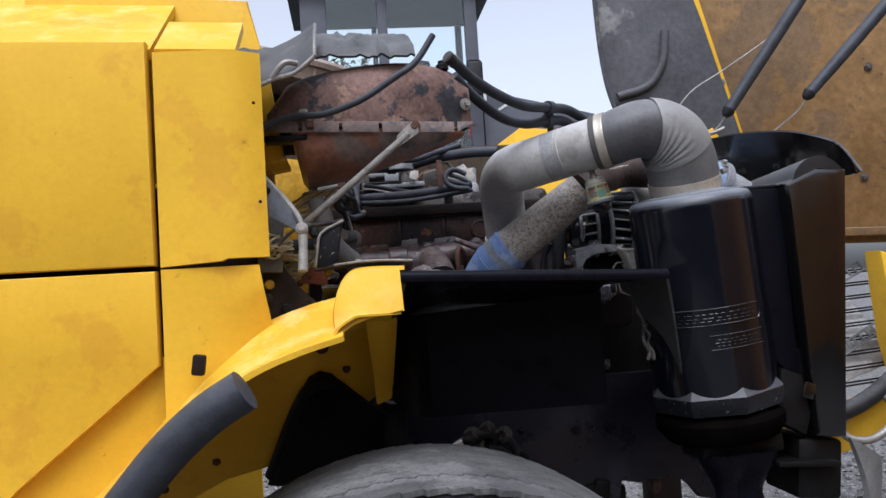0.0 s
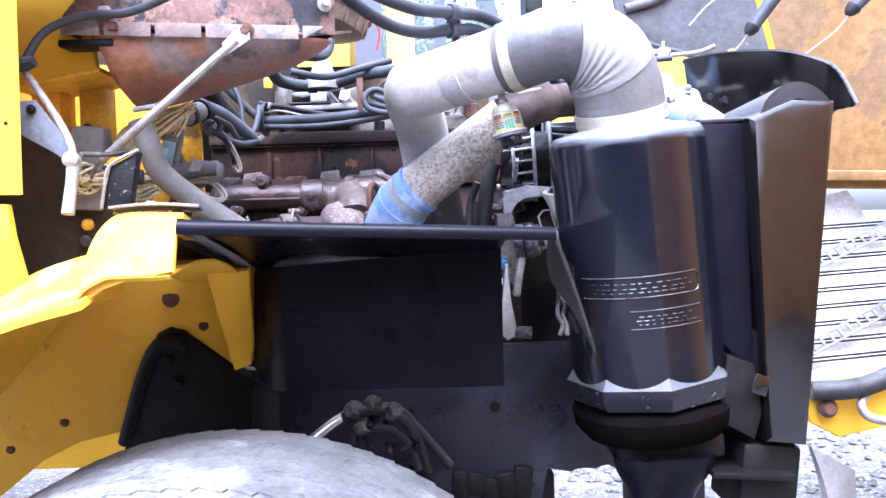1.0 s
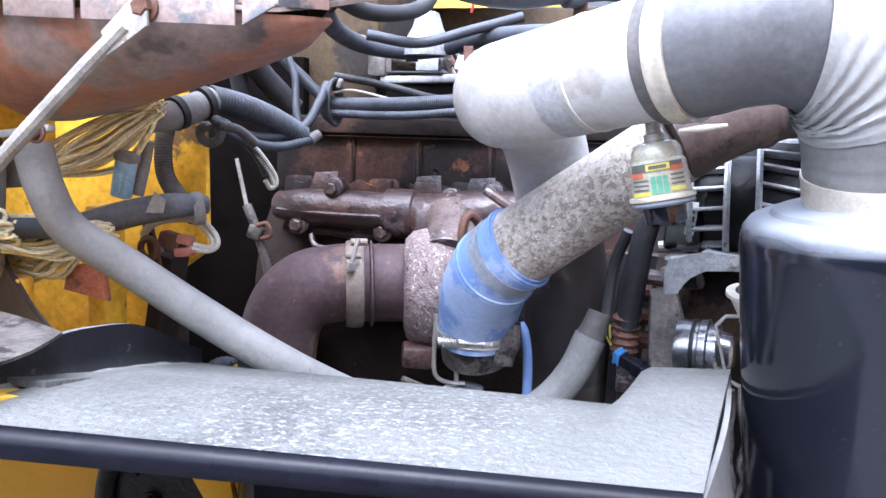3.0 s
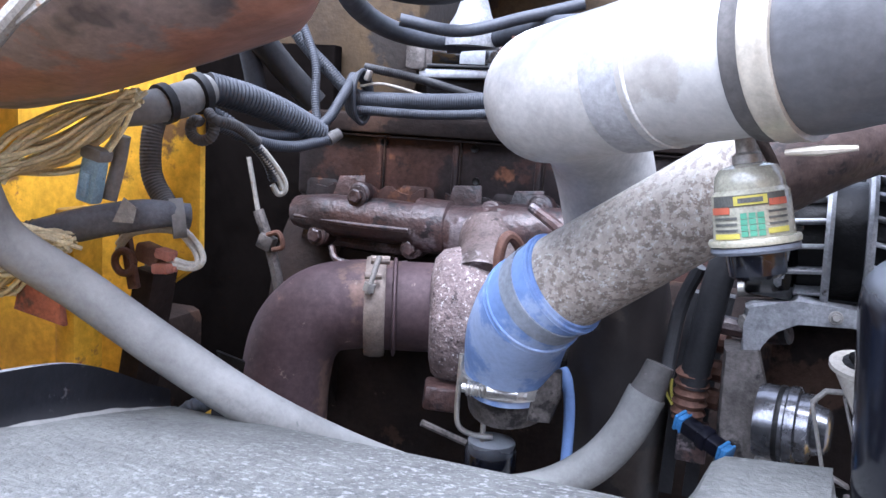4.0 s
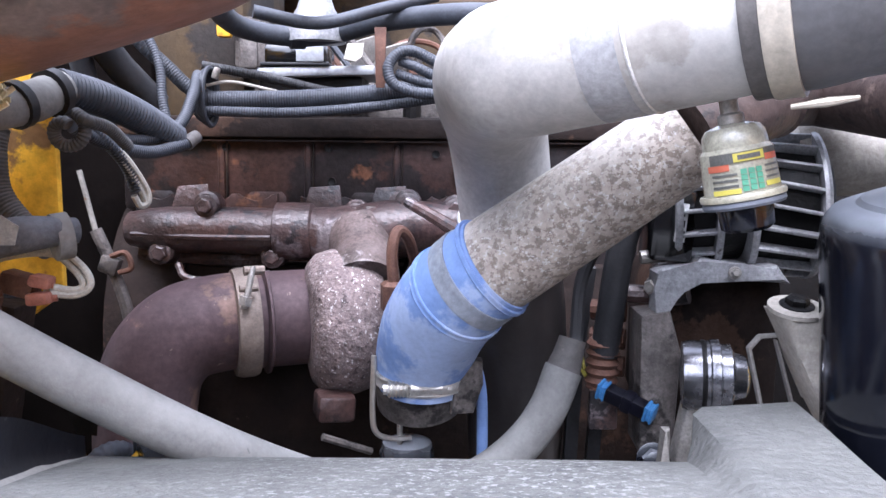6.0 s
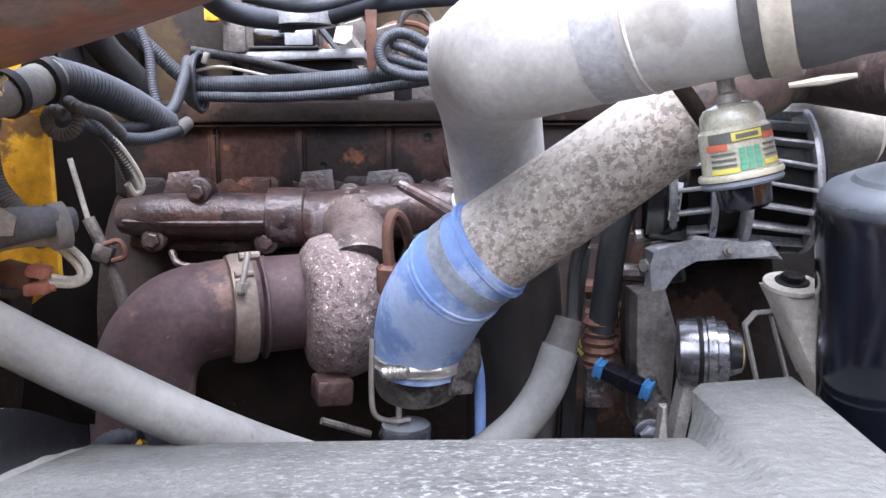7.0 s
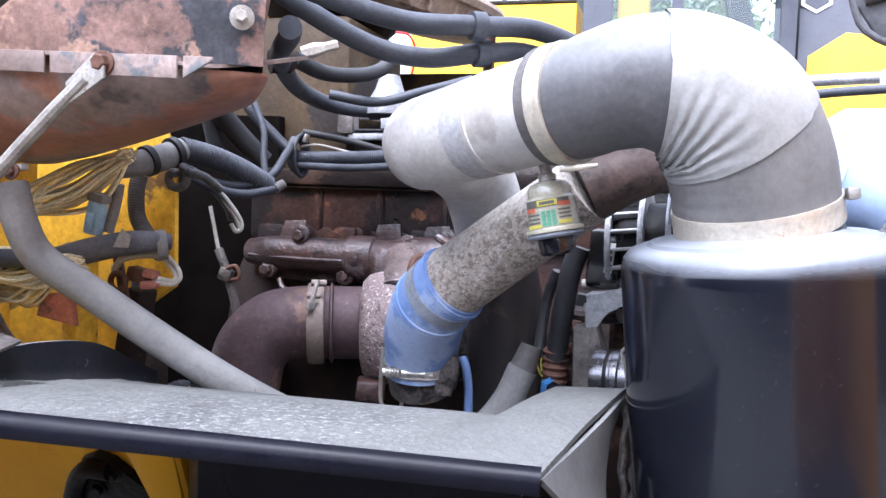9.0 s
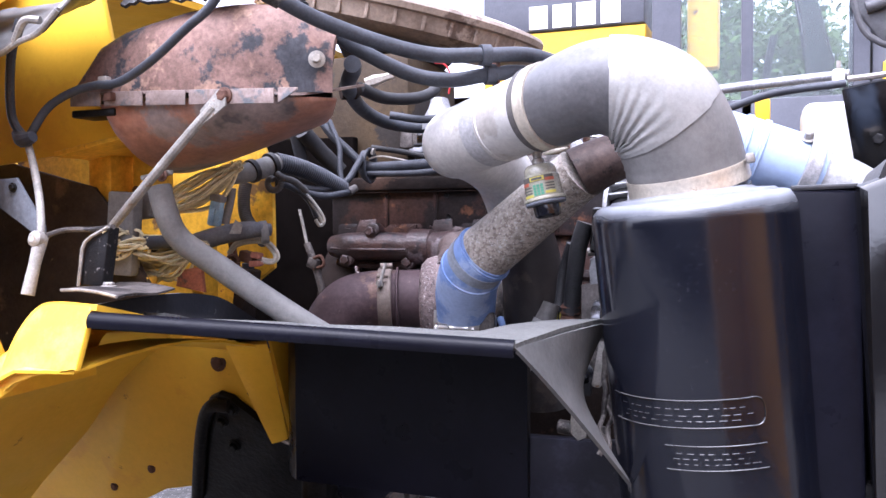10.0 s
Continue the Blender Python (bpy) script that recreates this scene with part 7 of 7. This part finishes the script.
# ---- far side of the machine and what stands behind it ----
wt = thing("washer_tank", (1.17, 2.5, 2.15), "white plastic fluid tank with rounded corners", "tank")
part("tank", box((0.105, 0.14, 0.15), pose(1.172, 2.42, 2.262), 0.020, seg=4), white_plastic, wt)
part("backing", box((0.03, 0.14, 0.11), pose(1.045, 2.46, 2.30), 0.006), yellow, wt)
rd = thing("hood_prop", (1.07, 2.36, 2.37), "grey and black telescopic hood prop rods", "prop")
part("rod", tube([(0.86, 2.38, 2.366), (0.97, 2.36, 2.374), (1.10, 2.33, 2.378), (1.20, 2.31, 2.380)], 0.0095, 12, 4), alloy, rd)
part("rod", tube([(0.90, 2.28, 2.305), (0.985, 2.27, 2.323), (1.066, 2.265, 2.346), (1.19, 2.26, 2.356)], 0.0075, 12, 4), rubber, rd)
part("white_clip", box((0.022, 0.02, 0.034), pose(1.180, 2.30, 2.372), 0.004), white_plastic, rd)
part("pin", tube([(1.18, 2.30, 2.38), (1.18, 2.30, 2.405)], 0.004, 8, 2), zinc, rd)
part("lever", tube([(1.195, 2.29, 2.368), (1.26, 2.28, 2.372), (1.30, 2.27, 2.385)], 0.006, 8, 4), zinc, rd)

gp = thing("raised_cover", (1.6, 3.35, 2.4), "raised dark grey sheet cover with a pressed crease", "cover")
part("panel", slab([(1.25, 3.3), (1.262, 2.94), (1.295, 2.72), (1.36, 2.62), (1.59, 2.545), (1.87, 2.50), (1.80, 2.75), (1.72, 3.05), (1.645, 3.3)], 0.015, upright(3.28), 0.006), grey_panel, gp)
part("crease", tube([(1.32, 3.272, 2.722), (1.36, 3.27, 2.733), (1.42, 3.27, 2.748), (1.48, 3.27, 2.785), (1.53, 3.27, 2.87), (1.55, 3.27, 3.0)], 0.018, 12, 6), grey_panel, gp)
part("edge", tube([(1.25, 3.285, 3.3), (1.262, 3.285, 2.94), (1.295, 3.285, 2.72), (1.36, 3.285, 2.62), (1.59, 3.285, 2.545)], 0.010, 10, 4), grey_panel, gp)

td = thing("open_side_door", (2.6, 3.6, 2.0), "open engine door with tan painted dusty inner face", "door")
part("panel", slab([(1.66, 3.6), (1.90, 2.42), (2.07, 2.06), (4.6, 1.98), (4.6, 3.6)], 0.03, upright(3.50), 0.008), tan_inside, td)
part("edge_strip", slab([(1.675, 3.35), (1.735, 3.35), (1.952, 2.50), (1.892, 2.49)], 0.02, upright(3.41), 0.004), yellow, td, "narrow yellow painted edge strip")
part("strip_bolt", bolt((1.852, 3.41, 2.80), (0, -1, 0), 0.012, 0.01), zinc, td)
part("inner_fold", slab([(2.02, 2.13), (4.6, 2.05), (4.6, 2.02), (2.05, 2.09)], 0.05, upright(3.44), 0.004), tan_inside, td)
part("yellow_corner", slab([(1.55, 2.49), (1.66, 2.545), (1.69, 2.50), (1.69, 2.44), (1.5, 2.42)], 0.02, upright(3.12), 0.006), yellow, td)
for x, z in ((2.55, 2.35), (2.62, 2.87), (3.1, 2.5)):
    part("door_bolt", bolt((x, 3.495, z), (0, -1, 0), 0.014, 0.01), grime, td)
for a, b, c in (((1.700, 3.05, 2.60), (1.90, 3.05, 2.86), (2.20, 3.05, 3.25)), ((2.02, 3.0, 2.645), (2.20, 3.0, 2.82), (2.55, 3.0, 3.16))):
    g = thing("gas_strut", a, "dark grey gas strut with a thin bent end wire", "strut", "door gas struts")
    part("cylinder", tube([a, b, c], [0.022, 0.026, 0.026], 14, 4), rubber, g)
    part("end_cap", lathe([(0.026, 0), (0.020, 0.02), (0.012, 0.03)], axis_matrix(a, V(a) - V(b)), 14), hose_dark, g)
    part("wire", tube([a, tuple(V(a) + V((-0.05, 0.02, -0.07))), tuple(V(a) + V((-0.14, 0.05, -0.14)))], 0.0035, 6, 4), zinc, g)
single("thin_rod", tube([(1.50, 3.1, 2.62), (1.58, 3.1, 2.70), (1.72, 3.1, 2.78), (1.95, 3.1, 2.92)], 0.003, 6, 5), zinc, "thin wire stay before the open door", "wire", (1.5, 3.1, 2.62))

gr = thing("grille_panel", (2.35, 3.4, 1.45), "lowered grille panel with perforated steel strips and rods", "grille")
o0, ex, ey = V((1.90, 3.15, 1.40)), V((0.62, 0.16, 0.13)), V((0.10, 0.36, 0.52))
en = ex.cross(ey).normalized()
if en.y > 0:
    en = -en
for k in range(9):
    for d in (0.0, 0.022):
        a = o0 + ey * (0.04 + k / 9 + d) + en * 0.012
        part("rod", tube([tuple(a + ex * 0.02), tuple(a + ex * 1.0 - ey * 0.20)], 0.0042, 6, 1), black_matt, gr)
for f in (0.10, 0.62):
    ladder = bmesh.new()
    base = o0 + ey * f + en * 0.020
    mat = axis_matrix(base, en, ex)
    slope = Matrix.Rotation(radians(9), 4, "Z")
    for side in (-0.022, 0.022):
        box((0.66, 0.010, 0.006), mat @ slope @ Matrix.Translation((0.32, side, 0)), 0.001, ladder)
    for j in range(15):
        box((0.012, 0.036, 0.005), mat @ slope @ Matrix.Translation((0.01 + 0.045 * j, 0, 0)), 0.001, ladder)
    part("perforated_strip", ladder, grille_grey, gr)
part("sheet", slab([(0, 0), (0.66, 0), (0.66, 0.66), (0, 0.66)], 0.01, axis_matrix(o0 - en * 0.03, ex.cross(ey), ex), 0.002), pale_sheet, gr, "pale dusty backing sheet")
part("seal_hose", tube([(1.90, 3.08, 1.345), (2.05, 3.06, 1.355), (2.2, 3.08, 1.40), (2.36, 3.12, 1.48)], 0.035, 14, 6), hose_dark, gr)

yf = thing("yellow_end_frame", (2.4, 3.2, 1.2), "yellow painted steel end frame with a shackle", "frame")
part("post", slab([(2.33, 2.0), (2.40, 1.98), (2.42, 1.85), (2.9, 1.9), (2.9, 1.40), (2.47, 1.46), (2.40, 1.40), (2.36, 1.62), (2.345, 1.85)], 0.12, upright(3.10), 0.015), yellow, yf)
part("curved_base", slab([(1.88, 1.33), (1.92, 1.22), (2.02, 1.165), (2.20, 1.20), (2.38, 1.31), (2.6, 1.44), (2.6, 1.52), (2.36, 1.42), (2.2, 1.34), (2.0, 1.33)], 0.16, upright(3.12), 0.015), yellow, yf)
part("shackle", tube([(2.10, 3.08, 1.335), (2.06, 3.05, 1.30), (2.08, 3.03, 1.26), (2.16, 3.02, 1.25), (2.25, 3.03, 1.29), (2.29, 3.05, 1.36), (2.27, 3.07, 1.41)], 0.016, 12, 6), zinc, yf)
part("pin_head", lathe([(0.03, 0), (0.034, 0.02), (0.02, 0.04)], axis_matrix((1.96, 3.10, 1.28), (0, -1, 0.1)), 16), copper, yf)
part("linkage", tube([(2.40, 3.04, 1.60), (2.46, 3.02, 1.66), (2.56, 3.0, 1.72)], 0.035, 12, 5), grime, yf)
part("leg", box((0.3, 0.2, 0.80), pose(2.75, 3.3, 0.86), 0.02), yellow_old, yf)

fr = thing("far_frame", (0.6, 3.2, 1.4), "dark grimy chassis and far body of the machine", "chassis")
part("rail", box((3.2, 0.2, 0.26), pose(0.3, 3.05, 0.80), 0.02), brown_dark, fr)
part("upper_rail", box((2.2, 0.12, 0.30), pose(0.6, 3.08, 1.85), 0.02), brown_dark, fr)
part("cross_member", box((0.25, 0.8, 0.20), pose(-0.35, 2.72, 1.72), 0.02), brown_dark, fr)
part("leg", box((0.12, 0.12, 1.0), pose(1.30, 3.05, 1.30), 0.01), brown_dark, fr)
part("yellow_rail", box((0.9, 0.06, 0.10), pose(-0.05, 3.0, 2.30), 0.01), yellow_old, fr)
part("inner_box", box((0.30, 0.05, 0.30), pose(-0.05, 2.95, 2.35), 0.01), brown_dark, fr)


# ---- second machine ----
def second_machine():
    m = thing("parked_loader", (0.5, 12.5, GROUND), "parked yellow and dark grey loader with a glazed cab", "loader")
    Y = 11.5
    def rect(x0, x1, z0, z1):
        return [(x0, z0), (x1, z0), (x1, z1), (x0, z1)]
    part("grey_panel", slab(rect(-2.6, -0.42, 4.66, 5.36), 2.0, upright(Y), 0.05), grey_paint, m)
    part("yellow_body", slab(rect(-2.6, -0.41, 1.4, 4.655), 2.0, upright(Y + 0.02), 0.05), yellow, m)
    # a maker's name, as plain blocks
    for x in (-0.98, -1.30, -1.62, -1.94):
        part("name_block", slab(rect(x, x + 0.25, 4.69, 4.99), 0.012, upright(Y - 0.014), 0), white_paint, m)
    for x0, x1 in ((-0.33, 0.03), (0.74, 0.88), (1.98, 2.16)):
        part("cab_post", slab(rect(x0, x1, 2.6, 6.2), 0.12, upright(Y - 0.05), 0.02), grey_paint, m)
    part("cab_roof", slab(rect(-0.5, 2.4, 6.2, 6.5), 1.8, upright(Y - 0.2), 0.08), grey_paint, m)
    part("cab_sill", slab(rect(-0.33, 2.16, 1.6, 3.6), 0.14, upright(Y - 0.05), 0.03), grey_paint, m)
    for x0, x1 in ((0.03, 0.74), (0.88, 1.98)):
        p = part("window_pane", slab(rect(x0, x1, 3.6, 6.2), 0.008, upright(Y), 0), cab_glass, m)
        p.visible_shadow = False
    for x0, x1 in ((-0.33, -0.23), (0.72, 0.80), (2.06, 2.16)):
        part("far_post", slab(rect(x0, x1, 3.4, 6.2), 0.12, upright(Y + 1.45), 0.02), grey_paint, m)
    part("far_sill", slab(rect(-0.33, 2.16, 1.6, 3.7), 0.1, upright(Y + 1.45), 0.03), grey_paint, m)
    part("cab_seat", slab([(1.27, 5.40), (1.50, 5.36), (1.82, 4.10), (1.78, 3.70), (1.40, 3.70), (1.56, 4.06)], 0.40, upright(Y + 0.45), 0.06), hose_dark, m, "tall black operator's seat back")
    part("seat_base", box((0.5, 0.5, 0.3), pose(1.42, Y + 0.7, 3.65), 0.06), hose_dark, m)
    part("steering_column", tube([(1.0, Y + 0.7, 3.7), (1.06, Y + 0.7, 4.2), (1.12, Y + 0.7, 4.5)], 0.05, 10, 4), hose_dark, m)
    part("grab_rail", tube([(0.95, Y - 0.08, 4.9), (1.4, Y - 0.1, 4.92), (1.9, Y - 0.08, 4.9)], 0.018, 8, 4), grey_paint, m)
    part("inner_panel", box((0.40, 0.3, 1.0), pose(0.25, Y + 0.7, 4.62), 0.05), yellow_old, m)
    part("front_body", slab([(2.18, 1.6), (4.2, 1.6), (4.2, 4.3), (2.95, 4.60), (2.18, 4.80)], 1.6, upright(Y + 0.05), 0.06), grey_paint, m)
    part("yellow_lower", slab([(2.25, 1.6), (4.2, 1.6), (4.2, 4.05), (2.70, 4.22), (2.30, 3.95)], 0.05, upright(Y - 0.01), 0.02), yellow, m)
    part("badge", slab([(-0.17, 0.16), (0.17, 0.16), (0.17, -0.08), (0.0, -0.18), (-0.17, -0.08)], 0.014, upright(Y + 0.035) @ Matrix.Translation((2.37, 4.63, 0)), 0.01), white_paint, m, "pale shield-shaped badge")
    part("badge_field", slab([(-0.13, 0.12), (0.13, 0.12), (0.13, -0.06), (0.0, -0.14), (-0.13, -0.06)], 0.010, upright(Y + 0.030) @ Matrix.Translation((2.37, 4.63, 0)), 0), grey_paint, m)
    part("mirror", box((0.22, 0.06, 0.5), pose(2.02, Y - 0.4, 4.85), 0.05), hose_dark, m)
    for x in (-1.6, 3.2):
        part("wheel", lathe([(0.3, -0.28), (0.85, -0.26), (0.95, -0.15), (0.95, 0.15), (0.85, 0.26), (0.3, 0.28)], axis_matrix((x, Y + 0.4, GROUND + 0.95), (0, 1, 0)), 48), tyre_rubber, m)
    part("chassis", box((6.5, 1.2, 0.9), pose(0.8, Y + 0.9, 1.5), 0.1), grey_paint, m)


second_machine()


def tree(x, y, h, seed):
    rnd = random.Random(seed)
    t = thing("tree", (x, y, GROUND), "leafy green tree behind the parked loader", "tree", "trees behind")
    bm = tube([(x, y, GROUND - 0.1), (x + 0.1, y, GROUND + h * 0.3), (x - 0.05, y, GROUND + h * 0.6), (x, y, GROUND + h * 0.85)], [0.22, 0.17, 0.10, 0.04], 10, 5)
    limbs = []
    for k in range(12):
        a, z = rnd.uniform(0, 6.28), GROUND + h * rnd.uniform(0.25, 0.75)
        l = h * rnd.uniform(0.16, 0.30)
        e = V((x + l * math.cos(a), y + l * math.sin(a), z + l * 0.6))
        tube([(x, y, z), tuple(V((x, y, z)).lerp(e, 0.5) + V((0, 0, 0.1))), tuple(e)], [0.07, 0.045, 0.02], 7, 3, bm=bm)
        limbs.append(e)
    part("trunk", bm, bark, t)
    verts, faces = [], []
    for k in range(13000):
        e = rnd.choice(limbs) if rnd.random() < 0.8 else V((x, y, GROUND + h * rnd.uniform(0.5, 0.95)))
        c = e + V([rnd.gauss(0, h * 0.062) for _ in range(3)])
        s = rnd.uniform(0.06, 0.14)
        u = V([rnd.uniform(-1, 1) for _ in range(3)]).normalized()
        w = u.orthogonal().normalized()
        i = len(verts)
        verts += [c + u * s, c + w * s * 0.5, c - u * s, c - w * s * 0.5]
        faces.append((i, i + 1, i + 2, i + 3))
    me = bpy.data.meshes.new("crown")
    o = BASE[t.name]
    me.from_pydata([v - o for v in verts], [], faces)
    me.materials.append(leaf)
    c = new("crown", me)
    c.parent = t


tree(0.2, 19.0, 6.8, 1)
tree(2.2, 21.0, 5.8, 2)
tree(-2.5, 24.0, 7.5, 3)
tree(4.8, 25.0, 6.0, 4)

# unseen plain walls behind the way of the camera, that close the yard
# dark walls, added to hold back low sky and darken reflections
tagged(part("wall_south", box((26, 0.3, 4.4), pose(-9.0, -9.0, GROUND + 2.2), 0), dark_wall_mat), "plain dark grey wall, unseen, added for dark reflections", "wall", kind="structure")
# brown walls, added so that canister and cover mirror a warm streak
tagged(part("wall_southeast", box((3.5, 0.3, 4.4), pose(4.1, -2.75, GROUND + 2.2), 0), wall_mat), "plain brown wall, unseen, added for a warm reflection", "wall", kind="structure")
tagged(part("wall_east", box((0.3, 3.6, 4.4), pose(5.95, -0.8, GROUND + 2.2), 0), wall_mat), "plain brown wall, unseen, added for a warm reflection", "wall", kind="structure")
tagged(part("wall_northeast", box((0.3, 12.0, 4.4), pose(12.15, -2.85, GROUND + 2.2), 0), dark_wall_mat), "plain dark grey wall, unseen, added for dark reflections", "wall", kind="structure")
